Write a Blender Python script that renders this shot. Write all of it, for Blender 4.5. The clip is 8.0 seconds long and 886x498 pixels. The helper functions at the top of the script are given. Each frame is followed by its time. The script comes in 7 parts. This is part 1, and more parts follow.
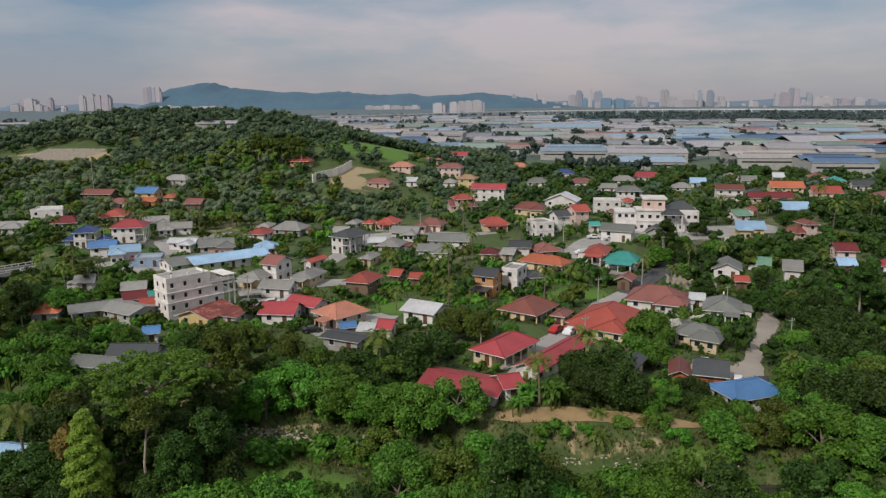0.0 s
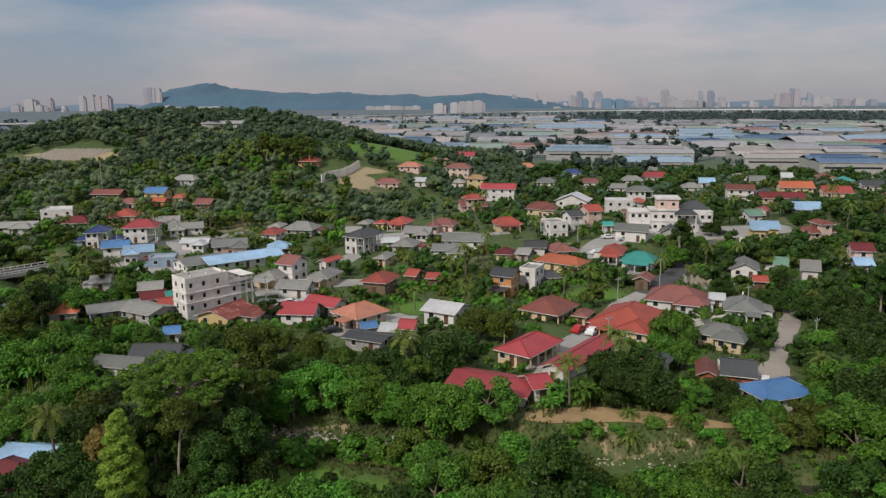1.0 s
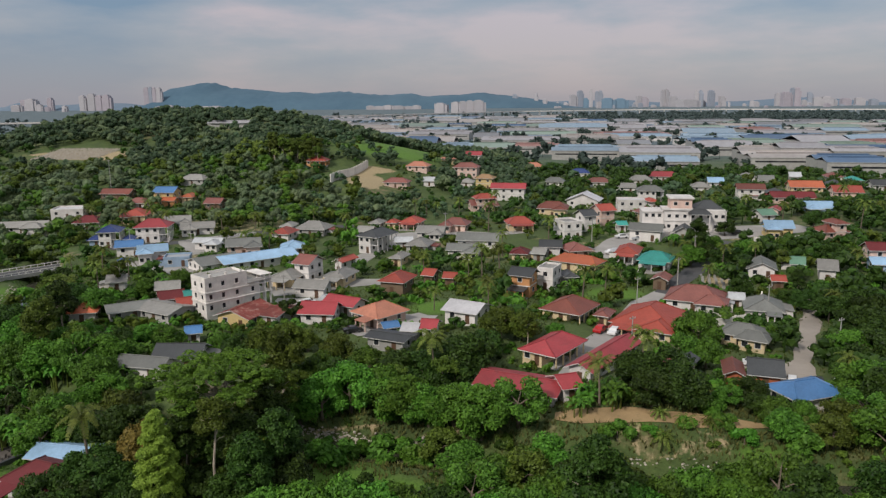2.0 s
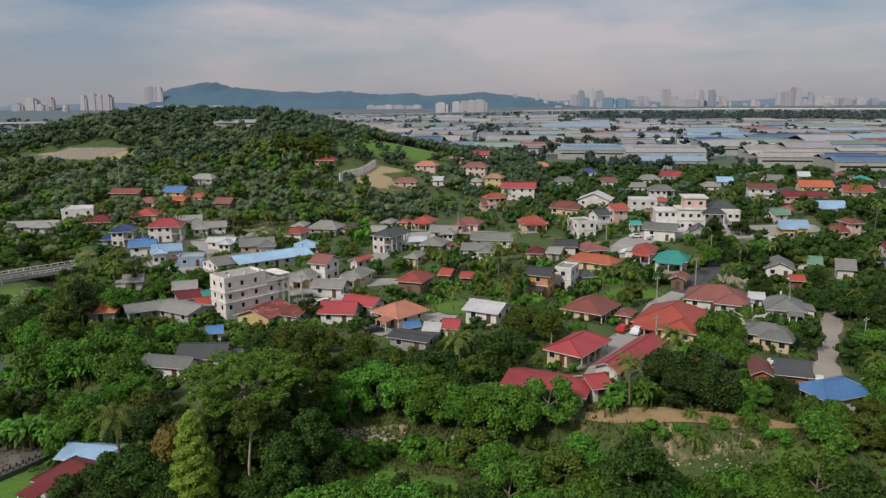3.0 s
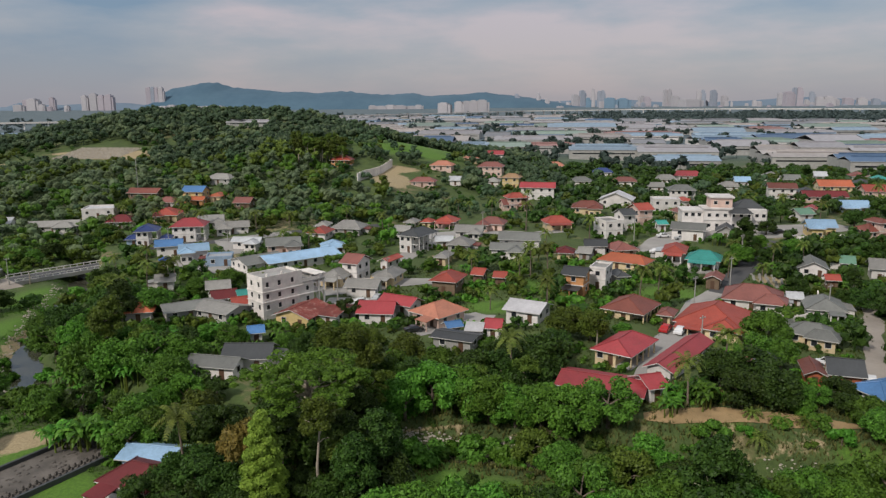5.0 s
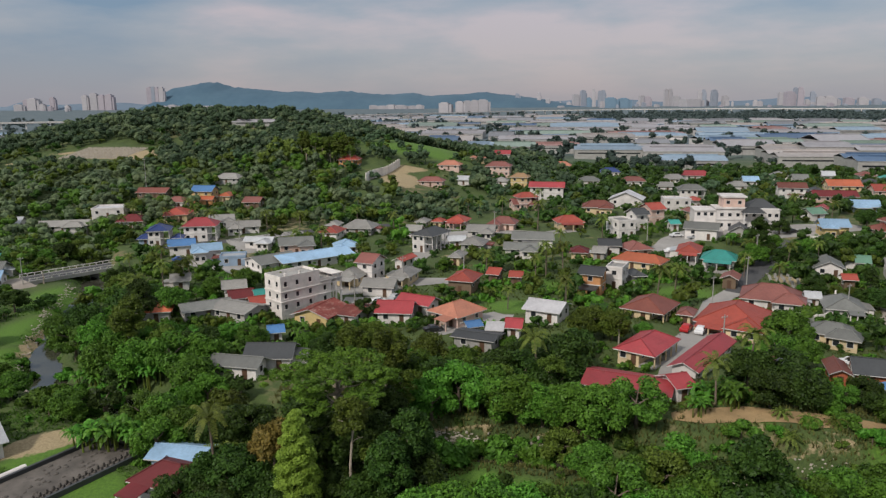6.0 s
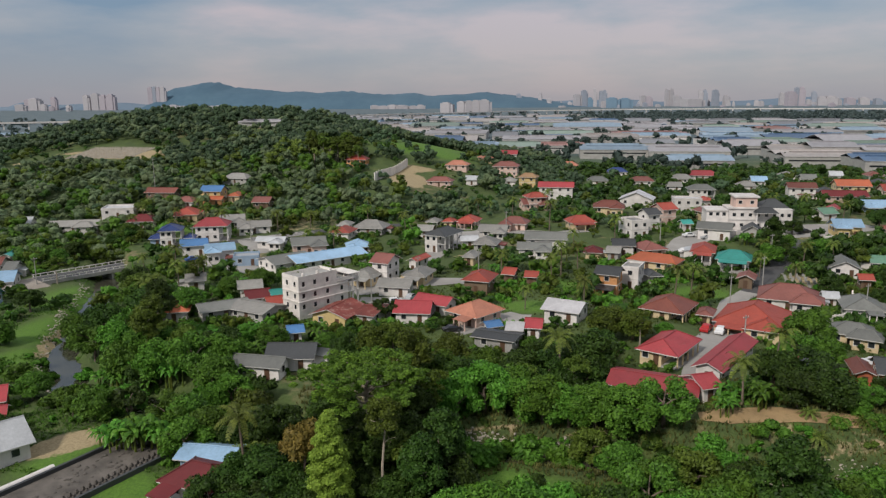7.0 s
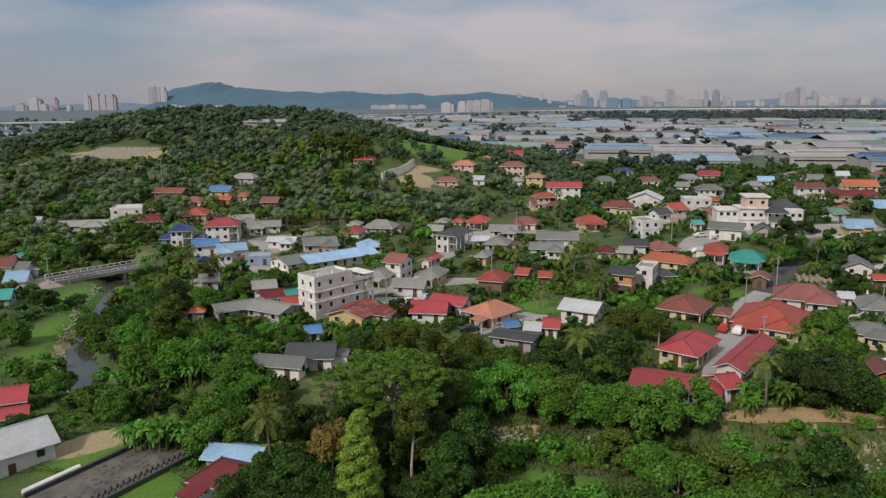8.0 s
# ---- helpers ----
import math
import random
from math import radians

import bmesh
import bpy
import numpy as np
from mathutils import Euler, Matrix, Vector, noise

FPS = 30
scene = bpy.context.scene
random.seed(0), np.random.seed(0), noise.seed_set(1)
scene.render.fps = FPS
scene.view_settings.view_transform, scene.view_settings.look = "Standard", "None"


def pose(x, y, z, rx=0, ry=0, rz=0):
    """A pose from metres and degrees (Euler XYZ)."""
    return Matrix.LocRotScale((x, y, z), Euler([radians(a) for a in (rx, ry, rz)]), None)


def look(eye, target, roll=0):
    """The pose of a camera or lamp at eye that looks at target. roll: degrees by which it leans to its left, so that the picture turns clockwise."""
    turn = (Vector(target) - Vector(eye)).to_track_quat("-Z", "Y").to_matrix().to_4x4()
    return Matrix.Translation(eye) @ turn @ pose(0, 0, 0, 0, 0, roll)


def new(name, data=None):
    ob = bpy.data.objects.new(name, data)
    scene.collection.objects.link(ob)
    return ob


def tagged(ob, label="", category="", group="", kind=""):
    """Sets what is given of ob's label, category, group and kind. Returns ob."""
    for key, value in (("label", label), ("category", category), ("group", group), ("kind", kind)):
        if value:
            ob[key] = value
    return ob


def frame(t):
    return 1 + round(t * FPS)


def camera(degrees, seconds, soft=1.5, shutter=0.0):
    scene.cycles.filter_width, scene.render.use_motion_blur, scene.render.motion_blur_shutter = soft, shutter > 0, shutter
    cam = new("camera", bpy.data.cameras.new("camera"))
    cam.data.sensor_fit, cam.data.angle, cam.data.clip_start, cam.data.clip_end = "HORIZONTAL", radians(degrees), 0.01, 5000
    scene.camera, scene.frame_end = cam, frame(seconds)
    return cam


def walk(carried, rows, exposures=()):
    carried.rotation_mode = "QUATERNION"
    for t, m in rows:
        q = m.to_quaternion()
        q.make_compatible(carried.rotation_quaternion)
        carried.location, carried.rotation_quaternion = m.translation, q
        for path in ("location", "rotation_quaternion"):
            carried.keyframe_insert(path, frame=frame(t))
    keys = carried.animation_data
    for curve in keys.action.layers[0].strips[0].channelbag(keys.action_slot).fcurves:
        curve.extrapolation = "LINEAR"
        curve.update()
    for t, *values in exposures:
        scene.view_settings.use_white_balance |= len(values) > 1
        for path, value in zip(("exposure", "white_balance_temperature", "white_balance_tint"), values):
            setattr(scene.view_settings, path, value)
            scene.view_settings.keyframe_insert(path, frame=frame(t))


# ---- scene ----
cam = camera(62.0, 8.0, soft=1.35)
PATH = [
    (0, (1.834, -0.595, 52.335), (1.731, 1.362, 51.938), -0.4),
    (0.5, (-0.496, -0.451, 52.251), (-0.599, 1.507, 51.854), -0.4),
    (1, (-2.83, -0.285, 52.131), (-2.932, 1.673, 51.735), -0.4),
    (1.5, (-5.176, -0.244, 52.092), (-5.277, 1.713, 51.696), -0.4),
    (3, (-12.074, -0.058, 52.037), (-12.175, 1.899, 51.639), -0.4),
    (3.5, (-14.361, 0.066, 51.936), (-14.462, 2.024, 51.539), -0.4),
    (4, (-16.568, 0.164, 51.841), (-16.669, 2.122, 51.444), -0.4),
    (4.5, (-18.727, 0.145, 51.821), (-18.828, 2.102, 51.424), -0.4),
    (6, (-25.071, 0.142, 51.712), (-25.172, 2.1, 51.314), -0.4),
    (6.5, (-27.097, 0.131, 51.684), (-27.198, 2.088, 51.286), -0.4),
    (7, (-29.066, 0.089, 51.703), (-29.168, 2.047, 51.305), -0.4),
    (7.5, (-30.878, -0.043, 51.72), (-30.98, 1.915, 51.323), -0.4),
    (8, (-32.696, -0.131, 51.762), (-32.798, 1.826, 51.364), -0.4),
]
walk(cam, [(t, look(eye, aim, roll)) for t, eye, aim, roll in PATH])

# ---- world, sun ----
SUN_UP, SUN_TURN = 40.0, 216.0  # height, and bearing clockwise from +y
world = bpy.data.worlds.new("sky")
scene.world = world
world.use_nodes = True
wn, wl = world.node_tree.nodes, world.node_tree.links
wn.clear()
w_out, w_bg, w_sky = wn.new("ShaderNodeOutputWorld"), wn.new("ShaderNodeBackground"), wn.new("ShaderNodeTexSky")
w_sky.sky_type, w_sky.sun_disc = "NISHITA", False
w_sky.sun_elevation, w_sky.sun_rotation = radians(SUN_UP), radians(SUN_TURN)
w_sky.dust_density, w_sky.air_density, w_sky.ozone_density = 1.2, 1.0, 1.5
# a thin broken cloud layer: blue-grey gaps and pinkish cloud low down, brighter towards the zenith
w_co, w_map, w_sep = wn.new("ShaderNodeTexCoord"), wn.new("ShaderNodeMapping"), wn.new("ShaderNodeSeparateXYZ")
w_map.inputs["Scale"].default_value = (1.0, 1.0, 4.2)
w_map.inputs["Location"].default_value = (0.35, 0.2, 0.0)
w_map.inputs["Rotation"].default_value = (0, radians(2), 0)
wl.new(w_co.outputs["Generated"], w_map.inputs["Vector"])
wl.new(w_co.outputs["Generated"], w_sep.inputs[0])
w_low, w_high, w_sum = wn.new("ShaderNodeTexNoise"), wn.new("ShaderNodeTexNoise"), wn.new("ShaderNodeMix")
w_low.inputs["Scale"].default_value, w_low.inputs["Detail"].default_value = 1.7, 2
w_high.inputs["Scale"].default_value, w_high.inputs["Detail"].default_value, w_high.inputs["Roughness"].default_value = 5.5, 7, 0.55
wl.new(w_map.outputs[0], w_low.inputs["Vector"])
wl.new(w_map.outputs[0], w_high.inputs["Vector"])
w_sum.inputs["Factor"].default_value = 0.38
wl.new(w_low.outputs["Fac"], w_sum.inputs["A"])
wl.new(w_high.outputs["Fac"], w_sum.inputs["B"])
w_ramp, w_up, w_mix, w_zen = wn.new("ShaderNodeValToRGB"), wn.new("ShaderNodeValToRGB"), wn.new("ShaderNodeMix"), wn.new("ShaderNodeMix")
for k, (pos, c) in enumerate(((0.38, (1.30, 1.90, 2.70, 1)), (0.60, (3.85, 3.28, 3.5, 1)))):
    w_ramp.color_ramp.elements[k].position, w_ramp.color_ramp.elements[k].color = pos, c
mid = w_ramp.color_ramp.elements.new(0.50)
mid.color = (2.36, 2.58, 3.03, 1)
w_span, w_add = wn.new("ShaderNodeMapRange"), wn.new("ShaderNodeMath")
w_add.operation = "ADD"
w_span.interpolation_type = "SMOOTHSTEP"
w_span.inputs["From Min"].default_value, w_span.inputs["From Max"].default_value = -0.46, -0.30
w_span.inputs["To Min"].default_value, w_span.inputs["To Max"].default_value = -0.13, 0.09
wl.new(w_sep.outputs["X"], w_span.inputs["Value"])
w_right, w_top, w_more, w_sub = wn.new("ShaderNodeMapRange"), wn.new("ShaderNodeMapRange"), wn.new("ShaderNodeMath"), wn.new("ShaderNodeMath")
w_right.inputs["From Min"].default_value, w_right.inputs["From Max"].default_value, w_right.inputs["To Max"].default_value = -0.2, 0.4, -0.07
w_top.inputs["From Min"].default_value, w_top.inputs["From Max"].default_value, w_top.inputs["To Max"].default_value = 0.07, 0.13, -0.06
wl.new(w_sep.outputs["X"], w_right.inputs["Value"])
wl.new(w_sep.outputs["Z"], w_top.inputs["Value"])
w_more.operation = w_sub.operation = "ADD"
wl.new(w_right.outputs[0], w_more.inputs[0])
wl.new(w_top.outputs[0], w_more.inputs[1])
wl.new(w_more.outputs[0], w_sub.inputs[0])
wl.new(w_span.outputs[0], w_sub.inputs[1])
wl.new(w_sub.outputs[0], w_add.inputs[0])
wl.new(w_sum.outputs["Result"], w_add.inputs[1])
wl.new(w_add.outputs[0], w_ramp.inputs[0])
# mauve haze along the horizon
w_low_span, w_haze = wn.new("ShaderNodeMapRange"), wn.new("ShaderNodeMix")
w_low_span.inputs["From Min"].default_value, w_low_span.inputs["From Max"].default_value = 0.0, 0.11
w_low_span.inputs["To Min"].default_value, w_low_span.inputs["To Max"].default_value = 0.75, 0.0
w_haze.data_type = "RGBA"
w_haze.inputs["B"].default_value = (2.66, 2.42, 2.66, 1)
wl.new(w_sep.outputs["Z"], w_low_span.inputs["Value"])
wl.new(w_low_span.outputs[0], w_haze.inputs["Factor"])
wl.new(w_ramp.outputs[0], w_haze.inputs["A"])
w_up.color_ramp.elements[0].position, w_up.color_ramp.elements[1].position = 0.16, 0.7
wl.new(w_sep.outputs["Z"], w_up.inputs[0])
w_zen.data_type = w_mix.data_type = "RGBA"
w_zen.inputs["B"].default_value = (4.6, 4.7, 4.9, 1)
wl.new(w_up.outputs[0], w_zen.inputs["Factor"])
wl.new(w_haze.outputs["Result"], w_zen.inputs["A"])
w_mix.inputs["Factor"].default_value = 0.85
wl.new(w_sky.outputs[0], w_mix.inputs["A"])
wl.new(w_zen.outputs["Result"], w_mix.inputs["B"])
wl.new(w_mix.outputs["Result"], w_bg.inputs[0])
w_bg.inputs[1].default_value = 0.133
wl.new(w_bg.outputs[0], w_out.inputs[0])

sun = new("sun", bpy.data.lights.new("sun", "SUN"))
sun.data.energy, sun.data.angle, sun.data.color = 2.7, radians(6), (1.0, 0.93, 0.85)
turn = radians(SUN_TURN)
sun.matrix_world = look((0, 0, 0), (-math.sin(turn) * math.cos(radians(SUN_UP)), -math.cos(turn) * math.cos(radians(SUN_UP)), -math.sin(radians(SUN_UP))))


# ---- materials ----
def material(name, rough=0.7, metal=0.0):
    m = bpy.data.materials.new(name)
    m.use_nodes = True
    p = m.node_tree.nodes["Principled BSDF"]
    p.inputs["Roughness"].default_value, p.inputs["Metallic"].default_value = rough, metal
    return m, m.node_tree.nodes, m.node_tree.links, p


def noise_node(n, l, co, scale, detail=4.0, rough=0.55, stretch=None):
    if stretch:
        mp = n.new("ShaderNodeMapping")
        mp.inputs["Scale"].default_value = stretch
        l.new(co, mp.inputs["Vector"])
        co = mp.outputs[0]
    t = n.new("ShaderNodeTexNoise")
    t.inputs["Scale"].default_value, t.inputs["Detail"].default_value, t.inputs["Roughness"].default_value = scale, detail, rough
    l.new(co, t.inputs["Vector"])
    return t.outputs["Fac"]


def ramp_node(n, l, fac, *stops):
    r = n.new("ShaderNodeValToRGB")
    e = r.color_ramp.elements
    while len(e) < len(stops):
        e.new(0.5)
    for k, (pos, c) in enumerate(stops):
        e[k].position, e[k].color = pos, (*c, 1)
    l.new(fac, r.inputs[0])
    return r.outputs[0]


def mix_node(n, l, fac, a, b, mode="MIX"):
    x = n.new("ShaderNodeMix")
    x.data_type, x.blend_type = "RGBA", mode
    for key, v in (("Factor", fac), ("A", a), ("B", b)):
        if isinstance(v, (int, float)):
            x.inputs[key].default_value = v
        elif isinstance(v, tuple):
            x.inputs[key].default_value = (*v, 1)
        else:
            l.new(v, x.inputs[key])
    return x.outputs["Result"]


def bump_node(n, l, p, height, strength=0.3, dist=0.05):
    b = n.new("ShaderNodeBump")
    b.inputs["Strength"].default_value, b.inputs["Distance"].default_value = strength, dist
    l.new(height, b.inputs["Height"])
    l.new(b.outputs[0], p.inputs["Normal"])


def surface(name, colour, rough=0.75, vary=0.25, scale=0.35, grain=6.0, bump=0.25, dist=0.03, metal=0.0, stain=(0.10, 0.09, 0.08), stains=0.3, rand=0.12):
    """A plain weathered surface: two scales of variation, streaky stains, fine relief."""
    m, n, l, p = material(name, rough, metal)
    co = n.new("ShaderNodeTexCoord").outputs["Object"]
    big = noise_node(n, l, co, scale, 5)
    fine = noise_node(n, l, co, grain, 3)
    dark = tuple(c * (1 - vary) for c in colour)
    light = tuple(min(1, c * (1 + vary * 0.6)) for c in colour)
    c = ramp_node(n, l, big, (0.3, dark), (0.7, light))
    c = mix_node(n, l, 0.25, c, ramp_node(n, l, fine, (0.3, tuple(v * 0.7 for v in colour)), (0.7, light)))
    patch = ramp_node(n, l, noise_node(n, l, co, scale * 2.3, 6, 0.7, (1.0, 1.0, 0.35)), (0.56, (0, 0, 0)), (0.75, (stains, stains, stains)))
    c = mix_node(n, l, patch, c, stain)
    if rand:
        hv = n.new("ShaderNodeHueSaturation")
        rnd = n.new("ShaderNodeObjectInfo").outputs["Random"]
        mr = n.new("ShaderNodeMapRange")
        mr.inputs["To Min"].default_value, mr.inputs["To Max"].default_value = 1 - rand, 1 + rand
        l.new(rnd, mr.inputs["Value"])
        l.new(mr.outputs[0], hv.inputs["Value"])
        l.new(c, hv.inputs["Color"])
        c = hv.outputs[0]
    l.new(c, p.inputs["Base Color"])
    bump_node(n, l, p, fine, bump, dist)
    return m


def roof_sheet(name, colour, rough=0.55, metal=0.0, pitch=0.28, rust=0.25, stain=(0.09, 0.055, 0.04), vary=0.25):
    """Profiled sheet or pan tiles: ribs down both axes, faded patches and streaks."""
    m, n, l, p = material(name, rough, metal)
    co = n.new("ShaderNodeTexCoord").outputs["Object"]
    big = noise_node(n, l, co, 0.25, 5)
    fine = noise_node(n, l, co, 2.2, 4, 0.65)
    c = ramp_node(n, l, big, (0.28, tuple(v * (1 - vary) for v in colour)), (0.72, tuple(min(1, v * (1 + vary)) for v in colour)))
    c = mix_node(n, l, 0.35, c, ramp_node(n, l, fine, (0.3, tuple(v * 0.55 for v in colour)), (0.72, tuple(min(1, v * 1.25) for v in colour))))
    patch = ramp_node(n, l, noise_node(n, l, co, 0.6, 7, 0.72), (0.54, (0, 0, 0)), (0.72, (rust, rust, rust)))
    c = mix_node(n, l, patch, c, stain)
    hv = n.new("ShaderNodeHueSaturation")
    mr = n.new("ShaderNodeMapRange")
    mr.inputs["To Min"].default_value, mr.inputs["To Max"].default_value = 0.8, 1.2
    l.new(n.new("ShaderNodeObjectInfo").outputs["Random"], mr.inputs["Value"])
    l.new(mr.outputs[0], hv.inputs["Value"])
    l.new(c, hv.inputs["Color"])
    l.new(hv.outputs[0], p.inputs["Base Color"])
    wv = n.new("ShaderNodeTexWave")
    wv.wave_type, wv.bands_direction = "BANDS", "X"
    wv.inputs["Scale"].default_value = 0.314 / pitch
    l.new(co, wv.inputs["Vector"])
    wy = n.new("ShaderNodeTexWave")
    wy.wave_type, wy.bands_direction = "BANDS", "Y"
    wy.inputs["Scale"].default_value = 0.314 / pitch
    l.new(co, wy.inputs["Vector"])
    both = n.new("ShaderNodeMath")
    both.operation = "MAXIMUM"
    l.new(wv.outputs["Fac"], both.inputs[0])
    l.new(wy.outputs["Fac"], both.inputs[1])
    bump_node(n, l, p, both.outputs[0], 0.35, 0.04)
    return m


def leaves(name, dark, light, rough=0.5, scale=0.5):
    """Foliage: every leaf and every plant of its own tone, clumps at a larger scale."""
    m, n, l, p = material(name, rough)
    g = n.new("ShaderNodeNewGeometry")
    co = n.new("ShaderNodeTexCoord").outputs["Object"]
    c = ramp_node(n, l, g.outputs["Random Per Island"], (0.0, dark), (1.0, light))
    big = noise_node(n, l, co, scale, 3)
    c = mix_node(n, l, 0.5, c, ramp_node(n, l, big, (0.35, dark), (0.68, light)))
    hv = n.new("ShaderNodeHueSaturation")
    rnd = n.new("ShaderNodeObjectInfo").outputs["Random"]
    for key, lo, hi in (("Hue", 0.490, 0.522), ("Value", 0.7, 1.3)):
        mr = n.new("ShaderNodeMapRange")
        mr.inputs["To Min"].default_value, mr.inputs["To Max"].default_value = lo, hi
        l.new(rnd, mr.inputs["Value"])
        l.new(mr.outputs[0], hv.inputs[key])
    l.new(c, hv.inputs["Color"])
    l.new(hv.outputs[0], p.inputs["Base Color"])
    p.inputs["Specular IOR Level"].default_value = 0.15
    tr = n.new("ShaderNodeBsdfTranslucent")
    l.new(hv.outputs[0], tr.inputs["Color"])
    ms = n.new("ShaderNodeMixShader")
    ms.inputs[0].default_value = 0.15
    l.new(p.outputs[0], ms.inputs[1])
    l.new(tr.outputs[0], ms.inputs[2])
    l.new(ms.outputs[0], n["Material Output"].inputs[0])
    return m


def ground_material():
    """Grass and weeds, worn to bare sandy earth in patches; painted haze far off."""
    m, n, l, p = material("grass_and_earth", 0.95)
    co = n.new("ShaderNodeTexCoord").outputs["Object"]
    big = noise_node(n, l, co, 0.028, 6, 0.6)
    mid = noise_node(n, l, co, 0.22, 6, 0.65)
    fine = noise_node(n, l, co, 2.5, 5, 0.7)
    grass = ramp_node(n, l, mid, (0.3, (0.028, 0.046, 0.012)), (0.52, (0.060, 0.098, 0.022)), (0.75, (0.110, 0.145, 0.030)))
    grass = mix_node(n, l, 0.45, grass, ramp_node(n, l, fine, (0.3, (0.022, 0.038, 0.010)), (0.7, (0.10, 0.14, 0.035))))
    earth = ramp_node(n, l, fine, (0.3, (0.16, 0.11, 0.065)), (0.7, (0.30, 0.22, 0.14)))
    where = ramp_node(n, l, mix_node(n, l, 0.4, big, mid), (0.55, (0, 0, 0)), (0.66, (0.8, 0.8, 0.8)))
    c = mix_node(n, l, where, grass, earth)
    bare = n.new("ShaderNodeAttribute")
    bare.attribute_name = "bare"
    rough_edge = n.new("ShaderNodeMath")
    rough_edge.operation = "ADD"
    l.new(bare.outputs["Fac"], rough_edge.inputs[0])
    l.new(mix_node(n, l, 0.5, mid, noise_node(n, l, co, 0.9, 6, 0.7)), rough_edge.inputs[1])
    worn = ramp_node(n, l, rough_edge.outputs[0], (0.90, (0, 0, 0)), (1.02, (1, 1, 1)))
    pale = ramp_node(n, l, fine, (0.3, (0.22, 0.165, 0.085)), (0.7, (0.46, 0.37, 0.22)))
    lush = n.new("ShaderNodeAttribute")
    lush.attribute_name = "lush"
    lawn = ramp_node(n, l, fine, (0.3, (0.045, 0.110, 0.010)), (0.7, (0.12, 0.235, 0.022)))
    c = mix_node(n, l, lush.outputs["Fac"], c, lawn)
    # the far plain turns blue-grey: distance haze blended into the ground colour
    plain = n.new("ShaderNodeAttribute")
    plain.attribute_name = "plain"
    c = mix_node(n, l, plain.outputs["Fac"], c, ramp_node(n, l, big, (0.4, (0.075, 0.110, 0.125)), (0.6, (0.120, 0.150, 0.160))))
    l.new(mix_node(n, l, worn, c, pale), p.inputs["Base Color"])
    bump_node(n, l, p, fine, 0.6, 0.25)
    return m


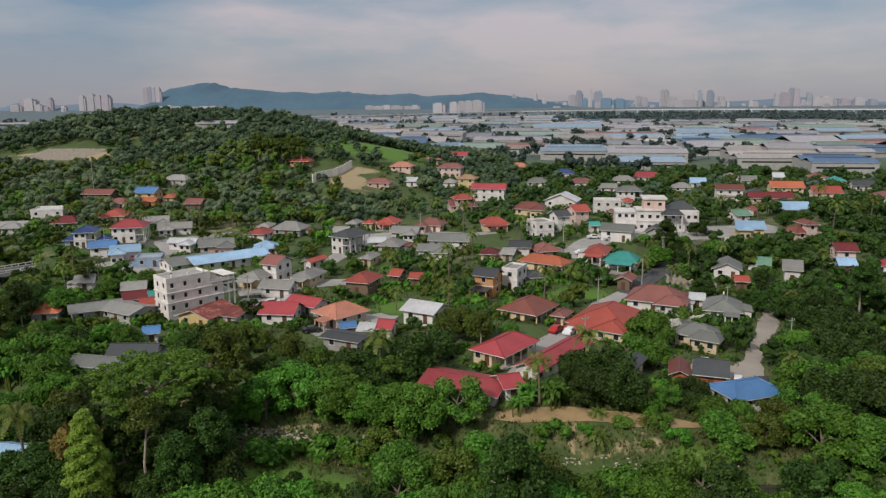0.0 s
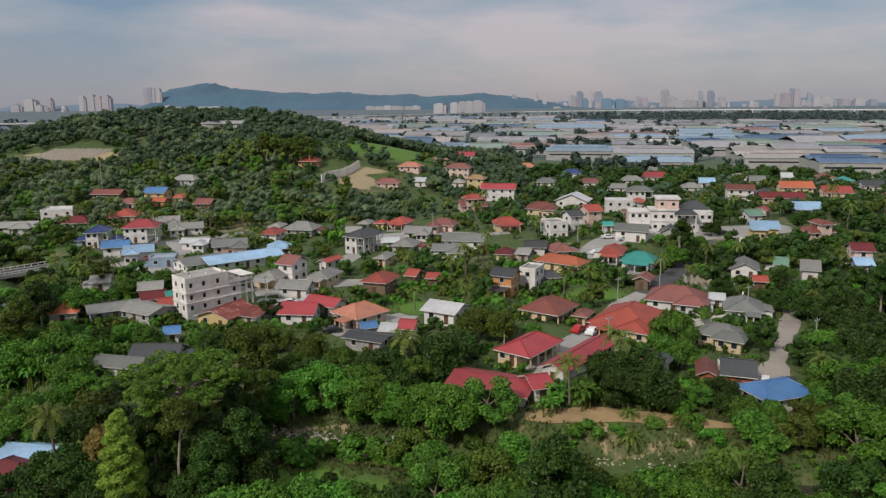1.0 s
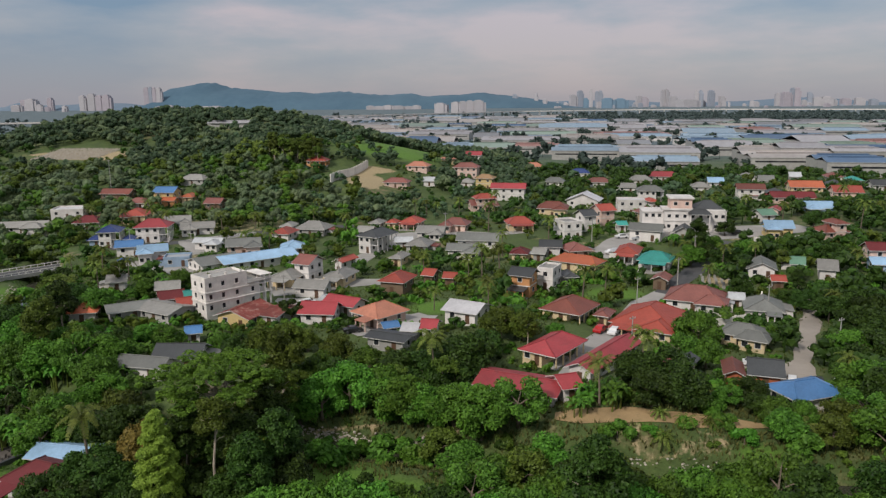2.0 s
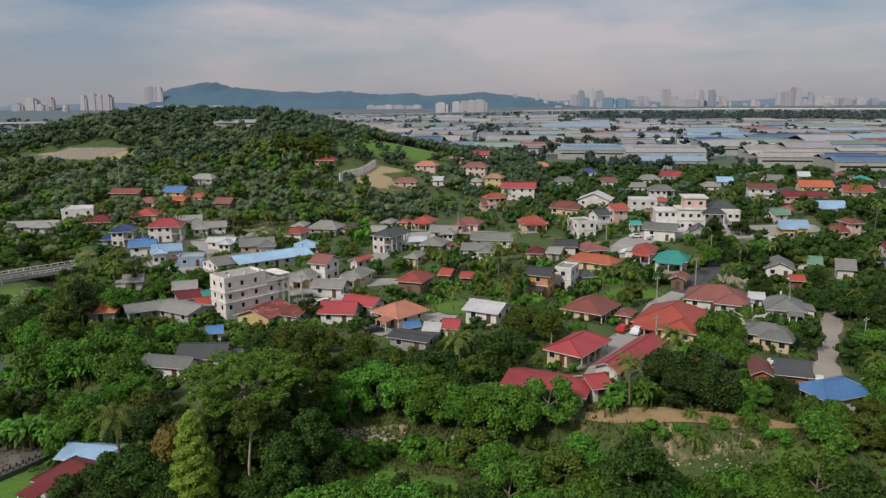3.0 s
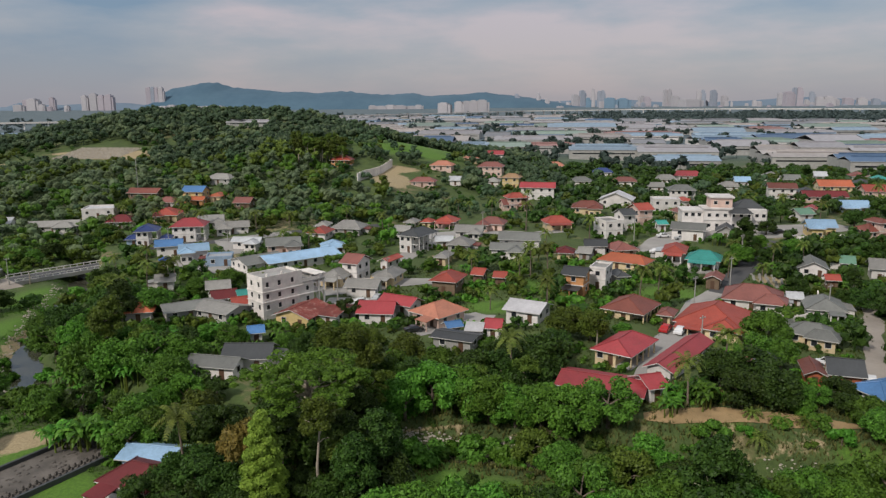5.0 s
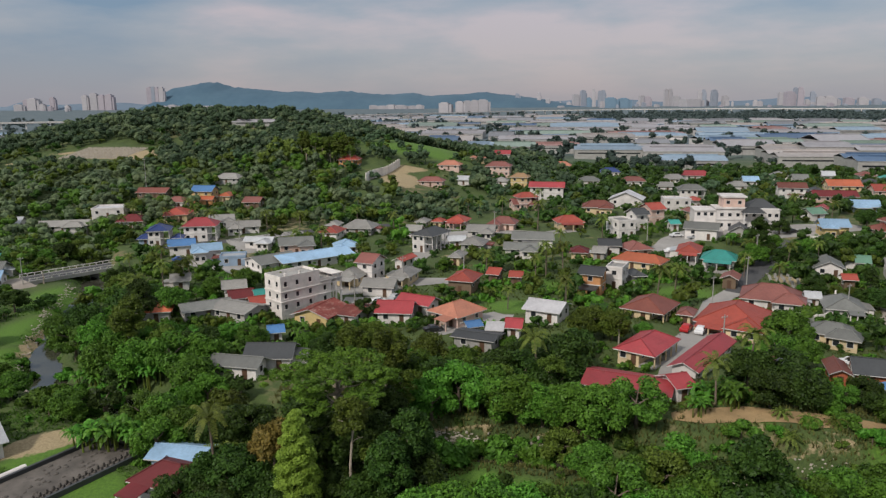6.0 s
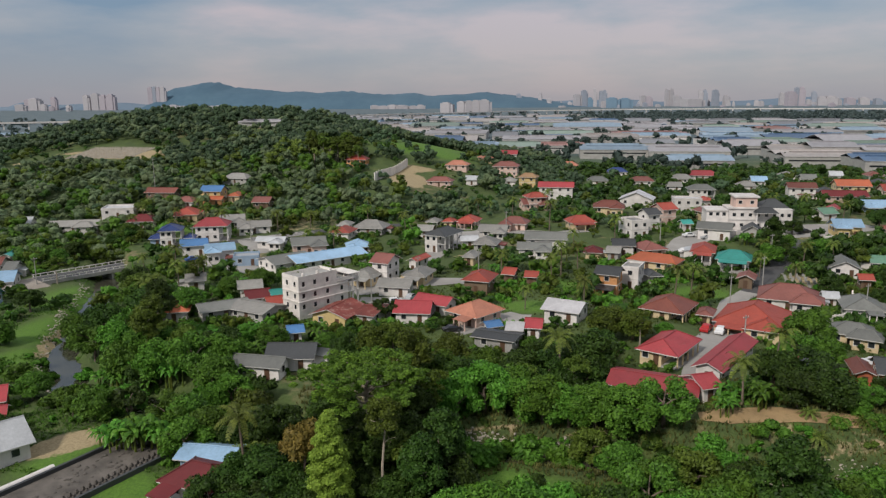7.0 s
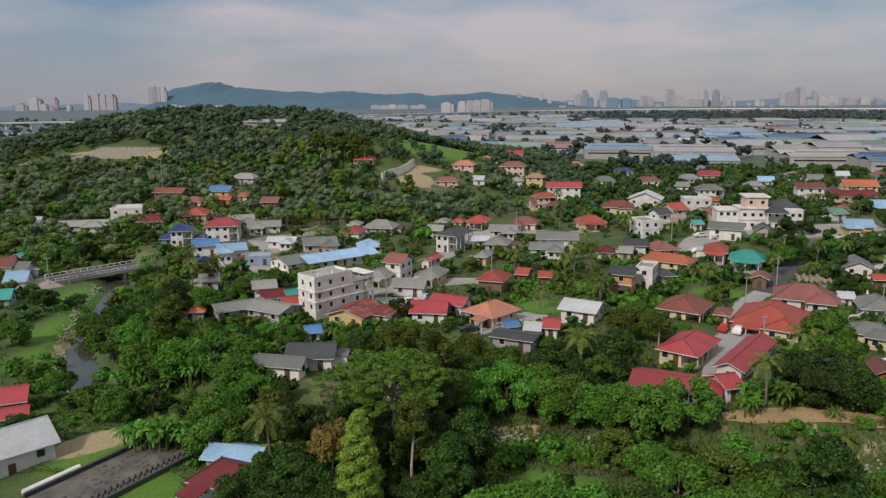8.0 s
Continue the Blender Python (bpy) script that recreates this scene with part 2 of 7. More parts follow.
MAT = dict(
    ground=ground_material(),
    red=roof_sheet("red_roof", (0.31, 0.040, 0.046), rust=0.3),
    bright=roof_sheet("bright_red_roof", (0.31, 0.056, 0.036)),
    orange=roof_sheet("orange_roof", (0.44, 0.115, 0.05)),
    maroon=roof_sheet("maroon_roof", (0.13, 0.014, 0.016), 0.7),
    brown=roof_sheet("brown_tiles", (0.17, 0.050, 0.034)),
    pink=roof_sheet("pinkish_tiles", (0.40, 0.16, 0.10)),
    dusty=roof_sheet("dusty_red_tiles", (0.21, 0.075, 0.060)),
    tan=roof_sheet("tan_tiles", (0.36, 0.22, 0.11)),
    grey=roof_sheet("grey_sheet_roof", (0.16, 0.163, 0.15), stain=(0.05, 0.05, 0.04)),
    dark=roof_sheet("dark_grey_tiles", (0.050, 0.053, 0.055), stain=(0.03, 0.03, 0.03)),
    ash=roof_sheet("weathered_cement_sheet", (0.25, 0.24, 0.22), stain=(0.07, 0.07, 0.06), rust=0.5),
    blue=roof_sheet("blue_roof", (0.070, 0.185, 0.39), 0.45, stain=(0.05, 0.08, 0.15)),
    navy=roof_sheet("dark_blue_roof", (0.022, 0.045, 0.16), 0.45, stain=(0.03, 0.04, 0.08)),
    sky=roof_sheet("pale_blue_sheet_roof", (0.27, 0.42, 0.58), 0.45, stain=(0.2, 0.25, 0.3)),
    teal=roof_sheet("teal_roof", (0.035, 0.27, 0.23), 0.5, stain=(0.03, 0.14, 0.12)),
    green=roof_sheet("green_sheet_roof", (0.11, 0.22, 0.15), 0.5, stain=(0.08, 0.12, 0.09)),
    white=roof_sheet("white_sheet_roof", (0.50, 0.49, 0.50), 0.45, stain=(0.4, 0.38, 0.36)),
    rust=roof_sheet("rusty_sheet_roof", (0.17, 0.035, 0.025), 0.7, rust=0.9, stain=(0.36, 0.27, 0.22), vary=0.5),
    silver=roof_sheet("silver_sheet_roof", (0.42, 0.43, 0.44), 0.4, stain=(0.25, 0.24, 0.22)),
    w_white=surface("white_render", (0.66, 0.625, 0.595), stains=0.25),
    w_cream=surface("cream_render", (0.62, 0.49, 0.30), stains=0.25),
    w_yellow=surface("yellow_render", (0.58, 0.44, 0.20), stains=0.25),
    w_pink=surface("pale_pink_render", (0.62, 0.45, 0.38), stains=0.25),
    w_orange=surface("orange_render", (0.60, 0.29, 0.12), stains=0.25),
    w_brick=surface("orange_brick", (0.36, 0.10, 0.045), stains=0.25),
    w_grey=surface("grey_render", (0.36, 0.35, 0.33), stains=0.35),
    w_green=surface("pale_green_render", (0.45, 0.52, 0.40), stains=0.25),
    w_blue=surface("pale_blue_render", (0.30, 0.40, 0.52), stains=0.25),
    w_wood=surface("weathered_boards", (0.16, 0.11, 0.07), stains=0.4),
    raw=surface("raw_pale_concrete", (0.76, 0.71, 0.66), stains=0.4, scale=0.5),
    concrete=surface("concrete", (0.34, 0.33, 0.31), 0.85, stains=0.4, scale=0.2, rand=0),
    oldslab=surface("stained_dark_slab", (0.125, 0.110, 0.095), 0.9, 0.7, stains=0.95, stain=(0.04, 0.036, 0.032), scale=0.3, rand=0),
    asphalt=surface("asphalt", (0.075, 0.075, 0.078), 0.9, stains=0.3, scale=0.15, rand=0),
    paving=surface("pale_worn_paving", (0.33, 0.315, 0.295), 0.9, stains=0.4, scale=0.12, rand=0),
    gravel=surface("pale_gravel", (0.33, 0.29, 0.25), 0.95, stains=0.45, scale=0.15, bump=0.6, dist=0.08, stain=(0.14, 0.13, 0.08), rand=0),
    stone=surface("pale_broken_stone", (0.40, 0.36, 0.30), 0.9, 0.35, scale=0.8, stains=0.4, stain=(0.16, 0.14, 0.10), rand=0),
    sand=surface("bare_sandy_earth", (0.36, 0.245, 0.12), 0.95, 0.4, scale=0.25, stains=0.6, stain=(0.07, 0.09, 0.03), bump=0.7, dist=0.15, rand=0),
    glass=surface("dark_window_glass", (0.022, 0.025, 0.03), 0.12, 0.2, bump=0.0, stains=0.0, rand=0),
    frame=surface("white_window_frame", (0.60, 0.58, 0.55), 0.5),
    door=surface("brown_door", (0.11, 0.06, 0.035), 0.5),
    bark=surface("bark", (0.16, 0.125, 0.095), 0.9, 0.4, scale=1.2, stains=0.4),
    palebark=surface("pale_bark", (0.34, 0.29, 0.23), 0.9, 0.4, scale=1.2, stains=0.4),
    leaf=leaves("broad_leaves", (0.020, 0.050, 0.006), (0.135, 0.255, 0.032)),
    deep=leaves("dark_leaves", (0.009, 0.022, 0.004), (0.066, 0.115, 0.019)),
    olive=leaves("olive_leaves", (0.024, 0.040, 0.005), (0.140, 0.190, 0.028)),
    lime=leaves("yellow_green_leaves", (0.104, 0.174, 0.020), (0.320, 0.440, 0.066)),
    fresh=leaves("fresh_green_leaves", (0.024, 0.072, 0.006), (0.140, 0.285, 0.034)),
    rusty=leaves("browning_leaves", (0.055, 0.045, 0.010), (0.205, 0.130, 0.038)),
    palm=leaves("palm_leaves", (0.040, 0.060, 0.010), (0.190, 0.230, 0.045)),
    straw=leaves("dry_grass_blades", (0.050, 0.056, 0.016), (0.180, 0.170, 0.055)),
    # hill leaves: tones lifted and greyed to paint in the distance haze
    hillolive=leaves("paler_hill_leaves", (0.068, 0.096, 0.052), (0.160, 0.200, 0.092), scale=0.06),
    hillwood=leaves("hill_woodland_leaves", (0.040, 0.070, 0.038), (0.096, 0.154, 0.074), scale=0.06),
    # trees on the plain: distance haze mixed into the leaf colours
    plain_hazewood=leaves("plain_tree_leaves", (0.034, 0.054, 0.046), (0.066, 0.094, 0.074), scale=0.04),
    rain=leaves("feathery_leaves", (0.026, 0.052, 0.006), (0.150, 0.235, 0.028)),
    # stronger haze mix in the colour of the farthest trees
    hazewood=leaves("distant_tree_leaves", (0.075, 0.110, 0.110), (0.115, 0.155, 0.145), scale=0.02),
)


# ---- building helpers ----
def mesh(name, verts, faces, mats, slots=None):
    me = bpy.data.meshes.new(name)
    me.from_pydata([tuple(v) for v in verts], [], faces)
    for m in mats:
        me.materials.append(MAT[m] if isinstance(m, str) else m)
    if slots is not None:
        me.polygons.foreach_set("material_index", np.array(slots, dtype=np.int32))
    me.update()
    return me


def part(name, me, parent, m=None, label=""):
    ob = new(name, me)
    ob.parent = parent
    if m is not None:
        ob.matrix_basis = m
    return tagged(ob, label)


def box(x0, x1, y0, y1, z0, z1):
    v = [(x, y, z) for z in (z0, z1) for x, y in ((x0, y0), (x1, y0), (x1, y1), (x0, y1))]
    f = [(3, 2, 1, 0), (4, 5, 6, 7), (0, 1, 5, 4), (1, 2, 6, 5), (2, 3, 7, 6), (3, 0, 4, 7)]
    return v, f


def joined(*pieces):
    verts, faces = [], []
    for v, f in pieces:
        k = len(verts)
        verts += v
        faces += [tuple(i + k for i in q) for q in f]
    return verts, faces


def tube(points, radii, sides=7):
    """A tapered pipe along points."""
    verts, faces = [], []
    for k, (p, r) in enumerate(zip(points, radii)):
        a = Vector(points[min(k + 1, len(points) - 1)]) - Vector(points[max(k - 1, 0)])
        a = a.normalized() if a.length > 0 else Vector((0, 0, 1))
        u = a.cross(Vector((0.3, 1, 0.1))).normalized()
        w = a.cross(u)
        for s in range(sides):
            g = 2 * math.pi * s / sides
            verts.append(tuple(Vector(p) + (u * math.cos(g) + w * math.sin(g)) * r))
    for k in range(len(points) - 1):
        for s in range(sides):
            a, b = k * sides + s, k * sides + (s + 1) % sides
            faces.append((a, b, b + sides, a + sides))
    faces.append(tuple(range(sides))[::-1])
    faces.append(tuple(range((len(points) - 1) * sides, len(points) * sides)))
    return verts, faces



# ---- the lie of the land ----
def smooth(a, b, v):
    t = min(1.0, max(0.0, (v - a) / (b - a)))
    return t * t * (3 - 2 * t)


# the stream, from behind the bridge to the near side of the village: x, y, half width
RIVER = [(-190.7, 299.8, 3), (-160.0, 246.5, 2.5), (-139.5, 206.2, 3.2), (-130.6, 176.7, 2.7), (-120.8, 149.4, 2.8), (-108.2, 131.9, 3.0), (-88.7, 119.6, 3), (-67.0, 110.5, 2.6), (-43.8, 105.3, 1.6), (-19.8, 101.5, 1.4), (4.1, 96.7, 1.4), (24.3, 93.8, 1.4), (56.8, 92.0, 1.6), (104.7, 88.1, 2)]


def river_at(x, y):
    """Distance from the stream's middle line, its half width there, and 1 on the village's side or 0."""
    best, wide, side = 1e9, 4.0, 1
    for (x0, y0, w0), (x1, y1, w1) in zip(RIVER, RIVER[1:]):
        ux, uy = x1 - x0, y1 - y0
        k = min(1.0, max(0.0, ((x - x0) * ux + (y - y0) * uy) / (ux * ux + uy * uy)))
        far = math.hypot(x - x0 - k * ux, y - y0 - k * uy)
        if far < best:
            best, wide, side = far, w0 + k * (w1 - w0), 1 if ux * (y - y0) > uy * (x - x0) else 0
    return best, wide, side


def ground_z(x, y):
    """Height of the land: low near bank, village terrace behind the stream, wooded hill, stream bed."""
    far, wide, side = river_at(x, y) if -230 < x < 160 and y < 420 else (99.0, 2.0, 1 if y > 110 else 0)
    low = 0.6 - 2.2 * smooth(-88, -116, x)
    terrace = smooth(wide + 0.3, wide + 5.5, far) * side if y < 400 else 1.0
    z = low * (1 - terrace) * (1 - smooth(330, 420, y)) + 2.4 * terrace * (1 - smooth(330, 500, y))
    z += terrace * 3.2 * math.exp(-((x - 17) / 19) ** 2 - ((y - 109) / 20) ** 2)
    z += terrace * 3.0 * math.exp(-((x - 4) / 19) ** 2 - ((y - 151) / 15) ** 2)
    z += 5.0 * smooth(160, 255, y) * smooth(-75, 50, x) * (1 - 0.6 * smooth(420, 900, y)) * (1 - smooth(60, 110, x) * (1 - smooth(190, 260, y)))
    z += 40 * math.exp(-((x + 260) / (170 if x > -260 else 140)) ** 2 - ((y - 570) / 160) ** 2)
    z += 16.5 * math.exp(-((x + 75) / 70) ** 2 - ((y - 455) / 70) ** 2)
    z += 10 * math.exp(-((x + 140) / 70) ** 2 - ((y - 560) / 70) ** 2)
    z += 7 * math.exp(-((x + 135) / 55) ** 2 - ((y - 408) / 60) ** 2)
    z += 5.0 * math.exp(-((x + 72) / 20) ** 2 - ((y - 358) / 20) ** 2)
    return z - (1.5 + 1.2 * smooth(-60, -100, x)) * (1 - smooth(wide * 0.8, wide + 3.5, far))


# ---- land ----
def spread(*runs):
    out = []
    for a, b, step in runs:
        k = max(1, round((b - a) / step))
        out += [a + (b - a) * i / k for i in range(k)]
    return out + [runs[-1][1]]


# worn ground: x, y, half length, half width, turn, strength
WORN = [(-66, 372, 11, 20, 8, 0.95), (-244, 441, 16, 8, 0, 0.95), (-272, 440, 20, 9, 0, 0.6), (-92.3, 102.1, 9, 5, 40, 0.72), (-66.7, 395.7, 16, 7, 15, 0.8), (-238.6, 435.3, 27, 13, 5, 0.85), (-296.5, 416.9, 12, 7, 0, 0.55), (56.6, 194.5, 9, 7, 40, 0.5), (-159.7, 299, 45, 30, 0, 0.45), (-106.3, 288.3, 40, 25, 0, 0.42), (-127.8, 161.8, 4, 20, 14, 0.68), (-96.8, 122.7, 9, 3, -35, 0.5),
        (-25.4, 106.6, 13, 1.8, -8, 0.5), (-12.2, 105.5, 6, 2, 0, 0.5), (15, 99.6, 6, 1.6, -5, 0.47), (23.2, 98.6, 7, 1.5, -4, 0.46), (26.5, 100, 6, 2.2, 0, 0.43), (34.8, 98.3, 7, 2, -6, 0.36), (-75.5, 112.5, 8, 2.2, -12, 0.5), (16.3, 104.4, 13, 2.0, 0, 0.5), (36.2, 105.4, 14, 1.9, 0, 0.4),
        (-4.5, 143.1, 7, 5, 0, 0.3), (69.1, 177.9, 8, 6, 0, 0.4), (61, 165.6, 10, 8, 60, 0.35), (-57.6, 193.8, 20, 8, 0, 0.35), (-39.4, 238.9, 10, 25, 30, 0.4), (-103.1, 231.9, 25, 12, 30, 0.4), (28.5, 232.3, 14, 10, 0, 0.4), (66.6, 245, 30, 8, 0, 0.45)]


def bare_at(x, y):
    """How far the grass is worn away, 0 to 1."""
    best = 0.0
    for a, b, rx, ry, turn, k in WORN:
        if abs(x - a) < 45 and abs(y - b) < 45:
            c, s = math.cos(radians(turn)), math.sin(radians(turn))
            u, v = ((x - a) * c + (y - b) * s) / rx, ((y - b) * c - (x - a) * s) / ry
            best = max(best, k * (1 - smooth(0.45, 1.35, math.hypot(u, v))))
    return max(best, 0.30 * smooth(140, 170, y) * (1 - smooth(330, 400, y)) * smooth(-150, -110, x))


# bright grass: x, y, half length, half width, turn
LAWNS = [(-62, 440, 34, 17, 0), (-24, 91.5, 13, 3.6, -8), (-10, 90, 8, 3, 0), (-142.1, 190.6, 9, 16, 20), (-133.2, 164.2, 8, 14, 0), (-125.5, 144.8, 8, 8, 0), (-77, 88.7, 5, 9, 62), (-88.3, 98, 9, 4, 40), (-58.6, 473.9, 32, 20, 0), (-91.3, 491.1, 20, 14, 0), (26.6, 184, 8, 6, 0), (-17, 172.1, 8, 6, 0), (-10.1, 193, 8, 5, 0),
         (42.9, 129.2, 6, 4, 0), (66, 133.5, 7, 10, 0), (83.2, 128.8, 10, 16, 0), (39.2, 207, 6, 3, 30), (-34.8, 98.8, 14, 3.5, -8), (14.2, 102.2, 5, 1.2, 0), (32.5, 98.4, 3, 2, 0), (98.7, 227.4, 12, 6, 0), (31.4, 224.4, 5, 4, 0), (-144.4, 278, 20, 10, 0), (-190, 262, 16, 9, 0), (-176, 292, 14, 7, 0), (-116.6, 309.7, 20, 8, 0), (-163.7, 252.8, 14, 10, 0)]


def lush_at(x, y):
    best = 0.0
    for a, b, rx, ry, turn in LAWNS:
        if abs(x - a) < 50 and abs(y - b) < 50:
            c, s = math.cos(radians(turn)), math.sin(radians(turn))
            u, v = ((x - a) * c + (y - b) * s) / rx, ((y - b) * c - (x - a) * s) / ry
            best = max(best, 1 - smooth(0.6, 1.25, math.hypot(u, v)))
    return best


gx = spread((-4900, -1500, 500), (-1500, -500, 100), (-500, -240, 12), (-240, 180, 2.2), (180, 520, 12), (520, 1500, 100), (1500, 4900, 500))
gy = spread((-900, -100, 100), (-100, 50, 15), (50, 330, 2.2), (330, 800, 10), (800, 1500, 70), (1500, 4960, 400))
verts = [(x, y, ground_z(x, y)) for y in gy for x in gx]
nx = len(gx)
faces = [(j * nx + i, j * nx + i + 1, (j + 1) * nx + i + 1, (j + 1) * nx + i) for j in range(len(gy) - 1) for i in range(nx - 1)]
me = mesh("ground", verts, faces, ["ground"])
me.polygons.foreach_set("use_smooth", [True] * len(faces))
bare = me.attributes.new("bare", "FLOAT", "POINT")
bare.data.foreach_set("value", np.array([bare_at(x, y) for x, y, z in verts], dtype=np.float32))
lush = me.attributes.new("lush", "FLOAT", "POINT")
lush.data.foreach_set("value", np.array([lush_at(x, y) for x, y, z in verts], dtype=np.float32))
# mask of the far plain, where the haze tint covers the grass
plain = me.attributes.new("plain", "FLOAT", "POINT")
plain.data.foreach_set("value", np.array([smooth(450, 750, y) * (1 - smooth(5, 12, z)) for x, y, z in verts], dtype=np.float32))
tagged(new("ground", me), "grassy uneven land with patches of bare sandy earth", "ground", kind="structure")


def ribbon(name, mat, line, lift, label, category, kind="structure", edge=0.0):
    """A strip draped over the land along a line of x, y, half width."""
    pts = []
    for (x0, y0, w0), (x1, y1, w1) in zip(line, line[1:]):
        k = max(1, round(math.hypot(x1 - x0, y1 - y0) / 3))
        pts += [(x0 + (x1 - x0) * i / k, y0 + (y1 - y0) * i / k, w0 + (w1 - w0) * i / k) for i in range(k)]
    pts.append(line[-1])
    v, f = [], []
    for k, (x, y, w) in enumerate(pts):
        a, b = pts[max(0, k - 2)], pts[min(len(pts) - 1, k + 2)]
        ux, uy = b[0] - a[0], b[1] - a[1]
        r = math.hypot(ux, uy)
        w *= 1 + edge * math.sin(k * 1.7) * math.cos(k * 0.6)
        for s in (-1, -0.5, 0, 0.5, 1):
            px, py = x - uy / r * w * s, y + ux / r * w * s
            v.append((px, py, ground_z(px, py) + lift))
    for k in range(len(pts) - 1):
        for s in range(4):
            a = k * 5 + s
            f.append((a + 1, a, a + 5, a + 6))
    return tagged(new(name, mesh(name, v, f, [mat])), label, category, kind=kind)


def water_material():
    m, n, l, p = material("brown_green_water", 0.08)
    co = n.new("ShaderNodeTexCoord").outputs["Object"]
    l.new(ramp_node(n, l, noise_node(n, l, co, 0.15, 4), (0.3, (0.035, 0.036, 0.026)), (0.7, (0.075, 0.072, 0.052))), p.inputs["Base Color"])
    bump_node(n, l, p, noise_node(n, l, co, 1.1, 5), 0.12, 0.05)
    return m


MAT["water"] = water_material()
line = []
for (x0, y0, w0), (x1, y1, w1) in zip(RIVER, RIVER[1:]):
    line += [(x0 + (x1 - x0) * i / 4, y0 + (y1 - y0) * i / 4, w0 + (w1 - w0) * i / 4) for i in range(4)]
v, f = [], []
for k, (x, y, w) in enumerate(line):
    a, b = line[max(0, k - 1)], line[min(len(line) - 1, k + 1)]
    ux, uy = b[0] - a[0], b[1] - a[1]
    r = math.hypot(ux, uy)
    z = ground_z(x, y) + 0.7
    v += [(x - uy / r * (w + 1.8) * s, y + ux / r * (w + 1.8) * s, z) for s in (-1, 1)]
    if k:
        f.append((2 * k - 1, 2 * k - 2, 2 * k, 2 * k + 1))
tagged(new("river_water", mesh("river_water", v, f, ["water"])), "shallow brown stream reflecting the grey sky", "water", kind="structure")

KEEP_CLEAR = []  # x, y, radius: where no tree may grow
PLOTS = []  # x, y, cosine, sine, half width, half depth of the houses


def clear_line(line, extra=1.0):
    for (x0, y0, w0), (x1, y1, w1) in zip(line, line[1:]):
        k = max(1, round(math.hypot(x1 - x0, y1 - y0) / 3))
        for i in range(k + 1):
            KEEP_CLEAR.append((x0 + (x1 - x0) * i / k, y0 + (y1 - y0) * i / k, w0 + extra))


# ---- houses ----
ring = [(-0.65, -0.66), (0.65, -0.66), (0.65, 0.66), (-0.65, 0.66)]
hole = [(x * 0.83, z * 0.83) for x, z in ring]
wv = [(x, 0.02, z) for x, z in ring] + [(x, -0.09, z) for x, z in ring] + [(x, -0.09, z) for x, z in hole] + [(x, 0.0, z) for x, z in hole]
wf = [(k * 4 + i, k * 4 + (i + 1) % 4, k * 4 + 4 + (i + 1) % 4, k * 4 + 4 + i) for k in range(3) for i in range(4)]
WINDOW = mesh("window", wv, wf, ["frame"])
PANE = mesh("pane", *box(-0.54, 0.54, -0.03, 0.02, -0.55, 0.55), ["glass"])
fv, ff = box(-0.54, 0.54, -0.03, 0.02, -0.55, 0.55)
FAR_WINDOW = mesh("window", wv + fv, wf + [tuple(i + 16 for i in q) for q in ff], ["frame", "glass"], [0] * 12 + [1] * 6)
DOOR = mesh("door", *joined(box(-0.5, 0.5, -0.05, 0.02, 0, 2.1), box(-0.4, 0.4, -0.07, 0.02, 0.15, 1.0), box(-0.4, 0.4, -0.07, 0.02, 1.1, 2.0)), ["door"])


def roof_mesh(kind, w, d, rise, mat):
    """A pitched roof over w by d with its eaves at z 0: sloping sheets, fascia and soffit."""
    hw, hd, t = w / 2, d / 2, 0.16
    if kind == "hip":
        if w >= d:
            r = max(0.05, (w - d) / 2 + 0.12 * d)
            top = [(-r, 0), (r, 0)]
            sl = [(0, 1, 5, 4), (1, 2, 5), (2, 3, 4, 5), (3, 0, 4)]
        else:
            r = max(0.05, (d - w) / 2 + 0.12 * w)
            top = [(0, -r), (0, r)]
            sl = [(0, 1, 4), (1, 2, 5, 4), (2, 3, 5), (3, 0, 4, 5)]
    elif kind == "gx":
        top = [(-hw, 0), (hw, 0)]
        sl = [(0, 1, 5, 4), (1, 2, 5), (2, 3, 4, 5), (3, 0, 4)]
    else:
        top = [(0, -hd), (0, hd)]
        sl = [(0, 1, 4), (1, 2, 5, 4), (2, 3, 5), (3, 0, 4, 5)]
    base = [(-hw, -hd), (hw, -hd), (hw, hd), (-hw, hd)]
    v = [(x, y, 0) for x, y in base] + [(x, y, rise) for x, y in top] + [(x, y, -t) for x, y in base]
    f = sl + [(i, 6 + i, 6 + (i + 1) % 4, (i + 1) % 4) for i in range(4)] + [(6, 9, 8, 7)]
    me = mesh("roof", v, f, [mat, "frame"], [0] * len(sl) + [1] * 5)
    edges = [(0, 4), (1, 5), (2, 5), (3, 4), (4, 5)] if w >= d and kind == "hip" else [(0, 4), (1, 4), (2, 5), (3, 5), (4, 5)] if kind == "hip" else [(4, 5)]
    pieces = [tube([v[a], v[b]], [0.13, 0.13], 5) for a, b in edges]
    cap = mesh("ridge_cap", *joined(*pieces), [mat])
    return me, cap


WORDS = dict(red="red", bright="bright red", orange="orange", maroon="maroon", brown="brown", pink="salmon pink", dusty="dusty red", tan="tan", grey="grey",
             dark="dark grey", ash="weathered grey", blue="blue", navy="dark blue", sky="pale blue", teal="teal", green="green", white="white", rust="rusty red", silver="silver",
             w_white="white", w_cream="cream", w_yellow="yellow", w_pink="pale pink", w_orange="orange", w_brick="brick", w_grey="grey", w_green="pale green", w_blue="pale blue", w_wood="timber")
SHAPE = dict(hip="hipped", gx="gabled", gy="gabled", flat="flat")


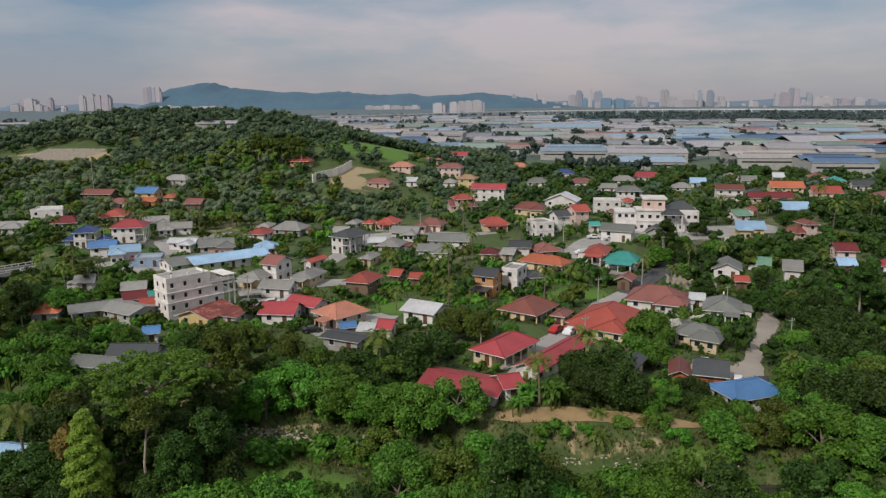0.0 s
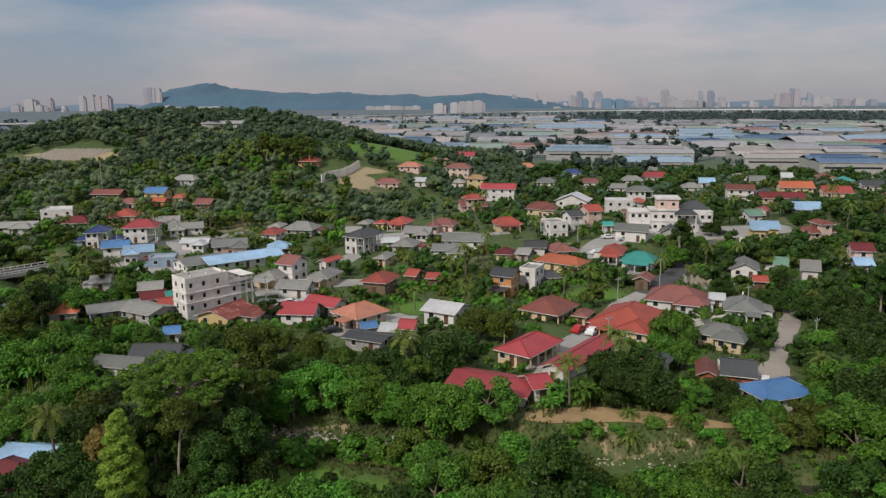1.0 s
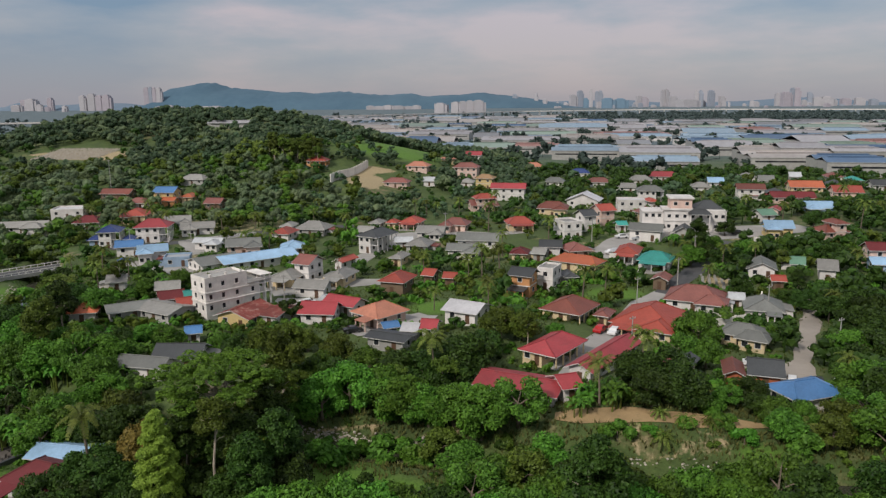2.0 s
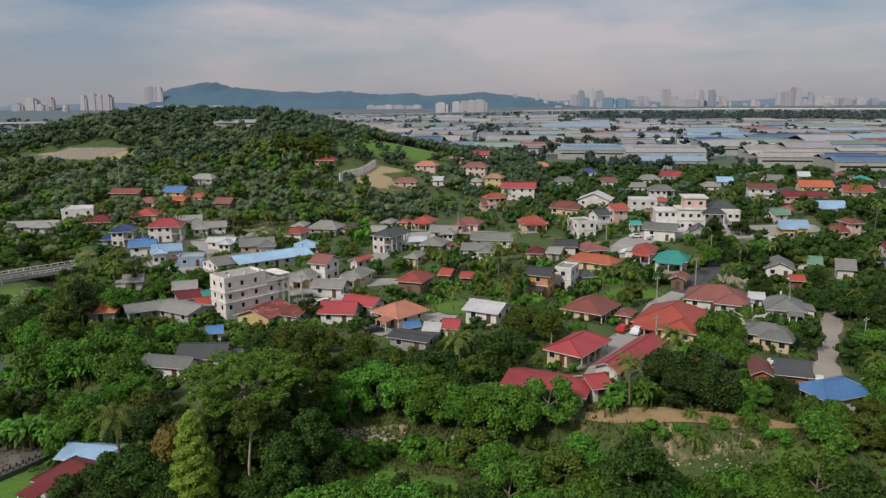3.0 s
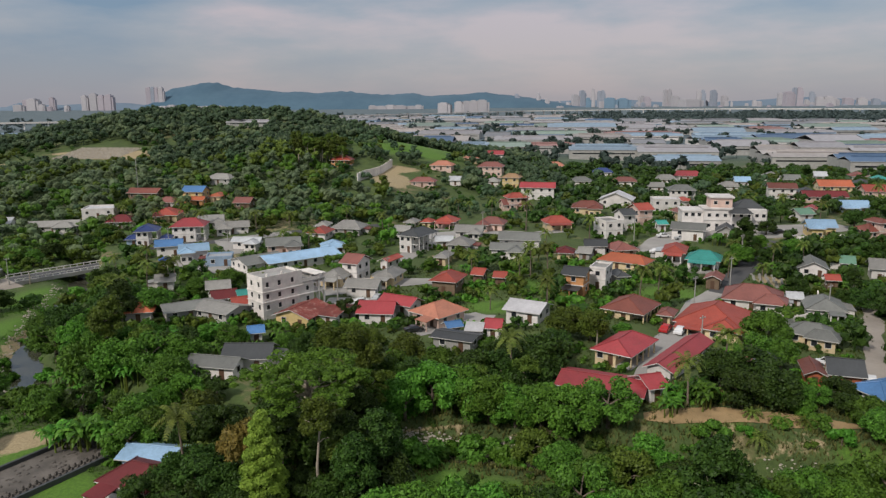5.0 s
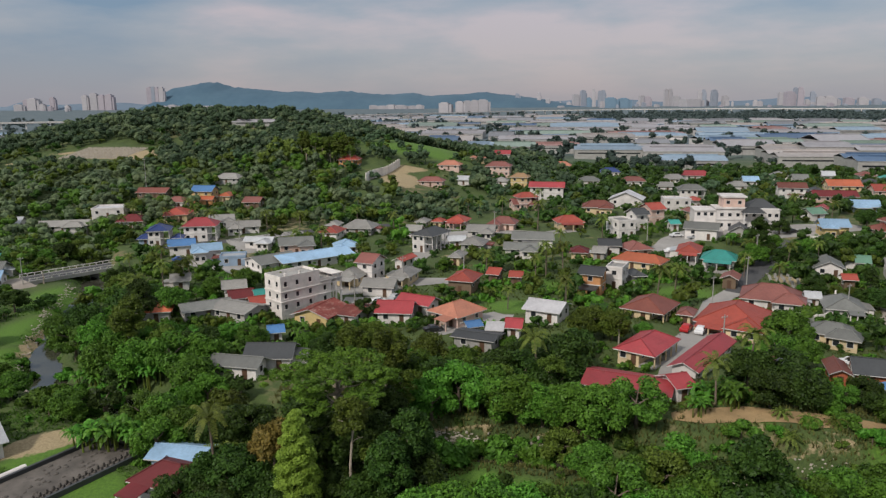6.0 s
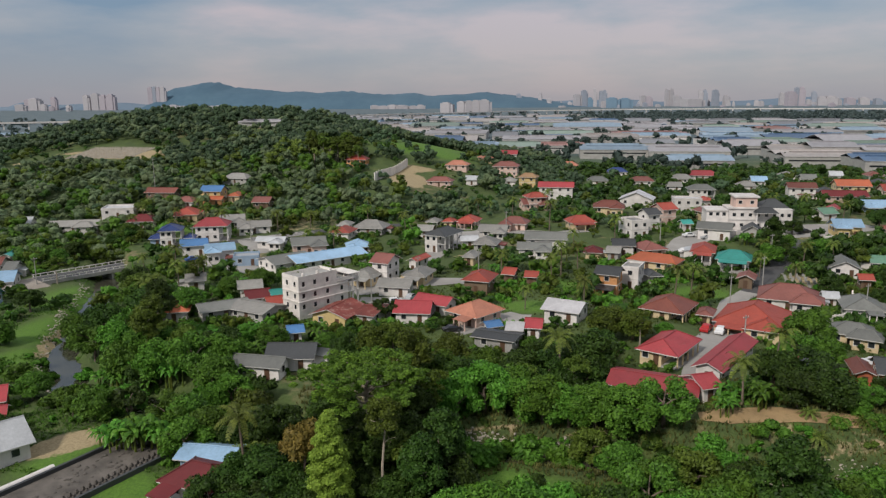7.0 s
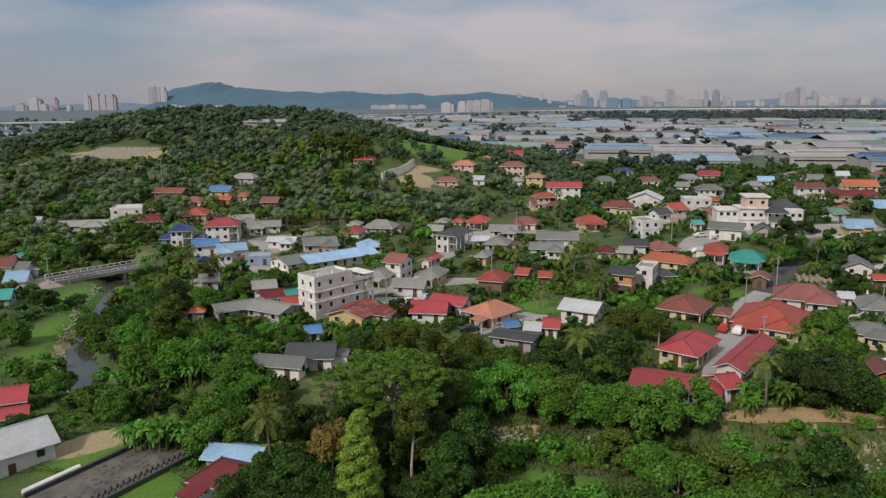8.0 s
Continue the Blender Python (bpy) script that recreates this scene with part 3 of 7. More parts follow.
def house(x, y, yaw, w, d, storeys, kind, roof, walls, porch="", pitch=0.46, lift=0.0, annex=0, wing=None, name="house", group="village houses"):
    """A rendered village house: walls, roof with ridge caps, windows with panes, a door, perhaps a porch on posts."""
    base = ground_z(x, y) + lift
    root = new(name)
    root.matrix_basis = pose(x, y, base, 0, 0, yaw)
    root.empty_display_size = 0.5
    count = {1: "single-storey", 1.5: "tall", 2: "two-storey", 3: "three-storey"}[storeys]
    tagged(root, f"{count} {WORDS[walls]} house with a {SHAPE[kind]} {WORDS[roof]} roof", "house", group)
    eave = {1: 2.6, 1.5: 3.5, 2: 5.5, 3: 8.6}[storeys]
    over = 0.0 if kind == "flat" else 0.75
    bw, bd = w / 2 - over, d / 2 - over
    side = bw - 2.6 if porch == "s" else bw
    PLOTS.append((x, y, math.cos(radians(yaw)), math.sin(radians(yaw)), w / 2, d / 2))
    if kind == "flat":
        wall = joined(box(-bw, bw, -bd, bd, -1.5, eave), box(-bw - 0.1, bw + 0.1, -bd - 0.1, -bd + 0.15, eave, eave + 0.6), box(-bw - 0.1, bw + 0.1, bd - 0.15, bd + 0.1, eave, eave + 0.6),
                      box(-bw - 0.1, -bw + 0.15, -bd + 0.15, bd - 0.15, eave, eave + 0.6), box(bw - 0.15, bw + 0.1, -bd + 0.15, bd - 0.15, eave, eave + 0.6))
        part("roof", mesh("roof", *box(-bw + 0.16, bw - 0.16, -bd + 0.16, bd - 0.16, eave + 0.004, eave + 0.12), [roof]), root)
    else:
        rise = pitch * min(w, d) / 2 if kind == "hip" else pitch * (d if kind == "gx" else w) / 2
        rise = max(rise, 0.5)
        pieces = [box(-bw, side, -bd, bd, -1.5, eave)]
        if kind == "gx":
            g = rise * bd / (d / 2)
            pieces += [([(s * bw, -bd, eave), (s * bw, bd, eave), (s * bw, 0, eave + g), (s * bw * 0.98, -bd, eave), (s * bw * 0.98, bd, eave), (s * bw * 0.98, 0, eave + g)], [(0, 1, 2), (5, 4, 3)]) for s in (-1, 1)]
        if kind == "gy":
            g = rise * bw / (w / 2)
            pieces += [([(-bw, s * bd, eave), (bw, s * bd, eave), (0, s * bd, eave + g), (-bw, s * bd * 0.98, eave), (bw, s * bd * 0.98, eave), (0, s * bd * 0.98, eave + g)], [(0, 1, 2), (5, 4, 3)]) for s in (-1, 1)]
        wall = joined(*pieces)
        me, cap = roof_mesh(kind, w, d, rise, roof)
        if kind != "hip":
            me = open_gable(kind, w, d, rise, roof)
        r = part("roof", me, root, pose(0, 0, eave))
        part("ridge_cap", cap, r)
    part("wall", mesh("wall", *wall, [walls]), root)
    if storeys >= 2:
        for k in range(1, int(storeys)):
            z = eave * k / storeys
            part("floor_band", mesh("floor_band", *joined(box(-bw - 0.12, bw + 0.12, -bd - 0.12, -bd - 0.003, z, z + 0.2), box(bw + 0.003, bw + 0.12, -bd - 0.003, bd, z, z + 0.2),
                                                          box(-bw - 0.12, -bw - 0.003, -bd - 0.003, bd, z, z + 0.2)), ["frame"]), root)
    levels = max(1, int(storeys))
    for k in range(levels):
        z = eave / levels * k + (1.65 if storeys != 1.5 else 2.4)
        for ux, uy, length, turn in ((0, -bd, bw, 0), (side, 0, bd, 90), (-bw, 0, bd, -90)):
            many = max(1, int(length * 2 / 3.2))
            for i in range(many):
                o = (i + 0.5) / many * 2 * length - length
                if turn == 0:
                    o = -bw + (i + 0.5) / many * (side + bw)
                if k == 0 and turn == 0 and i == many // 2:
                    part("door", DOOR, root, pose(o, -bd, 0.02))
                    continue
                m = pose(o, uy, z) if turn == 0 else pose(ux, o, z, 0, 0, turn)
                if y > 290:
                    part("window", FAR_WINDOW, root, m)
                else:
                    part("pane", PANE, part("window", WINDOW, root, m))
    if storeys == 1 and y < 300 and annex:
        ax0, ax1 = (bw + 0.01, bw + 2.6) if annex > 0 else (-bw - 2.6, -bw - 0.01)
        hi, lo = (2.5, 2.1) if annex > 0 else (2.1, 2.5)
        part("annex_wall", mesh("annex_wall", *box(ax0, ax1, -bd * 0.3, bd * 0.9, -1.5, 2.05), [walls]), root)
        v = [(ax0 - 0.1, -bd * 0.3 - 0.4, hi), (ax1 + 0.3, -bd * 0.3 - 0.4, lo), (ax1 + 0.3, bd * 0.9 + 0.3, lo), (ax0 - 0.1, bd * 0.9 + 0.3, hi)]
        v += [(a, b, c - 0.1) for a, b, c in v]
        part("annex_roof", mesh("annex_roof", v, [(0, 1, 2, 3), (7, 6, 5, 4), (0, 4, 5, 1), (1, 5, 6, 2), (2, 6, 7, 3), (3, 7, 4, 0)], [("ash", "rust", "silver", "grey")[int(abs(x) * 7) % 4]]), root)
    if wing and kind != "flat":
        at, wide, out = wing
        long = out + bd
        rise2 = max(0.45, pitch * (wide + 1.6) / 2 * 0.9)
        part("wing_wall", mesh("wing_wall", *box(at - wide / 2, at + wide / 2, -bd - out, -bd - 0.004, -1.5, eave), [walls]), root)
        me, cap = roof_mesh("hip", wide + 1.6, long + 0.8, rise2, roof)
        r = part("wing_roof", me, root, pose(at, -bd - out - 0.8 + (long + 0.8) / 2, eave + 0.03))
        part("ridge_cap", cap, r)
        for o in (-wide * 0.25, wide * 0.25):
            part("pane", PANE, part("window", WINDOW, root, pose(at + o, -bd - out, 1.55)))
    if porch == "s":
        part("porch_floor", mesh("porch_floor", *box(side + 0.004, bw + 0.5, -bd, bd, -1.0, 0.08), ["paving"]), root)
        for i in range(5):
            o = -bd + 0.2 + (2 * bd - 0.4) * i / 4
            part("post", mesh("post", *box(bw + 0.2, bw + 0.44, o - 0.12, o + 0.12, -1.0, eave), [walls]), root)
    elif porch:
        pd = 3.6
        fx0, fx1 = {"f": (-bw * 0.9, bw * 0.9), "r": (bw * 0.05, bw * 0.95), "l": (-bw * 0.95, -bw * 0.05)}[porch]
        z = 2.7
        v = [(fx0, -bd - pd, z - 0.35), (fx1, -bd - pd, z - 0.35), (fx1, -bd + 0.05, z), (fx0, -bd + 0.05, z)]
        v += [(a, b, c - 0.12) for a, b, c in v]
        part("porch_roof", mesh("porch_roof", v, [(0, 1, 2, 3), (7, 6, 5, 4), (0, 4, 5, 1), (1, 5, 6, 2), (2, 6, 7, 3), (3, 7, 4, 0)], [roof if kind != "flat" else "w_white"]), root)
        posts = 3
        for i in range(posts):
            o = fx0 + 0.25 + (fx1 - fx0 - 0.5) * i / (posts - 1)
            part("post", mesh("post", *box(o - 0.12, o + 0.12, -bd - pd + 0.15, -bd - pd + 0.39, -1.0, z - 0.45), [walls]), root)
        part("porch_floor", mesh("porch_floor", *box(fx0, fx1, -bd - pd, -bd - 0.004, -1.0, 0.08), ["paving"]), root)
    return root


def open_gable(kind, w, d, rise, mat):
    """Two sloping slabs meeting at a ridge, open under the gables."""
    t = 0.14
    if kind == "gx":
        s = [(-w / 2, -d / 2, 0), (w / 2, -d / 2, 0), (w / 2, 0, rise), (-w / 2, 0, rise)]
        q = [(-w / 2, 0, rise), (w / 2, 0, rise), (w / 2, d / 2, 0), (-w / 2, d / 2, 0)]
    else:
        s = [(-w / 2, d / 2, 0), (-w / 2, -d / 2, 0), (0, -d / 2, rise), (0, d / 2, rise)]
        q = [(0, d / 2, rise), (0, -d / 2, rise), (w / 2, -d / 2, 0), (w / 2, d / 2, 0)]
    pieces = []
    for a in (s, q):
        v = a + [(x, y, z - t) for x, y, z in a]
        pieces.append((v, [(0, 1, 2, 3), (7, 6, 5, 4), (0, 4, 5, 1), (1, 5, 6, 2), (2, 6, 7, 3), (3, 7, 4, 0)]))
    v, f = joined(*pieces)
    return mesh("roof", v, f, [mat, "frame"], [0, 0, 1, 1, 0, 1] * 2)


# ---- roads, tracks, yards ----
def road(name, mat, line, label, category="road", lift=0.10, edge=0.04):
    ribbon(name, mat, line, lift, label, category, edge=edge)
    clear_line(line, 0.6)


road("road", "asphalt", [(39.2, 183.8, 2.6), (45, 193.5, 2.8), (55.5, 208.7, 2.8), (66, 227.6, 2.9), (71.8, 237.2, 2.6)], "narrow grey asphalt village road")
road("road", "asphalt", [(-186, 178, 3.2), (-176, 190, 3.2), (-169, 198.7, 3.2)], "grey asphalt road leading to the bridge")
road("road", "asphalt", [(-134, 241, 3.2), (-128, 246, 3.2), (-115, 253, 3.2), (-92, 272, 3.0), (-58, 288, 3.0)], "grey asphalt road between the houses")
road("lane", "paving", [(-62.7, 186.2, 4.7), (-52.7, 190.7, 5.5), (-44.9, 195.5, 4.7), (-35.3, 196.5, 3.1), (-27.6, 194.2, 2.6)], "pale worn paved lane")
road("lane", "paving", [(-59.3, 177, 3.1), (-48.5, 177, 3.4), (-42.8, 170.6, 3.1)], "pale worn paved lane")
road("lane", "paving", [(-45.9, 220.3, 3.1), (-42.2, 237.2, 3.4), (-26.9, 268.3, 3.6), (-3.1, 254.9, 3.1), (9.6, 258.2, 3.1)], "pale worn paved lane")
road("lane", "paving", [(28.6, 217.1, 3.9), (31.4, 224.4, 4.7), (38, 236.1, 5.2), (47.4, 247.7, 4.7), (55, 250.4, 5.9)], "pale paved court")
road("lane", "paving", [(49.3, 246.7, 6.5), (66.6, 246.8, 8.5), (83.9, 253.5, 9.1), (106.8, 260.9, 6.5)], "pale paved forecourt")
road("lane", "paving", [(-47, 253.9, 3.9), (-37.5, 261.5, 5.9), (-28.8, 262.9, 5.9), (-20, 274.7, 4.7)], "pale paved yard")
road("lane", "paving", [(-33.3, 165.4, 3.9), (-25.8, 162.2, 4.4), (-18, 160.6, 3.9)], "pale worn paved lane")
road("driveway", "paving", [(8, 123.7, 2.0), (11, 132.2, 2.0), (15.6, 141, 3.0), (21.3, 147.2, 4.5), (24.8, 159.3, 3.0), (31.4, 175.8, 2.4), (39.2, 184.8, 2.4)], "grey paved driveway between red-roofed houses")
road("track", "sand", [(4, 106.2, 1.2), (7.9, 105.5, 2.1), (12, 105, 2.4), (17.3, 104.8, 2.4), (20.7, 104.4, 2.2), (24.2, 104.2, 2.1), (28.8, 104.6, 1.8), (32.3, 105.1, 1.3), (35.7, 105.4, 0.8)], "worn sandy track along the top of the stream bank", edge=0.25)
road("track", "gravel", [(74.1, 181.2, 0.8), (70.9, 172.9, 1.6), (66.1, 161.3, 2.1), (59.9, 148.9, 1.6), (54.1, 137.3, 1.9), (50.2, 129.6, 3.0), (45.7, 120.6, 2.2)], "pale gravel track past the houses", edge=0.3)
road("track", "gravel", [(40.1, 134, 1.5), (46.9, 133.3, 2.0), (52.7, 131.5, 2.0)], "short pale gravel drive", edge=0.14)
clear_line([(6.8, 104.6, 1.4), (16.3, 103.6, 1.8), (24.9, 102.5, 1.6), (36.3, 104.5, 1.4), (48.6, 108.3, 1.2)], 0.2)
road("lane", "paving", [(-20, 165.5, 2.9), (-26.7, 159.1, 3.4), (-35.2, 151.6, 2.6)], "pale worn paved lane")
road("lane", "paving", [(-116.5, 222.4, 5.2), (-98.7, 211.5, 3.9), (-91.3, 204.1, 3.4)], "pale paved yard")
road("lane", "paving", [(-99.5, 234, 3.9), (-105.9, 245.4, 3.9), (-112.2, 254.7, 3.9), (-92.3, 271.8, 3.2)], "pale paved yard")
for x, y, r in ((-17, 172.1, 7), (26.6, 184, 7), (-4.5, 143.1, 5), (68.1, 177.9, 6), (-10.1, 193, 5), (39.2, 207, 4), (-145.9, 194.3, 9), (-134.6, 170.1, 9), (-131, 150.7, 7), (-139.1, 158.8, 9), (-151, 203.5, 8),
                (-77, 88.7, 5), (-80.7, 91.4, 6), (-91.3, 100.1, 8), (-84.5, 94.2, 7), (-76.1, 85.9, 4), (-67.7, 395.6, 9), (-253.5, 435.2, 13), (-238.6, 435.3, 13), (-266.3, 435.1, 12), (-253.2, 451.2, 14), (-58.5, 471.3, 26), (-88.4, 493.1, 14), (-296.5, 416.9, 9), (56.6, 194.5, 7), (79.4, 114.5, 10), (85.1, 143.1, 8),
                (-108, 108, 4), (12, 148, 5), (-41, 79, 4), (-40, 75, 5), (-36, 69, 5), (-50, 76, 4), (-72, 78, 6), (-80, 77, 6), (-88, 84, 8), (-96, 86, 9), (-80, 81, 5), (-185, 506, 6), (-172, 508, 6), (-196, 503, 5), (-82, 390, 7), (-74, 395, 8), (-62, 394, 9), (-70, 386, 7)):
    KEEP_CLEAR.append((x, y, r))


for x, y, r in ((-32, 92, 4), (-25, 92, 4), (-18, 91, 4), (-106, 124, 7), (-110, 132, 6), (-113, 140, 5), (-66, 366, 10), (-64, 380, 10), (-66, 396, 9)):
    KEEP_CLEAR.append((x, y, r))
ROADS = len(KEEP_CLEAR)


# ---- unfinished white apartment block ----
def white_block():
    x, y, yaw, L, W = -66.9, 168.6, 49, 17.4, 6.4
    root = new("apartment_block")
    root.matrix_basis = pose(x, y, ground_z(x, y) + 1.5, 0, 0, yaw) @ Matrix.Diagonal((1, 1, 0.77, 1))
    tagged(root, "unfinished white concrete apartment block with stepped top floor", "building")
    PLOTS.append((x, y, math.cos(radians(yaw)), math.sin(radians(yaw)), L / 2, W / 2))
    a, b = L / 2, W / 2
    part("lower_wall", mesh("lower_wall", *box(-a, a - 3.2, -b, b, -4.0, 7.2), ["raw"]), root)
    part("upper_wall", mesh("upper_wall", *box(-a, 2.2, -b, b, 7.21, 10.3), ["raw"]), root)
    part("terrace_slab", mesh("terrace_slab", *box(a - 3.2, a + 0.2, -b - 0.2, b + 0.2, 6.3, 6.6), ["raw"]), root)
    part("terrace_slab", mesh("terrace_slab", *box(a - 3.2, a + 0.2, -b - 0.2, b + 0.2, 3.3, 3.6), ["raw"]), root)
    part("roof_slab", mesh("roof_slab", *box(2.2, a + 0.3, -b - 0.3, b + 0.3, 7.22, 7.45), ["concrete"]), root)
    part("roof_slab", mesh("roof_slab", *box(-a + 0.2, 2.0, -b + 0.2, b - 0.2, 10.3, 10.45), ["concrete"]), root)
    for sx in (a - 0.2, a - 1.7):
        for sy in (-b + 0.1, 0, b - 0.1):
            part("column", mesh("column", *box(sx - 0.18, sx + 0.18, sy - 0.18, sy + 0.18, -4.0, 8.9), ["raw"]), root)
    part("canopy", mesh("canopy", *box(a - 3.0, a + 0.3, -b - 0.3, b + 0.3, 8.9, 9.1), ["raw"]), root)
    for z in (3.35, 6.4):
        part("floor_band", mesh("floor_band", *joined(box(-a - 0.25, a - 3.2, -b - 0.25, -b - 0.003, z, z + 0.28)), ["raw"]), root)
        part("floor_band", mesh("floor_band", *box(-a - 0.25, -a - 0.003, -b - 0.003, b, z, z + 0.28), ["raw"]), root)
    for x0, x1, y0, y1, z in ((-a, 2.2, -b, -b + 0.2, 10.31), (-a, -a + 0.2, -b + 0.2, b, 10.31), (2.0, 2.2, -b + 0.2, b, 10.31), (-a + 0.2, 2.0, b - 0.2, b, 10.31), (2.25, a, -b, -b + 0.2, 7.46), (2.25, a, b - 0.2, b, 7.46)):
        part("parapet", mesh("parapet", *box(x0, x1, y0, y1, z, z + 0.9), ["raw"]), root)
    for px in (-a + 1.5, -3.2, 0.6):
        part("stair_post", mesh("stair_post", *box(px, px + 0.5, -b + 0.3, -b + 0.8, 10.46, 11.9), ["raw"]), root)
    hole = mesh("window_opening", *box(-0.36, 0.36, -0.03, 0.3, -0.7, 0.7), ["glass"])
    lip = mesh("window_sill", *box(-0.6, 0.6, -0.16, 0.0, -0.92, -0.78), ["raw"])
    for z in (1.9, 5.2, 8.8):
        for px in (-7.4, -4.2, -0.6, 3.6) if z < 8 else (-7.4, -4.2, -0.6):
            part("window_sill", lip, part("window", hole, root, pose(px, -b, z)))
        for py in (-1.7, 1.3):
            part("window_sill", lip, part("window", hole, root, pose(-a, py, z, 0, 0, -90)))
    return root


white_block()


def mansion():
    x, y, yaw = 62.7, 257.2, -6
    root = new("mansion")
    root.matrix_basis = pose(x, y, ground_z(x, y), 0, 0, yaw)
    tagged(root, "large cream-white three-storey villa with a dark hipped roof", "house")
    PLOTS.append((x, y, 1, -0.1, 14, 8))
    part("main_wall", mesh("main_wall", *box(-7, 13.5, -5, 6, -1, 7.2), ["w_white"]), root)
    part("wing_wall", mesh("wing_wall", *box(-14, -7.003, -4, 5, -1, 6.2), ["w_white"]), root)
    part("tower_wall", mesh("tower_wall", *box(-4.5, 2.5, -3, 5, 7.204, 10.8), ["w_pink"]), root)
    part("tower_cornice", mesh("tower_cornice", *box(-5.1, 3.1, -3.6, 5.6, 10.8, 11.3), ["w_white"]), root)
    part("cornice", mesh("cornice", *box(-7.3, 2.6, -5.5, -4.9, 7.21, 7.8), ["w_white"]), root)
    part("wing_cornice", mesh("wing_cornice", *box(-14.3, -7.3, -4.4, 5.3, 6.2, 6.7), ["w_white"]), root)
    me, cap = roof_mesh("hip", 9.6, 9.5, 2.6, "dark")
    r = part("roof", me, root, pose(8.2, 1.6, 7.35))
    part("ridge_cap", cap, r)
    me, cap = roof_mesh("hip", 7.4, 5, 1.6, "dark")
    r = part("entrance_roof", me, root, pose(4.5, -6.2, 6.3))
    part("ridge_cap", cap, r)
    for z in (3.4,):
        part("floor_band", mesh("floor_band", *box(-7.1, 13.7, -5.25, -5.003, z, z + 0.3), ["frame"]), root)
    for z in (1.7, 5.2):
        for px in (-5.2, -2.6, 0, 2.6, 5.2, 7.8, 10.2, 12.4):
            part("pane", PANE, part("window", WINDOW, root, pose(px, -5, z)))
        for px in (-12.6, -10.4, -8.3):
            part("pane", PANE, part("window", WINDOW, root, pose(px, -4, z)))
    for px in (-3, 0.8):
        part("pane", PANE, part("window", WINDOW, root, pose(px, -3, 9.2)))
    for px in (1.4, 7.6):
        part("column", mesh("column", *tube([(px, -8.2, -1), (px, -8.2, 6.2)], [0.25, 0.25], 10), ["w_white"]), root)


mansion()


def bridge():
    root = new("bridge")
    a, b = Vector((-161.4, 207.8, 0)), Vector((-142.5, 230.6, 0))
    mid, length, yaw = (a + b) / 2, (b - a).length, math.degrees(math.atan2(b.y - a.y, b.x - a.x))
    root.matrix_basis = pose(mid.x, mid.y, -0.4, 0, 0, yaw)
    tagged(root, "low concrete road bridge over the stream", "bridge")
    h = length / 2
    part("deck", mesh("deck", *box(-h, h, -4.2, 4.2, -0.9, 0), ["concrete"]), root)
    part("carriageway", mesh("carriageway", *box(-h, h, -3.4, 3.4, 0.004, 0.06), ["asphalt"]), root)
    for s in (-1, 1):
        part("footway", mesh("footway", *box(-h, h, s * 3.8 - 0.38, s * 3.8 + 0.38, 0.004, 0.2), ["concrete"]), root)
        part("rail", mesh("rail", *box(-h, h, s * 4.05 - 0.08, s * 4.05 + 0.08, 0.85, 1.05), ["raw"]), root)
        for k in range(15):
            px = -h + 0.3 + k * (length - 0.6) / 14
            part("rail_post", mesh("rail_post", *box(px - 0.12, px + 0.12, s * 4.05 - 0.1, s * 4.05 + 0.1, 0.2, 0.85), ["raw"]), root)
    for px in (-h * 0.28, h * 0.42):
        part("pier", mesh("pier", *joined(box(px - 0.5, px + 0.5, -3.6, 3.6, -7, -0.9)), ["concrete"]), root)
    for px in (-h + 1.2, h - 1.2):
        part("abutment", mesh("abutment", *box(px - 1.2, px + 1.2, -4.4, 4.4, -6, -0.91), ["concrete"]), root)


bridge()
clear_line([(-161, 208, 5), (-142, 231, 5)], 1.0)

# bank fill that lifts the road to the bridge on both sides
for x, y, yaw in ((-165.8, 202.6, 50), (-138, 236, 50)):
    v, f = [], []
    for s, z in ((1, -0.44), (2.2, -2.9)):
        v += [(-7 * s ** 0.5, -4.4 * s, z), (7 * s ** 0.5, -4.4 * s, z), (7 * s ** 0.5, 4.4 * s, z), (-7 * s ** 0.5, 4.4 * s, z)]
    ob = new("embankment", mesh("embankment", v, [(0, 1, 2, 3), (4, 5, 1, 0), (5, 6, 2, 1), (6, 7, 3, 2), (7, 4, 0, 3)], ["gravel"]))
    ob.matrix_basis = pose(x, y, 0, 0, 0, yaw)
    tagged(ob, "grassy gravel embankment carrying the road", "embankment", kind="structure")


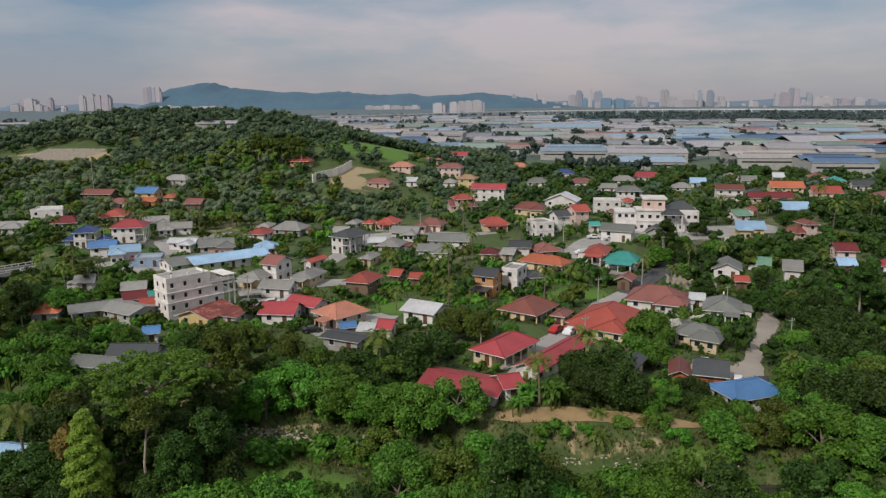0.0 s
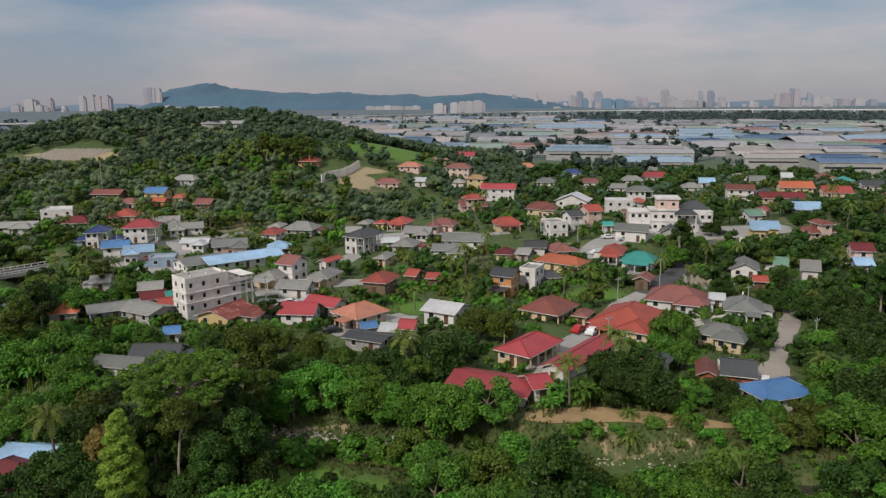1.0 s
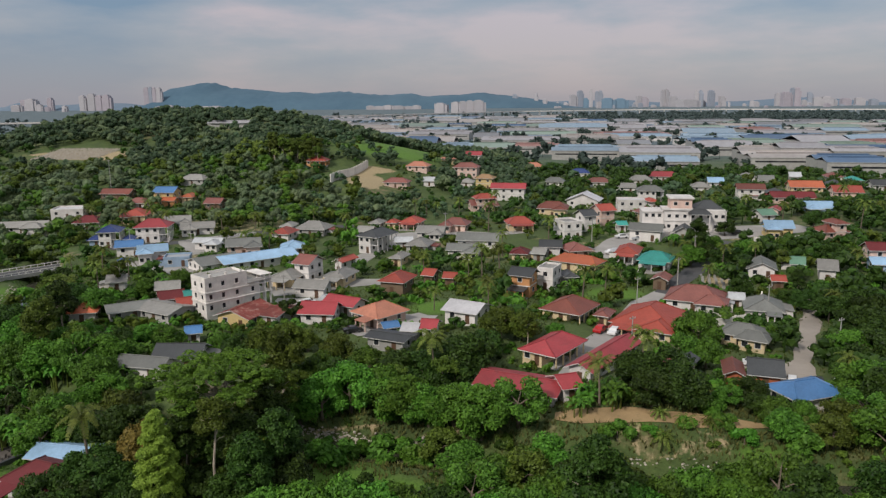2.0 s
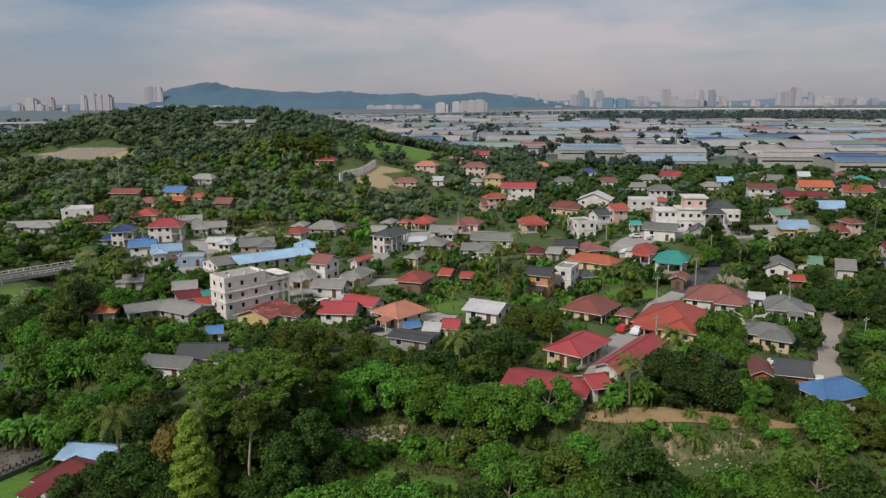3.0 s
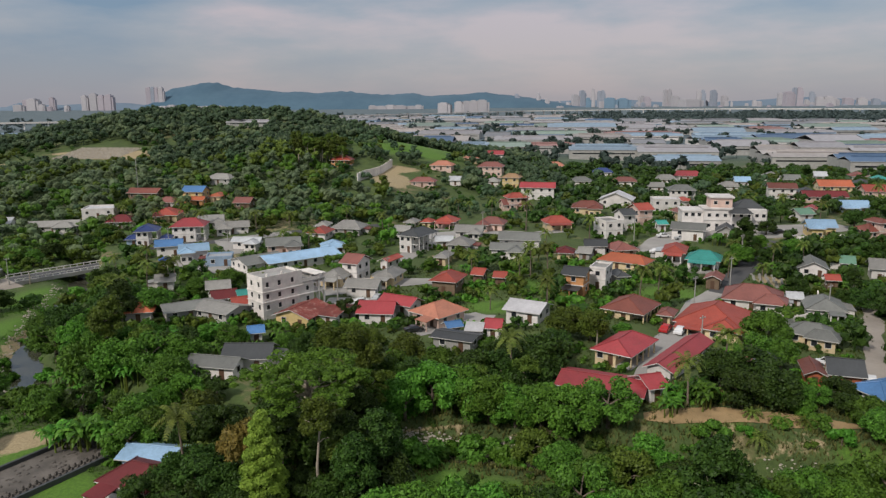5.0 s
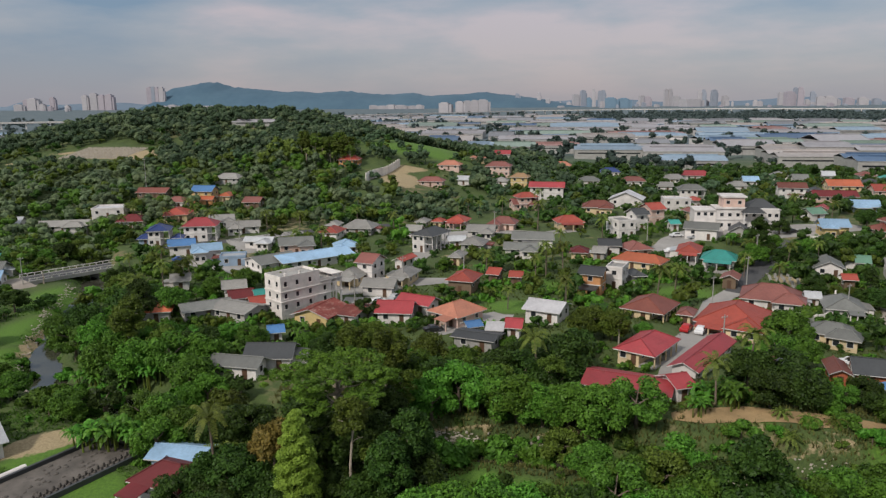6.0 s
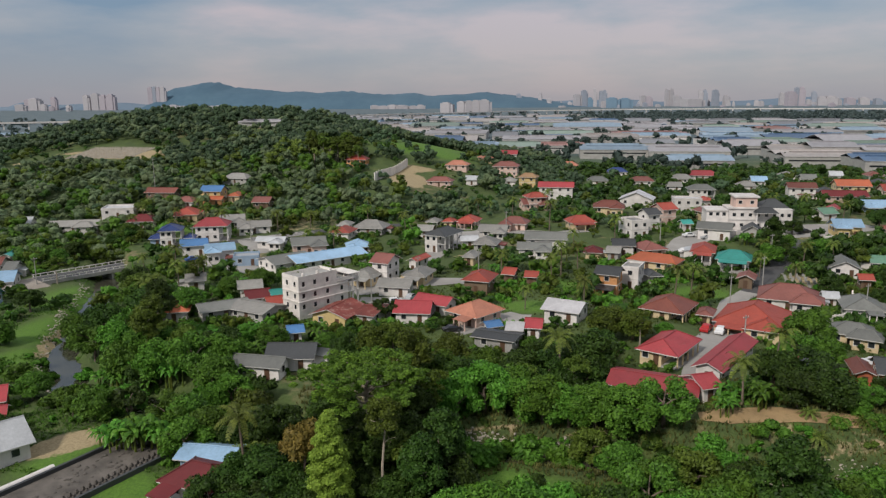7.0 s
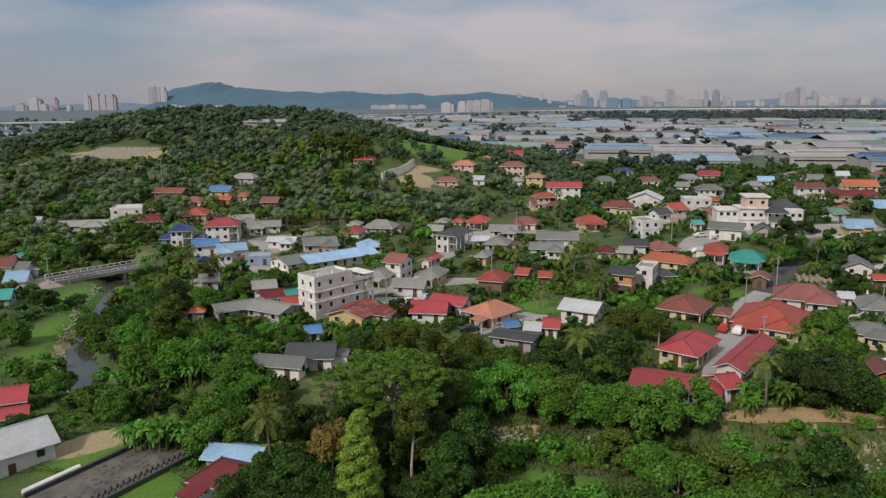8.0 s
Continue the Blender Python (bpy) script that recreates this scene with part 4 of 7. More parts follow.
# ---- building site near the white gabled house ----
def foundation():
    root = new("building_foundation")
    x, y, yaw, h, b = -83.1, 92.1, 62, 10.5, 4.6
    root.matrix_basis = pose(x, y, ground_z(x, y), 0, 0, yaw)
    tagged(root, "half-built concrete foundation with rows of dark stumps", "foundation")
    part("slab", mesh("slab", *box(-h, h, -b, b, -0.8, 0.35), ["oldslab"]), root)
    part("low_wall", mesh("low_wall", *box(-h, h, -b - 0.5, -b - 0.02, -0.8, 0.75), ["dark"]), root)
    part("low_wall", mesh("low_wall", *box(-h, h, b + 0.02, b + 0.5, -0.8, 0.95), ["dark"]), root)
    part("pipe", mesh("pipe", *tube([(-h + 0.5, b + 1.2, 0.5), (-2.0, b + 1.2, 0.5)], [0.55, 0.55], 12), ["w_white"]), root, None, "long white pipe lying beside the slab")
    stump = mesh("stump", *joined(box(-0.2, 0.2, -0.16, 0.16, 0, 0.35), box(-0.12, 0.12, -0.1, 0.1, 0.35, 0.6)), ["oldslab"])
    for k in range(22):
        for row in (0, 1):
            part("stump", stump, root, pose(-h + 0.5 + k * 0.93, -b + 0.5 + row * 0.8, 0.35))
    rr = random.Random(3)
    for k in range(70):
        s = rr.uniform(0.1, 0.32)
        v, f = ICO[1]
        pts = [(p[0] * s * 1.3, p[1] * s, p[2] * s * 0.8) for p in v * np.array([[rr.uniform(0.8, 1.2)]] * len(v))]
        part("rubble", mesh("rubble", pts, [tuple(q) for q in f.tolist()], ["oldslab"]), root, pose(rr.uniform(-h + 1, h - 1), rr.uniform(-b + 2, b - 1.2), 0.35))
    KEEP_CLEAR.extend([(x + k * 0.47, y + k * 0.88, 5.5) for k in (-9, -4, 0, 4, 9)])


def ico(level):
    bm = bmesh.new()
    bmesh.ops.create_icosphere(bm, subdivisions=level, radius=1)
    bm.verts.index_update()
    v = np.array([q.co[:] for q in bm.verts])
    f = [[q.index for q in p.verts] for p in bm.faces]
    bm.free()
    return v, np.array(f)


ICO = {1: ico(1), 2: ico(2)}
foundation()

# ---- walls and grave stones ----
def boundary_wall(x0, y0, x1, y1, high, mat, label):
    n = max(1, round(math.hypot(x1 - x0, y1 - y0) / 3))
    root = new("boundary_wall")
    root.matrix_basis = pose(x0, y0, 0)
    tagged(root, label, "wall")
    yaw = math.degrees(math.atan2(y1 - y0, x1 - x0))
    step = math.hypot(x1 - x0, y1 - y0) / n
    for k in range(n):
        px, py = (x1 - x0) * (k + 0.5) / n, (y1 - y0) * (k + 0.5) / n
        z = ground_z(x0 + px, y0 + py)
        part("wall_panel", mesh("wall_panel", *box(-step / 2, step / 2, -0.1, 0.1, -1.0, high), [mat]), root, pose(px, py, z, 0, 0, yaw))
        part("wall_pier", mesh("wall_pier", *box(-step / 2 - 0.16, -step / 2 + 0.16, -0.18, 0.18, -1.0, high + 0.15), [mat]), root, pose(px, py, z, 0, 0, yaw))


boundary_wall(-81, 358, -69, 402, 4.2, "raw", "tall pale concrete retaining wall on the hillside")
boundary_wall(55.2, 164.5, 63.3, 182.8, 1.9, "raw", "pale rendered boundary wall")
boundary_wall(41.5, 158, 55.2, 164.5, 1.7, "raw", "pale rendered boundary wall")
boundary_wall(80.8, 238.2, 114, 245.5, 1.4, "raw", "pale rendered boundary wall")
boundary_wall(57.3, 218, 63, 227.4, 1.5, "raw", "pale rendered boundary wall")
boundary_wall(-64.5, 192.1, -46.8, 197.1, 1.3, "raw", "pale rendered boundary wall")
boundary_wall(55.1, 243.9, 47.5, 236.5, 1.6, "raw", "pale rendered boundary wall")
rr = random.Random(8)
pieces = []
for k in range(300):
    row = k % 12
    x, y = -274 + (k // 12) * 1.55 + rr.uniform(-0.3, 0.3) + row * 0.5, 427 + row * 2.1 + rr.uniform(-0.3, 0.3)
    z = ground_z(x, y)
    pieces.append(box(x - 0.5, x + 0.5, y - 0.9, y + 0.9, z - 0.2, z + 0.25))
    pieces.append(box(x - 0.4, x + 0.4, y + 0.5, y + 0.75, z + 0.25, z + 0.8))
tagged(new("hill_grave_stones", mesh("hill_grave_stones", *joined(*pieces), ["stone"])), "rows of pale grave stones on the bare hillside", "grave stones", kind="stuff")
stone = mesh("headstone", *joined(box(-0.35, 0.35, -0.08, 0.08, -0.2, 0.7), box(-0.25, 0.25, -0.06, 0.06, 0.7, 0.9)), ["concrete"])
for k in range(72):
    row = k % 9
    x, y = 50.6 + (k // 9) * 1.7 + row * 0.3 + rr.uniform(-0.2, 0.2), 189.4 + row * 1.25 + rr.uniform(-0.2, 0.2) - (k // 9) * 0.3
    ob = new("grave_stone", stone)
    ob.matrix_basis = pose(x, y, ground_z(x, y), 0, 0, rr.uniform(-15, 15)) @ Matrix.Diagonal((1, 1, rr.uniform(0.5, 0.9), 1))
    tagged(ob, "small pale upright grave stone in sandy ground", "grave stone", "village graves")


# ---- vehicles, poles ----
def make_car(colour):
    paint = surface("car_paint", colour, 0.25, 0.1, stains=0.05, bump=0.0, rand=0)
    prof = [(-2.1, 0.35), (-2.15, 0.75), (-1.95, 0.95), (-1.2, 1.0), (-0.75, 1.42), (0.75, 1.45), (1.35, 1.0), (2.0, 0.9), (2.15, 0.6), (2.1, 0.35)]
    def loft(points, half, top):
        v = [(x, -half * (1 if z < 1.05 else top), z) for x, z in points] + [(x, half * (1 if z < 1.05 else top), z) for x, z in points]
        n = len(points)
        return v, [tuple(range(n))[::-1], tuple(range(n, 2 * n))] + [(i, (i + 1) % n, n + (i + 1) % n, n + i) for i in range(n)]
    body = mesh("body", *loft(prof, 0.86, 0.78), [paint])
    glass = mesh("cabin_glass", *loft([(-1.05, 1.02), (-0.7, 1.36), (0.7, 1.39), (1.2, 1.02)], 0.87, 0.81), ["glass"])
    screen = mesh("windscreen", *loft([(0.82, 1.42), (1.36, 1.03), (1.33, 1.0), (0.8, 1.38)], 0.66, 0.9), ["glass"])
    wheel = mesh("wheel", *tube([(0, -0.1, 0), (0, 0.1, 0)], [0.32, 0.32], 12), ["dark"])
    return body, glass, screen, wheel


CARS = {c: make_car(v) for c, v in dict(red=(0.4, 0.02, 0.02), white=(0.7, 0.7, 0.7), silver=(0.4, 0.41, 0.42), black=(0.02, 0.02, 0.022), blue=(0.04, 0.09, 0.25)).items()}


def car(c, x, y, yaw):
    root = new("car")
    root.matrix_basis = pose(x, y, ground_z(x, y) + 0.11, 0, 0, yaw)
    tagged(root, f"{c} saloon car parked on the ground", "car", "parked cars")
    body, glass, screen, wheel = CARS[c]
    part("body", body, root)
    part("cabin_glass", glass, root)
    part("windscreen", screen, root)
    for px in (-1.3, 1.3):
        for py in (-0.8, 0.8):
            part("wheel", wheel, root, pose(px, py, 0.32))


for row in (("red", 17.6, 148.9, 60), ("white", 20.5, 148.8, 62), ("white", 44.2, 134.4, -10), ("white", 47.3, 125.1, 70), ("black", 51.7, 124.8, 80), ("silver", 57, 125.8, 20), ("white", 38.9, 240.7, 10), ("silver", 43.7, 237.6, 10),
            ("black", 78.3, 247.3, 20), ("white", 32.4, 221.5, 30), ("silver", -46.6, 178.2, 70), ("white", -50.3, 174.6, 15), ("black", -35.2, 152.6, 20), ("silver", 27.6, 156.4, 60), ("white", -109.3, 225.5, 30), ("red", 20, 248.3, 10), ("blue", -119.3, 221.4, 40),
            ("white", -168.9, 193.6, 55), ("silver", -172.8, 190.6, 55)):
    car(*row)


def pole(x, y, h, arm=1):
    root = new("utility_pole")
    root.matrix_basis = pose(x, y, ground_z(x, y), 0, 0, 30)
    tagged(root, "slim grey concrete utility pole with a crossarm", "pole", "utility poles")
    part("shaft", mesh("shaft", *tube([(0, 0, -1), (0, 0, h)], [0.16, 0.1], 8), ["concrete"]), root)
    if arm:
        part("crossarm", mesh("crossarm", *box(-0.8, 0.8, -0.06, 0.06, h - 0.6, h - 0.45), ["concrete"]), root)
        for px in (-0.65, 0, 0.65):
            part("insulator", mesh("insulator", *tube([(px, 0, h - 0.45), (px, 0, h - 0.2)], [0.05, 0.03], 6), ["frame"]), root)


for x, y, h in ((29.8, 171.6, 8), (44, 189.7, 8), (54.5, 212.5, 8), (63, 231, 8), (74.4, 248, 8), (22.4, 140.4, 7), (-45.8, 192.3, 8), (-29.6, 200.2, 8), (-55.7, 173.3, 8), (-125, 237.5, 8), (-110.1, 252.3, 8), (-158.9, 203.5, 9), (-169.9, 184.6, 9), (-185.3, 345.5, 17), (58.1, 165.6, 8), (62.2, 140.2, 8), (28.5, 236.1, 8), (-20, 260.7, 8)):
    pole(x, y, h)

# ---- single houses near the stream ----
house(-103.6, 94.6, 48, 16.9, 10.1, 1.5, "gx", "silver", "w_white", pitch=0.5)
house(-65.8, 88.2, -20, 8.8, 7.6, 1, "hip", "maroon", "w_white", porch="l")
house(-66.9, 94.6, -8, 8.6, 6.2, 1, "gx", "sky", "w_blue", pitch=0.3)
house(-115.8, 117.8, 25, 7.2, 7.6, 1, "gx", "red", "w_brick")
house(-110.2, 110.4, 25, 5.6, 4.9, 1, "gx", "red", "w_white")
house(45.6, 116.4, 22, 10.5, 8, 1, "hip", "blue", "w_white", pitch=0.4)
house(6.4, 134.4, -35, 8.2, 12.5, 1, "hip", "red", "w_cream", porch="s")
house(-0.5, 115.6, -22, 14.5, 9, 1, "gx", "red", "w_white", pitch=0.25)
house(6.3, 113.5, 20, 4, 6.4, 1, "gx", "red", "w_white", pitch=0.4)
house(15.3, 129.3, -35, 5.6, 21, 1, "gy", "red", "w_white")
house(12.4, 159.3, -32, 10, 11, 1, "hip", "brown", "w_cream", porch="s")
house(29.8, 155.5, -30, 14.5, 15, 1, "hip", "bright", "w_cream", porch="l", wing=(3.2, 6.5, 2.2), annex=1)
house(-10.3, 157.1, -26, 8.8, 8.8, 1, "gx", "white", "w_white", pitch=0.33, lift=0.6)
house(-44.2, 161.6, -4, 8.7, 8.3, 1, "gx", "red", "w_white")
house(-39.7, 168.1, -27, 9.6, 6.5, 1, "gx", "red", "w_white")
house(-30.3, 160.6, -40, 9.5, 10, 1, "hip", "pink", "w_pink", porch="r")
house(-25.6, 142.6, -22, 9.5, 6.5, 1, "gx", "dark", "w_grey", pitch=0.14)
house(-60.1, 194.6, -15, 7.5, 8.4, 1, "hip", "ash", "w_cream", porch="f", annex=-1)
house(-55.4, 199, -22, 6.1, 8.5, 2, "gx", "dusty", "w_white")
house(-47.1, 209.8, -25, 3.8, 8.7, 1.5, "gy", "bright", "w_white")
house(-45.7, 195.8, -15, 6.5, 9.6, 1, "hip", "ash", "w_cream", porch="f", annex=-1)
house(-50.8, 183.6, -10, 9.2, 6.7, 1, "gx", "ash", "w_white")
house(-29.2, 187.2, -16, 7.6, 9.5, 1.5, "hip", "bright", "w_wood")
house(-20.9, 195.3, -20, 3.9, 5.8, 1, "gx", "bright", "w_wood")
house(-15.4, 192.1, -10, 3.9, 4.9, 1, "gx", "bright", "w_wood")
house(3.6, 184, -24, 6.7, 6.8, 2, "gx", "dark", "w_orange", porch="f")
house(10.7, 189.8, -24, 4.2, 6.8, 2, "flat", "ash", "w_white")
house(16.1, 192.8, 10, 4.1, 6.8, 1, "hip", "dark", "w_grey", annex=-1)
house(20.1, 206, -32, 14.2, 7.7, 1, "hip", "orange", "w_cream", porch="s")
house(21.1, 219.2, 18, 8, 8.7, 1, "hip", "dusty", "w_pink", annex=1)
house(36.4, 216.1, -19, 7.1, 11.1, 1, "hip", "bright", "w_white", porch="f", annex=-1)
house(42.4, 207.6, -22, 9.6, 9, 1, "hip", "teal", "w_white", porch="f")
house(13.8, 220.4, -6, 7.1, 6.8, 1.5, "gx", "dark", "w_white")
house(4.4, 217.1, -10, 5.7, 6.9, 1, "hip", "maroon", "w_cream", annex=1)
house(10.4, 216, -20, 4.5, 5.9, 1, "gx", "ash", "w_grey")
house(-8.2, 232.9, -6, 13.7, 7.9, 1.5, "gx", "grey", "w_white")
house(-12.5, 223.7, -6, 10.8, 6.9, 1, "gx", "grey", "w_white", wing=(2.6, 4.0, 3.1))
house(-41.4, 237.8, -28, 8.7, 12.3, 2, "hip", "dark", "w_white", porch="s")
house(-33, 239.7, 10, 6.4, 5.9, 1, "gx", "silver", "w_white")
house(-27.1, 233.8, -12, 8.3, 8.8, 1, "hip", "ash", "w_grey", annex=1)
house(-31.8, 216.8, -15, 4.4, 7.8, 1, "hip", "ash", "w_cream")
house(-24.6, 254.9, -10, 10.3, 7.9, 1, "gx", "ash", "w_white", wing=(2.5, 3.7, 3.1))
house(-48.8, 262, -10, 6.3, 6.8, 1, "gx", "ash", "w_white", annex=1)
house(-33.5, 278.6, -14, 8.4, 8.9, 1, "hip", "bright", "w_pink", porch="f")
house(-41.1, 278.6, -10, 4.7, 5.9, 1, "hip", "bright", "w_cream")
house(-47.1, 279.3, -14, 5.2, 6.8, 1, "hip", "ash", "w_white")
house(-16.4, 268.5, -14, 10.1, 9, 1, "hip", "dusty", "w_pink", wing=(-2.4, 3.6, 2.8))
house(6.5, 263.5, 8, 10, 8.9, 1, "hip", "bright", "w_cream", porch="f")
house(-6.6, 312.6, 15, 12.1, 9, 1, "gx", "dusty", "w_pink", annex=-1, wing=(2.9, 4.4, 2.5))
house(-5.8, 311.8, 15, 9.4, 8, 2, "hip", "bright", "w_pink", porch="s")
house(5.5, 340.1, -8, 16.4, 8.9, 2, "gx", "red", "w_white")
house(-5, 374.9, -15, 9.8, 8.1, 2, "hip", "tan", "w_yellow")
house(-15.1, 405.8, -10, 14.4, 10.2, 2, "hip", "dusty", "w_pink")
house(-41.8, 408.3, -10, 12.8, 10.1, 1, "hip", "pink", "w_pink", annex=1)
house(-49.5, 369.7, -8, 13.2, 8.9, 1, "hip", "dusty", "w_pink", annex=1)
house(-11.4, 458.8, -8, 10.4, 9.4, 2, "gx", "red", "w_white")
house(-26.5, 438.5, 20, 7.3, 9.2, 1, "hip", "pink", "w_cream")
house(24.1, 463.7, -8, 14.8, 10.2, 1, "hip", "pink", "w_white", annex=-1)
house(21.1, 289.9, -10, 12.3, 9.7, 1.5, "hip", "brown", "w_cream", wing=(3.0, 4.5, 2.5))
house(36, 309, -18, 14.2, 11.5, 1.5, "gy", "white", "w_white", pitch=0.42)
house(21.6, 244.4, 22, 6.4, 7.8, 2, "flat", "ash", "w_white")
house(29.2, 256.1, 22, 6, 7.7, 2, "gx", "dark", "w_white")
house(36.8, 266.9, 22, 6.8, 8.6, 2, "gx", "bright", "w_pink")
house(51.4, 291.4, -4, 10.1, 7.7, 2, "flat", "white", "w_white")
house(62.5, 303.8, 10, 4.6, 7.7, 1.5, "hip", "bright", "w_white")
house(54.1, 272.4, 10, 7.9, 9.6, 1.5, "hip", "dusty", "w_cream")
house(46.5, 239, -22, 11.1, 7.7, 1.5, "gx", "grey", "w_white")
house(58.6, 239.9, -18, 6.6, 8.6, 1, "gy", "dark", "w_grey", pitch=0.6)
house(90.4, 245, -8, 9.4, 8.7, 1.5, "gx", "sky", "w_yellow", wing=(-2.3, 3.5, 2.8))
house(97.1, 275, 15, 6.8, 7.7, 1, "gx", "green", "w_white")
house(105.4, 286.7, -30, 5.2, 7.7, 1, "gy", "red", "w_pink", annex=-1)
house(124.3, 293.2, -4, 11, 9.6, 1, "gx", "sky", "w_blue", wing=(-2.8, 4.1, 2.8))
house(107.1, 244.4, 12, 9.1, 8.7, 1, "hip", "brown", "w_pink", annex=1)
house(108.3, 243.4, 12, 4.9, 7.8, 2, "hip", "brown", "w_pink")
house(69.6, 201.6, -18, 8, 10.7, 1, "gy", "grey", "w_white")
house(86.7, 200.3, -20, 5.3, 8.8, 1.5, "gx", "ash", "w_white")
house(44.4, 174.6, -22, 13.5, 12, 1, "hip", "dusty", "w_white", wing=(4, 6, 1.5), annex=1)
house(53.8, 173.9, -14, 3.9, 4.8, 1, "gx", "silver", "w_white")
house(39.9, 189.8, -25, 4.7, 6.8, 1, "gy", "dusty", "w_wood")
house(57.8, 167.5, -16, 8.8, 10.6, 1, "hip", "grey", "w_white", porch="r", annex=1)
house(46.7, 147.8, -32, 8.8, 7.7, 1, "hip", "grey", "w_cream", wing=(2.5, 5, 1.6), porch="s")
house(27.7, 123.8, -30, 3.7, 11.1, 1, "gy", "dark", "w_pink", annex=-1)
house(42.6, 125.6, -16, 6.2, 8, 1, "gx", "dark", "w_brick")
house(36.9, 124.8, -14, 3.8, 7.5, 1, "gy", "brown", "w_brick")
house(107.4, 215.9, -8, 6.5, 8, 2, "gx", "maroon", "w_pink")
house(106, 211.4, -8, 5.4, 7, 1, "gx", "sky", "w_blue")
house(118.2, 210.2, -20, 5.7, 8, 1, "gy", "red", "w_white")
house(-180.8, 300.9, 14, 12.5, 11.6, 1.5, "flat", "white", "w_white")
house(-161.6, 279.9, 10, 10.5, 9.6, 1, "hip", "maroon", "w_white", porch="s")
house(-149.7, 295.1, 8, 11, 11.6, 1, "hip", "bright", "w_cream", wing=(-2.7, 4.1, 2.8))
house(-125.2, 256.8, 10, 12.1, 10.4, 2, "hip", "red", "w_white", porch="s")
house(-194.5, 289, 14, 20, 8, 1, "gx", "ash", "w_white", wing=(4.5, 6.7, 3.1))
house(-216.7, 294, 10, 4.1, 9.2, 1, "gx", "silver", "w_white", annex=-1)
house(-136.2, 246.8, 15, 8, 9.4, 2, "hip", "navy", "w_white", porch="s")
house(-140.8, 246.3, 15, 6, 6.6, 1, "hip", "navy", "w_blue", annex=1)
house(-130.2, 247.8, 15, 4.4, 5.6, 1, "hip", "navy", "w_white")
house(-122.1, 231.1, 20, 8.9, 7.4, 1.5, "gx", "blue", "w_white")
house(-111.2, 224, 24, 9.4, 7.4, 1.5, "gx", "sky", "w_white", wing=(-2.4, 3.7, 2.8))
house(-100.8, 218.2, 14, 7.5, 6.4, 1, "flat", "silver", "w_blue", annex=-1)
house(-126.7, 282.1, 18, 10.1, 8.6, 1, "gx", "ash", "w_grey", wing=(2.5, 3.8, 3.1))
house(-114.4, 270.6, 18, 12.7, 7.6, 1, "gx", "ash", "w_white", wing=(-3.2, 4.8, 2.8))
house(-99.8, 242.7, -5, 10.4, 5.6, 1, "gx", "silver", "w_white", wing=(2.7, 4.0, 3.1))
house(-85.4, 234.4, 18, 11.5, 8.3, 1.5, "gx", "grey", "w_pink", wing=(3.0, 4.5, 2.5))
house(-87.7, 213.9, 44, 13.8, 11.9, 1, "gx", "grey", "w_white", pitch=0.25)
house(-76.9, 219.3, 40, 24.5, 11.9, 1, "gx", "sky", "w_white", pitch=0.25)
house(-68.9, 235.3, 20, 8.1, 8.4, 1, "hip", "sky", "w_white", wing=(-2.1, 3.1, 2.8))
house(-78.7, 260.9, -10, 7.7, 9.4, 1, "hip", "bright", "w_white")
house(-80.6, 274.7, -5, 5.5, 7.6, 1, "hip", "ash", "w_white")
house(-69.9, 270.7, -10, 12.2, 10.5, 1, "hip", "ash", "w_grey", annex=1)
house(-150.3, 328.3, -4, 10.6, 9.7, 2, "gx", "blue", "w_yellow")
house(-149, 323.7, -4, 9.9, 5.8, 1, "gx", "orange", "w_orange")
house(-141.1, 331.4, -4, 6.4, 8.8, 1, "hip", "orange", "w_cream")
house(-178.3, 338.5, -4, 15.3, 8.7, 1, "gx", "brown", "w_wood")
house(-159.7, 320, -4, 9.5, 8.7, 1, "hip", "dusty", "w_white", annex=1)
house(-125.5, 320.6, -4, 8.3, 8.7, 1, "gx", "dusty", "w_wood")
house(-149.9, 362.3, -10, 13.8, 9.8, 1, "hip", "ash", "w_grey", annex=-1)
house(-95.4, 395.9, -4, 11.6, 9.9, 1, "hip", "bright", "w_orange", porch="s")
house(-89.2, 163.2, 33, 12, 8.5, 1, "gx", "grey", "w_grey", pitch=0.25)
house(-80.6, 162.2, -26, 11.3, 9, 1, "gx", "ash", "w_grey", pitch=0.25)
house(-99.3, 160.6, 15, 7, 8, 1, "hip", "orange", "w_white")
house(-83.7, 172.3, 28, 6.5, 6.4, 1, "gx", "maroon", "w_white", annex=1)
house(-77.8, 167, 30, 4.9, 5.5, 1, "gx", "bright", "w_white")
house(-60.9, 159.6, -20, 9.8, 11, 1, "gy", "rust", "w_yellow", pitch=0.34)
house(-53.2, 160.6, -20, 5.4, 10.5, 1, "gx", "rust", "w_white", pitch=0.16)
house(-105.2, 188.4, 20, 5.5, 6.4, 1, "gx", "ash", "w_white", annex=-1)
house(-88.4, 181.6, 20, 6.5, 6.4, 1, "gx", "ash", "w_white")
house(-64.5, 131.5, 3, 9.5, 8, 1, "gx", "dark", "w_white", annex=1)
house(-69.2, 126, -10, 10.5, 5.5, 1, "gx", "grey", "w_white")
house(-167.8, 203.3, 18, 6.5, 9.9, 1, "gx", "sky", "w_white")
house(-159.8, 184.5, 18, 4.8, 7.9, 1, "gx", "teal", "w_blue")
house(-183.9, 221.7, 10, 7.8, 9.9, 1, "gx", "brown", "w_white")
house(-174.1, 216.6, 10, 4, 8.9, 1, "gx", "grey", "w_white", annex=1)
house(-187.7, 235.5, 10, 4, 7, 1, "gy", "teal", "w_white")
house(111.1, 330, -10, 12.3, 8.6, 2, "gx", "brown", "w_white")
